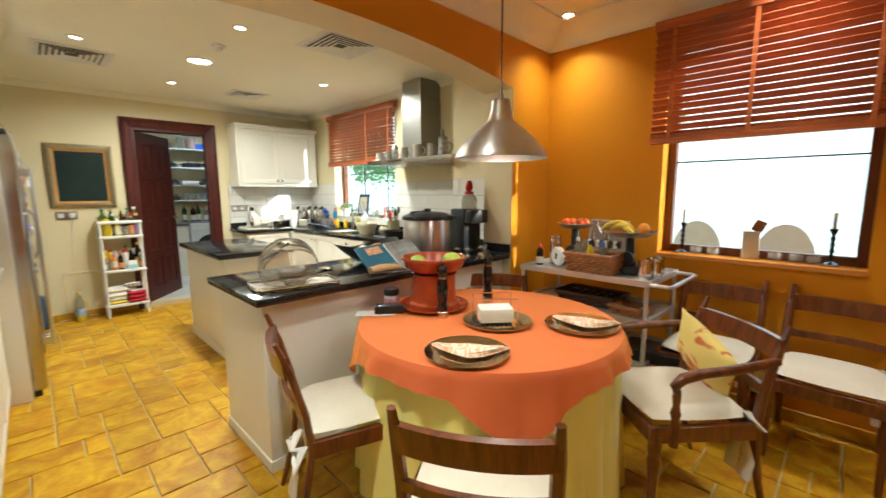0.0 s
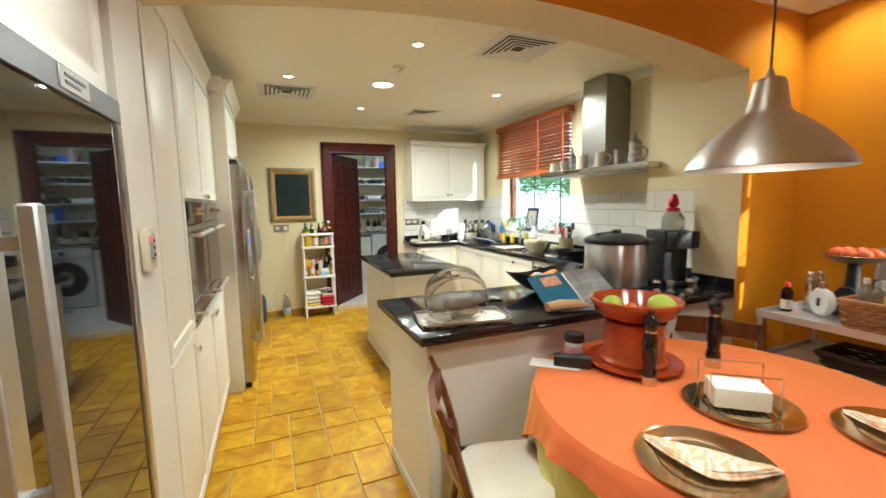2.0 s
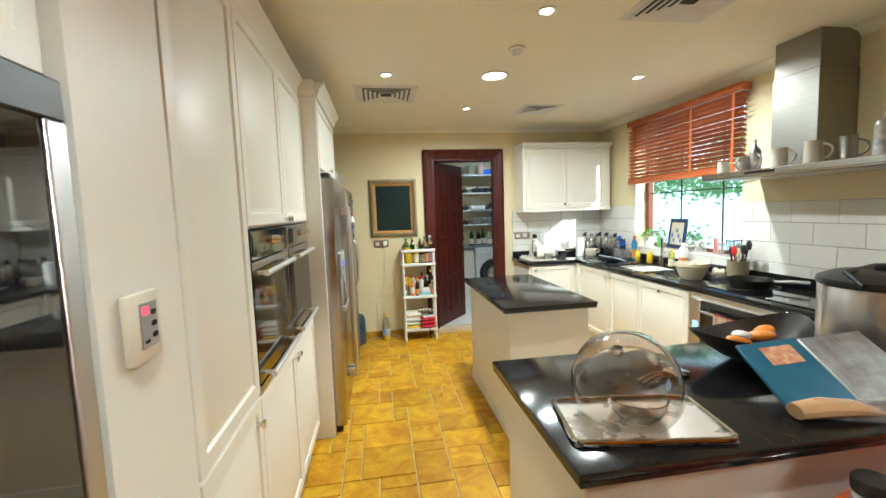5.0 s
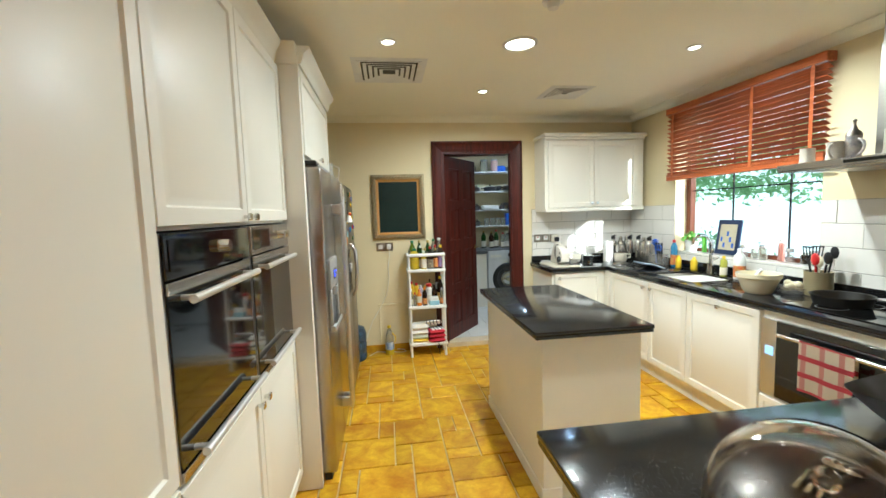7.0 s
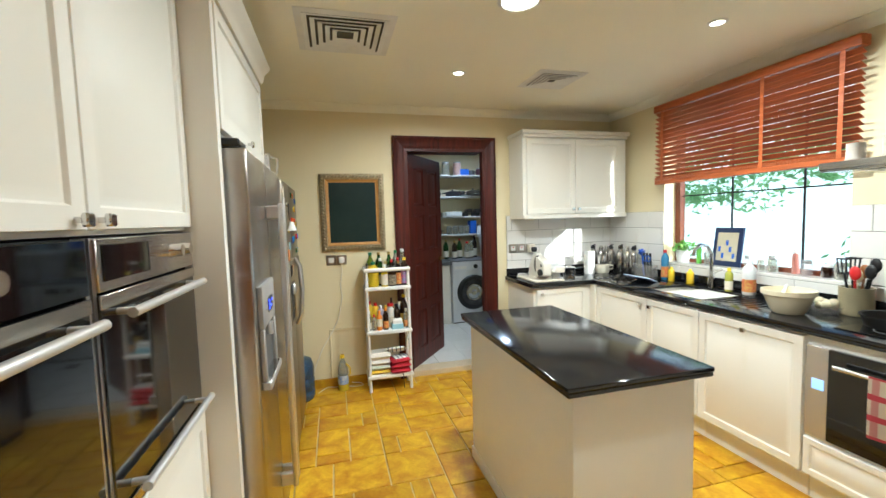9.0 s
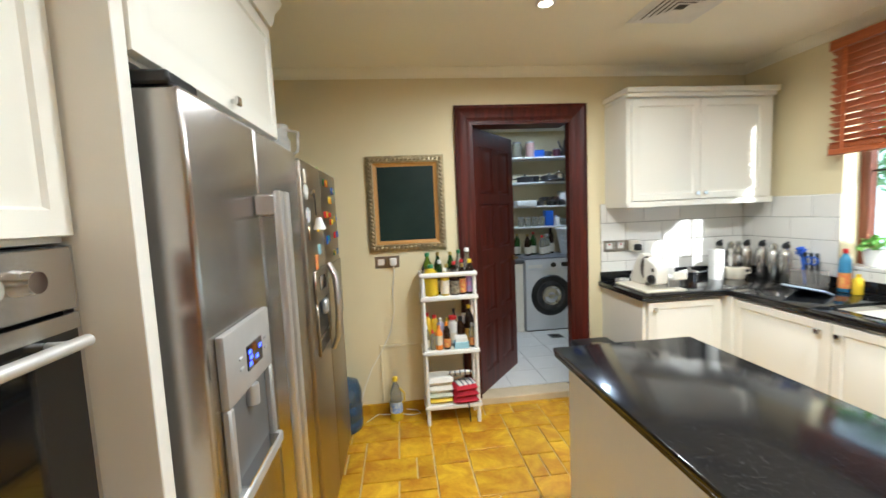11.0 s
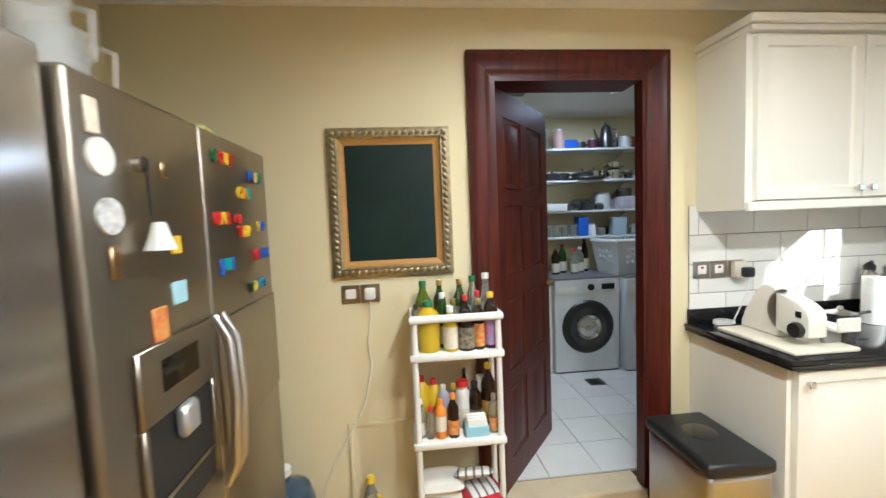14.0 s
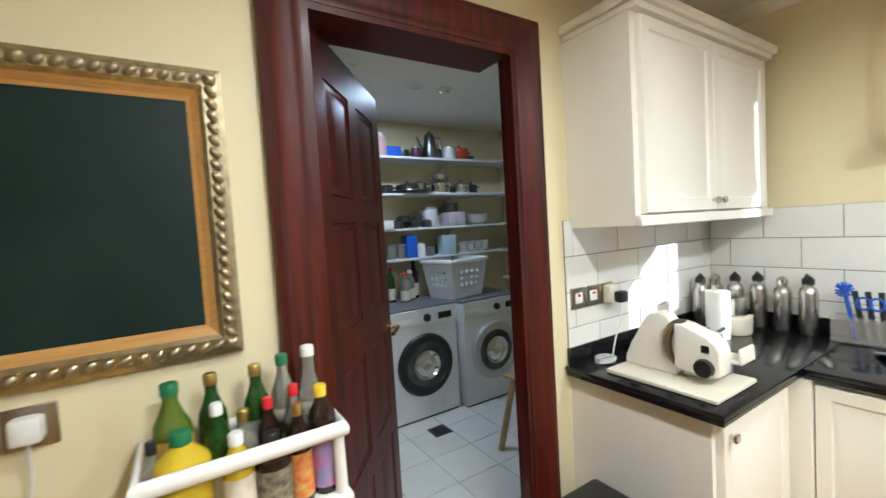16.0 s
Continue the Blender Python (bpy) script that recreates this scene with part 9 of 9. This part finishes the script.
for x, y, w, h in rest:
    b = len(vs)
    a, c, bv = w / 2 - 0.0045, h / 2 - 0.0045, 0.0022
    z = rt.uniform(-0.0008, 0.0006)
    for dx, dz in ((0, -0.011), (0, -bv), (bv * 1.6, 0)):
        vs += [(x + sx * (a - dx), y + sy * (c - dx), z + dz) for sx, sy in ((-1, -1), (1, -1), (1, 1), (-1, 1))]
    for k in range(4):
        for l in (0, 4):
            fs.append((b + l + k, b + l + (k + 1) % 4, b + l + 4 + (k + 1) % 4, b + l + 4 + k))
    fs.append((b + 8, b + 9, b + 10, b + 11))
me = bpy.data.meshes.new("floor_tiles")
me.from_pydata(vs, [], fs)
me.materials.append(FTILE)
ob = new("floor_tiles", me)
ob.parent = kitchen_floor
ob["kind"] = "stuff"

# utility floor tiles
uf = bpy.data.objects["floor_utility"]
um = tile_mesh(0.30, 0.30, 0.01, 0.002, 0.001, UTILE, "floor_tile")
for i in range(11):
    for j in range(7):
        piece("floor_tile", um, uf, pose(0.42 + 0.15 + 0.3 * i, 6.11 + 0.15 + 0.3 * j, UF))

# wall tiles, laid in half bond
ROWH, TW = 0.148, 0.30


def wall_tiles(parent_name, m, length, z0, rows, label, first=0.0, holes=()):
    """Tiles on a wall: local x along the wall, -y out of it."""
    par = tagged(new(parent_name), label, "wall tiles", kind="structure")
    par.matrix_basis = m
    part("tile_grout", box(B(), 0, length, -0.004, -0.0005, z0, z0 + rows * ROWH), DGROUT, par)
    cache = {}
    for r in range(rows):
        x = -first - (TW / 2 if r % 2 else 0)
        while x < length:
            a, b = max(0, x), min(length, x + TW)
            x += TW
            if b - a < 0.02:
                continue
            key = round(b - a, 3)
            if key not in cache:
                cache[key] = tile_mesh(b - a, ROWH, 0.0065, 0.0016, 0.0015, WTILE, "tile")
            zc = z0 + (r + 0.5) * ROWH
            skip = any(h0 < (a + b) / 2 < h1 and zc < hz for h0, h1, hz in holes)
            if not skip:
                piece("tile", cache[key], par, pose((a + b) / 2, -0.008, zc, 90, 0, 0))
    return par


wall_tiles("wall_tiles_north", pose(2.01, NY, 0), EX - 2.012, 0.90, 4, "glossy white wall tiles with dark joints", 0.1)
wall_tiles("wall_tiles_east_near", pose(EX, 3.858, 0, 0, 0, -90), 3.858 - 2.582, 0.90, 4, "glossy white wall tiles behind the hob", 0.05)
wall_tiles("wall_tiles_east_far", pose(EX, NY - 0.01, 0, 0, 0, -90), NY - 0.01 - 5.222, 0.90, 4, "glossy white wall tiles in the corner", 0.2)
wall_tiles("wall_tiles_sill", pose(EX, 5.221, 0, 0, 0, -90), 5.221 - 3.859, 0.90 - 0.02, 1, "low white tiles under the window sill", 0.12)
wall_tiles("wall_tiles_pier", pose(2.85, 2.579, 0, 0, 0, -90), 0.477, 0.90, 4, "glossy white wall tiles on the pier", 0.08)
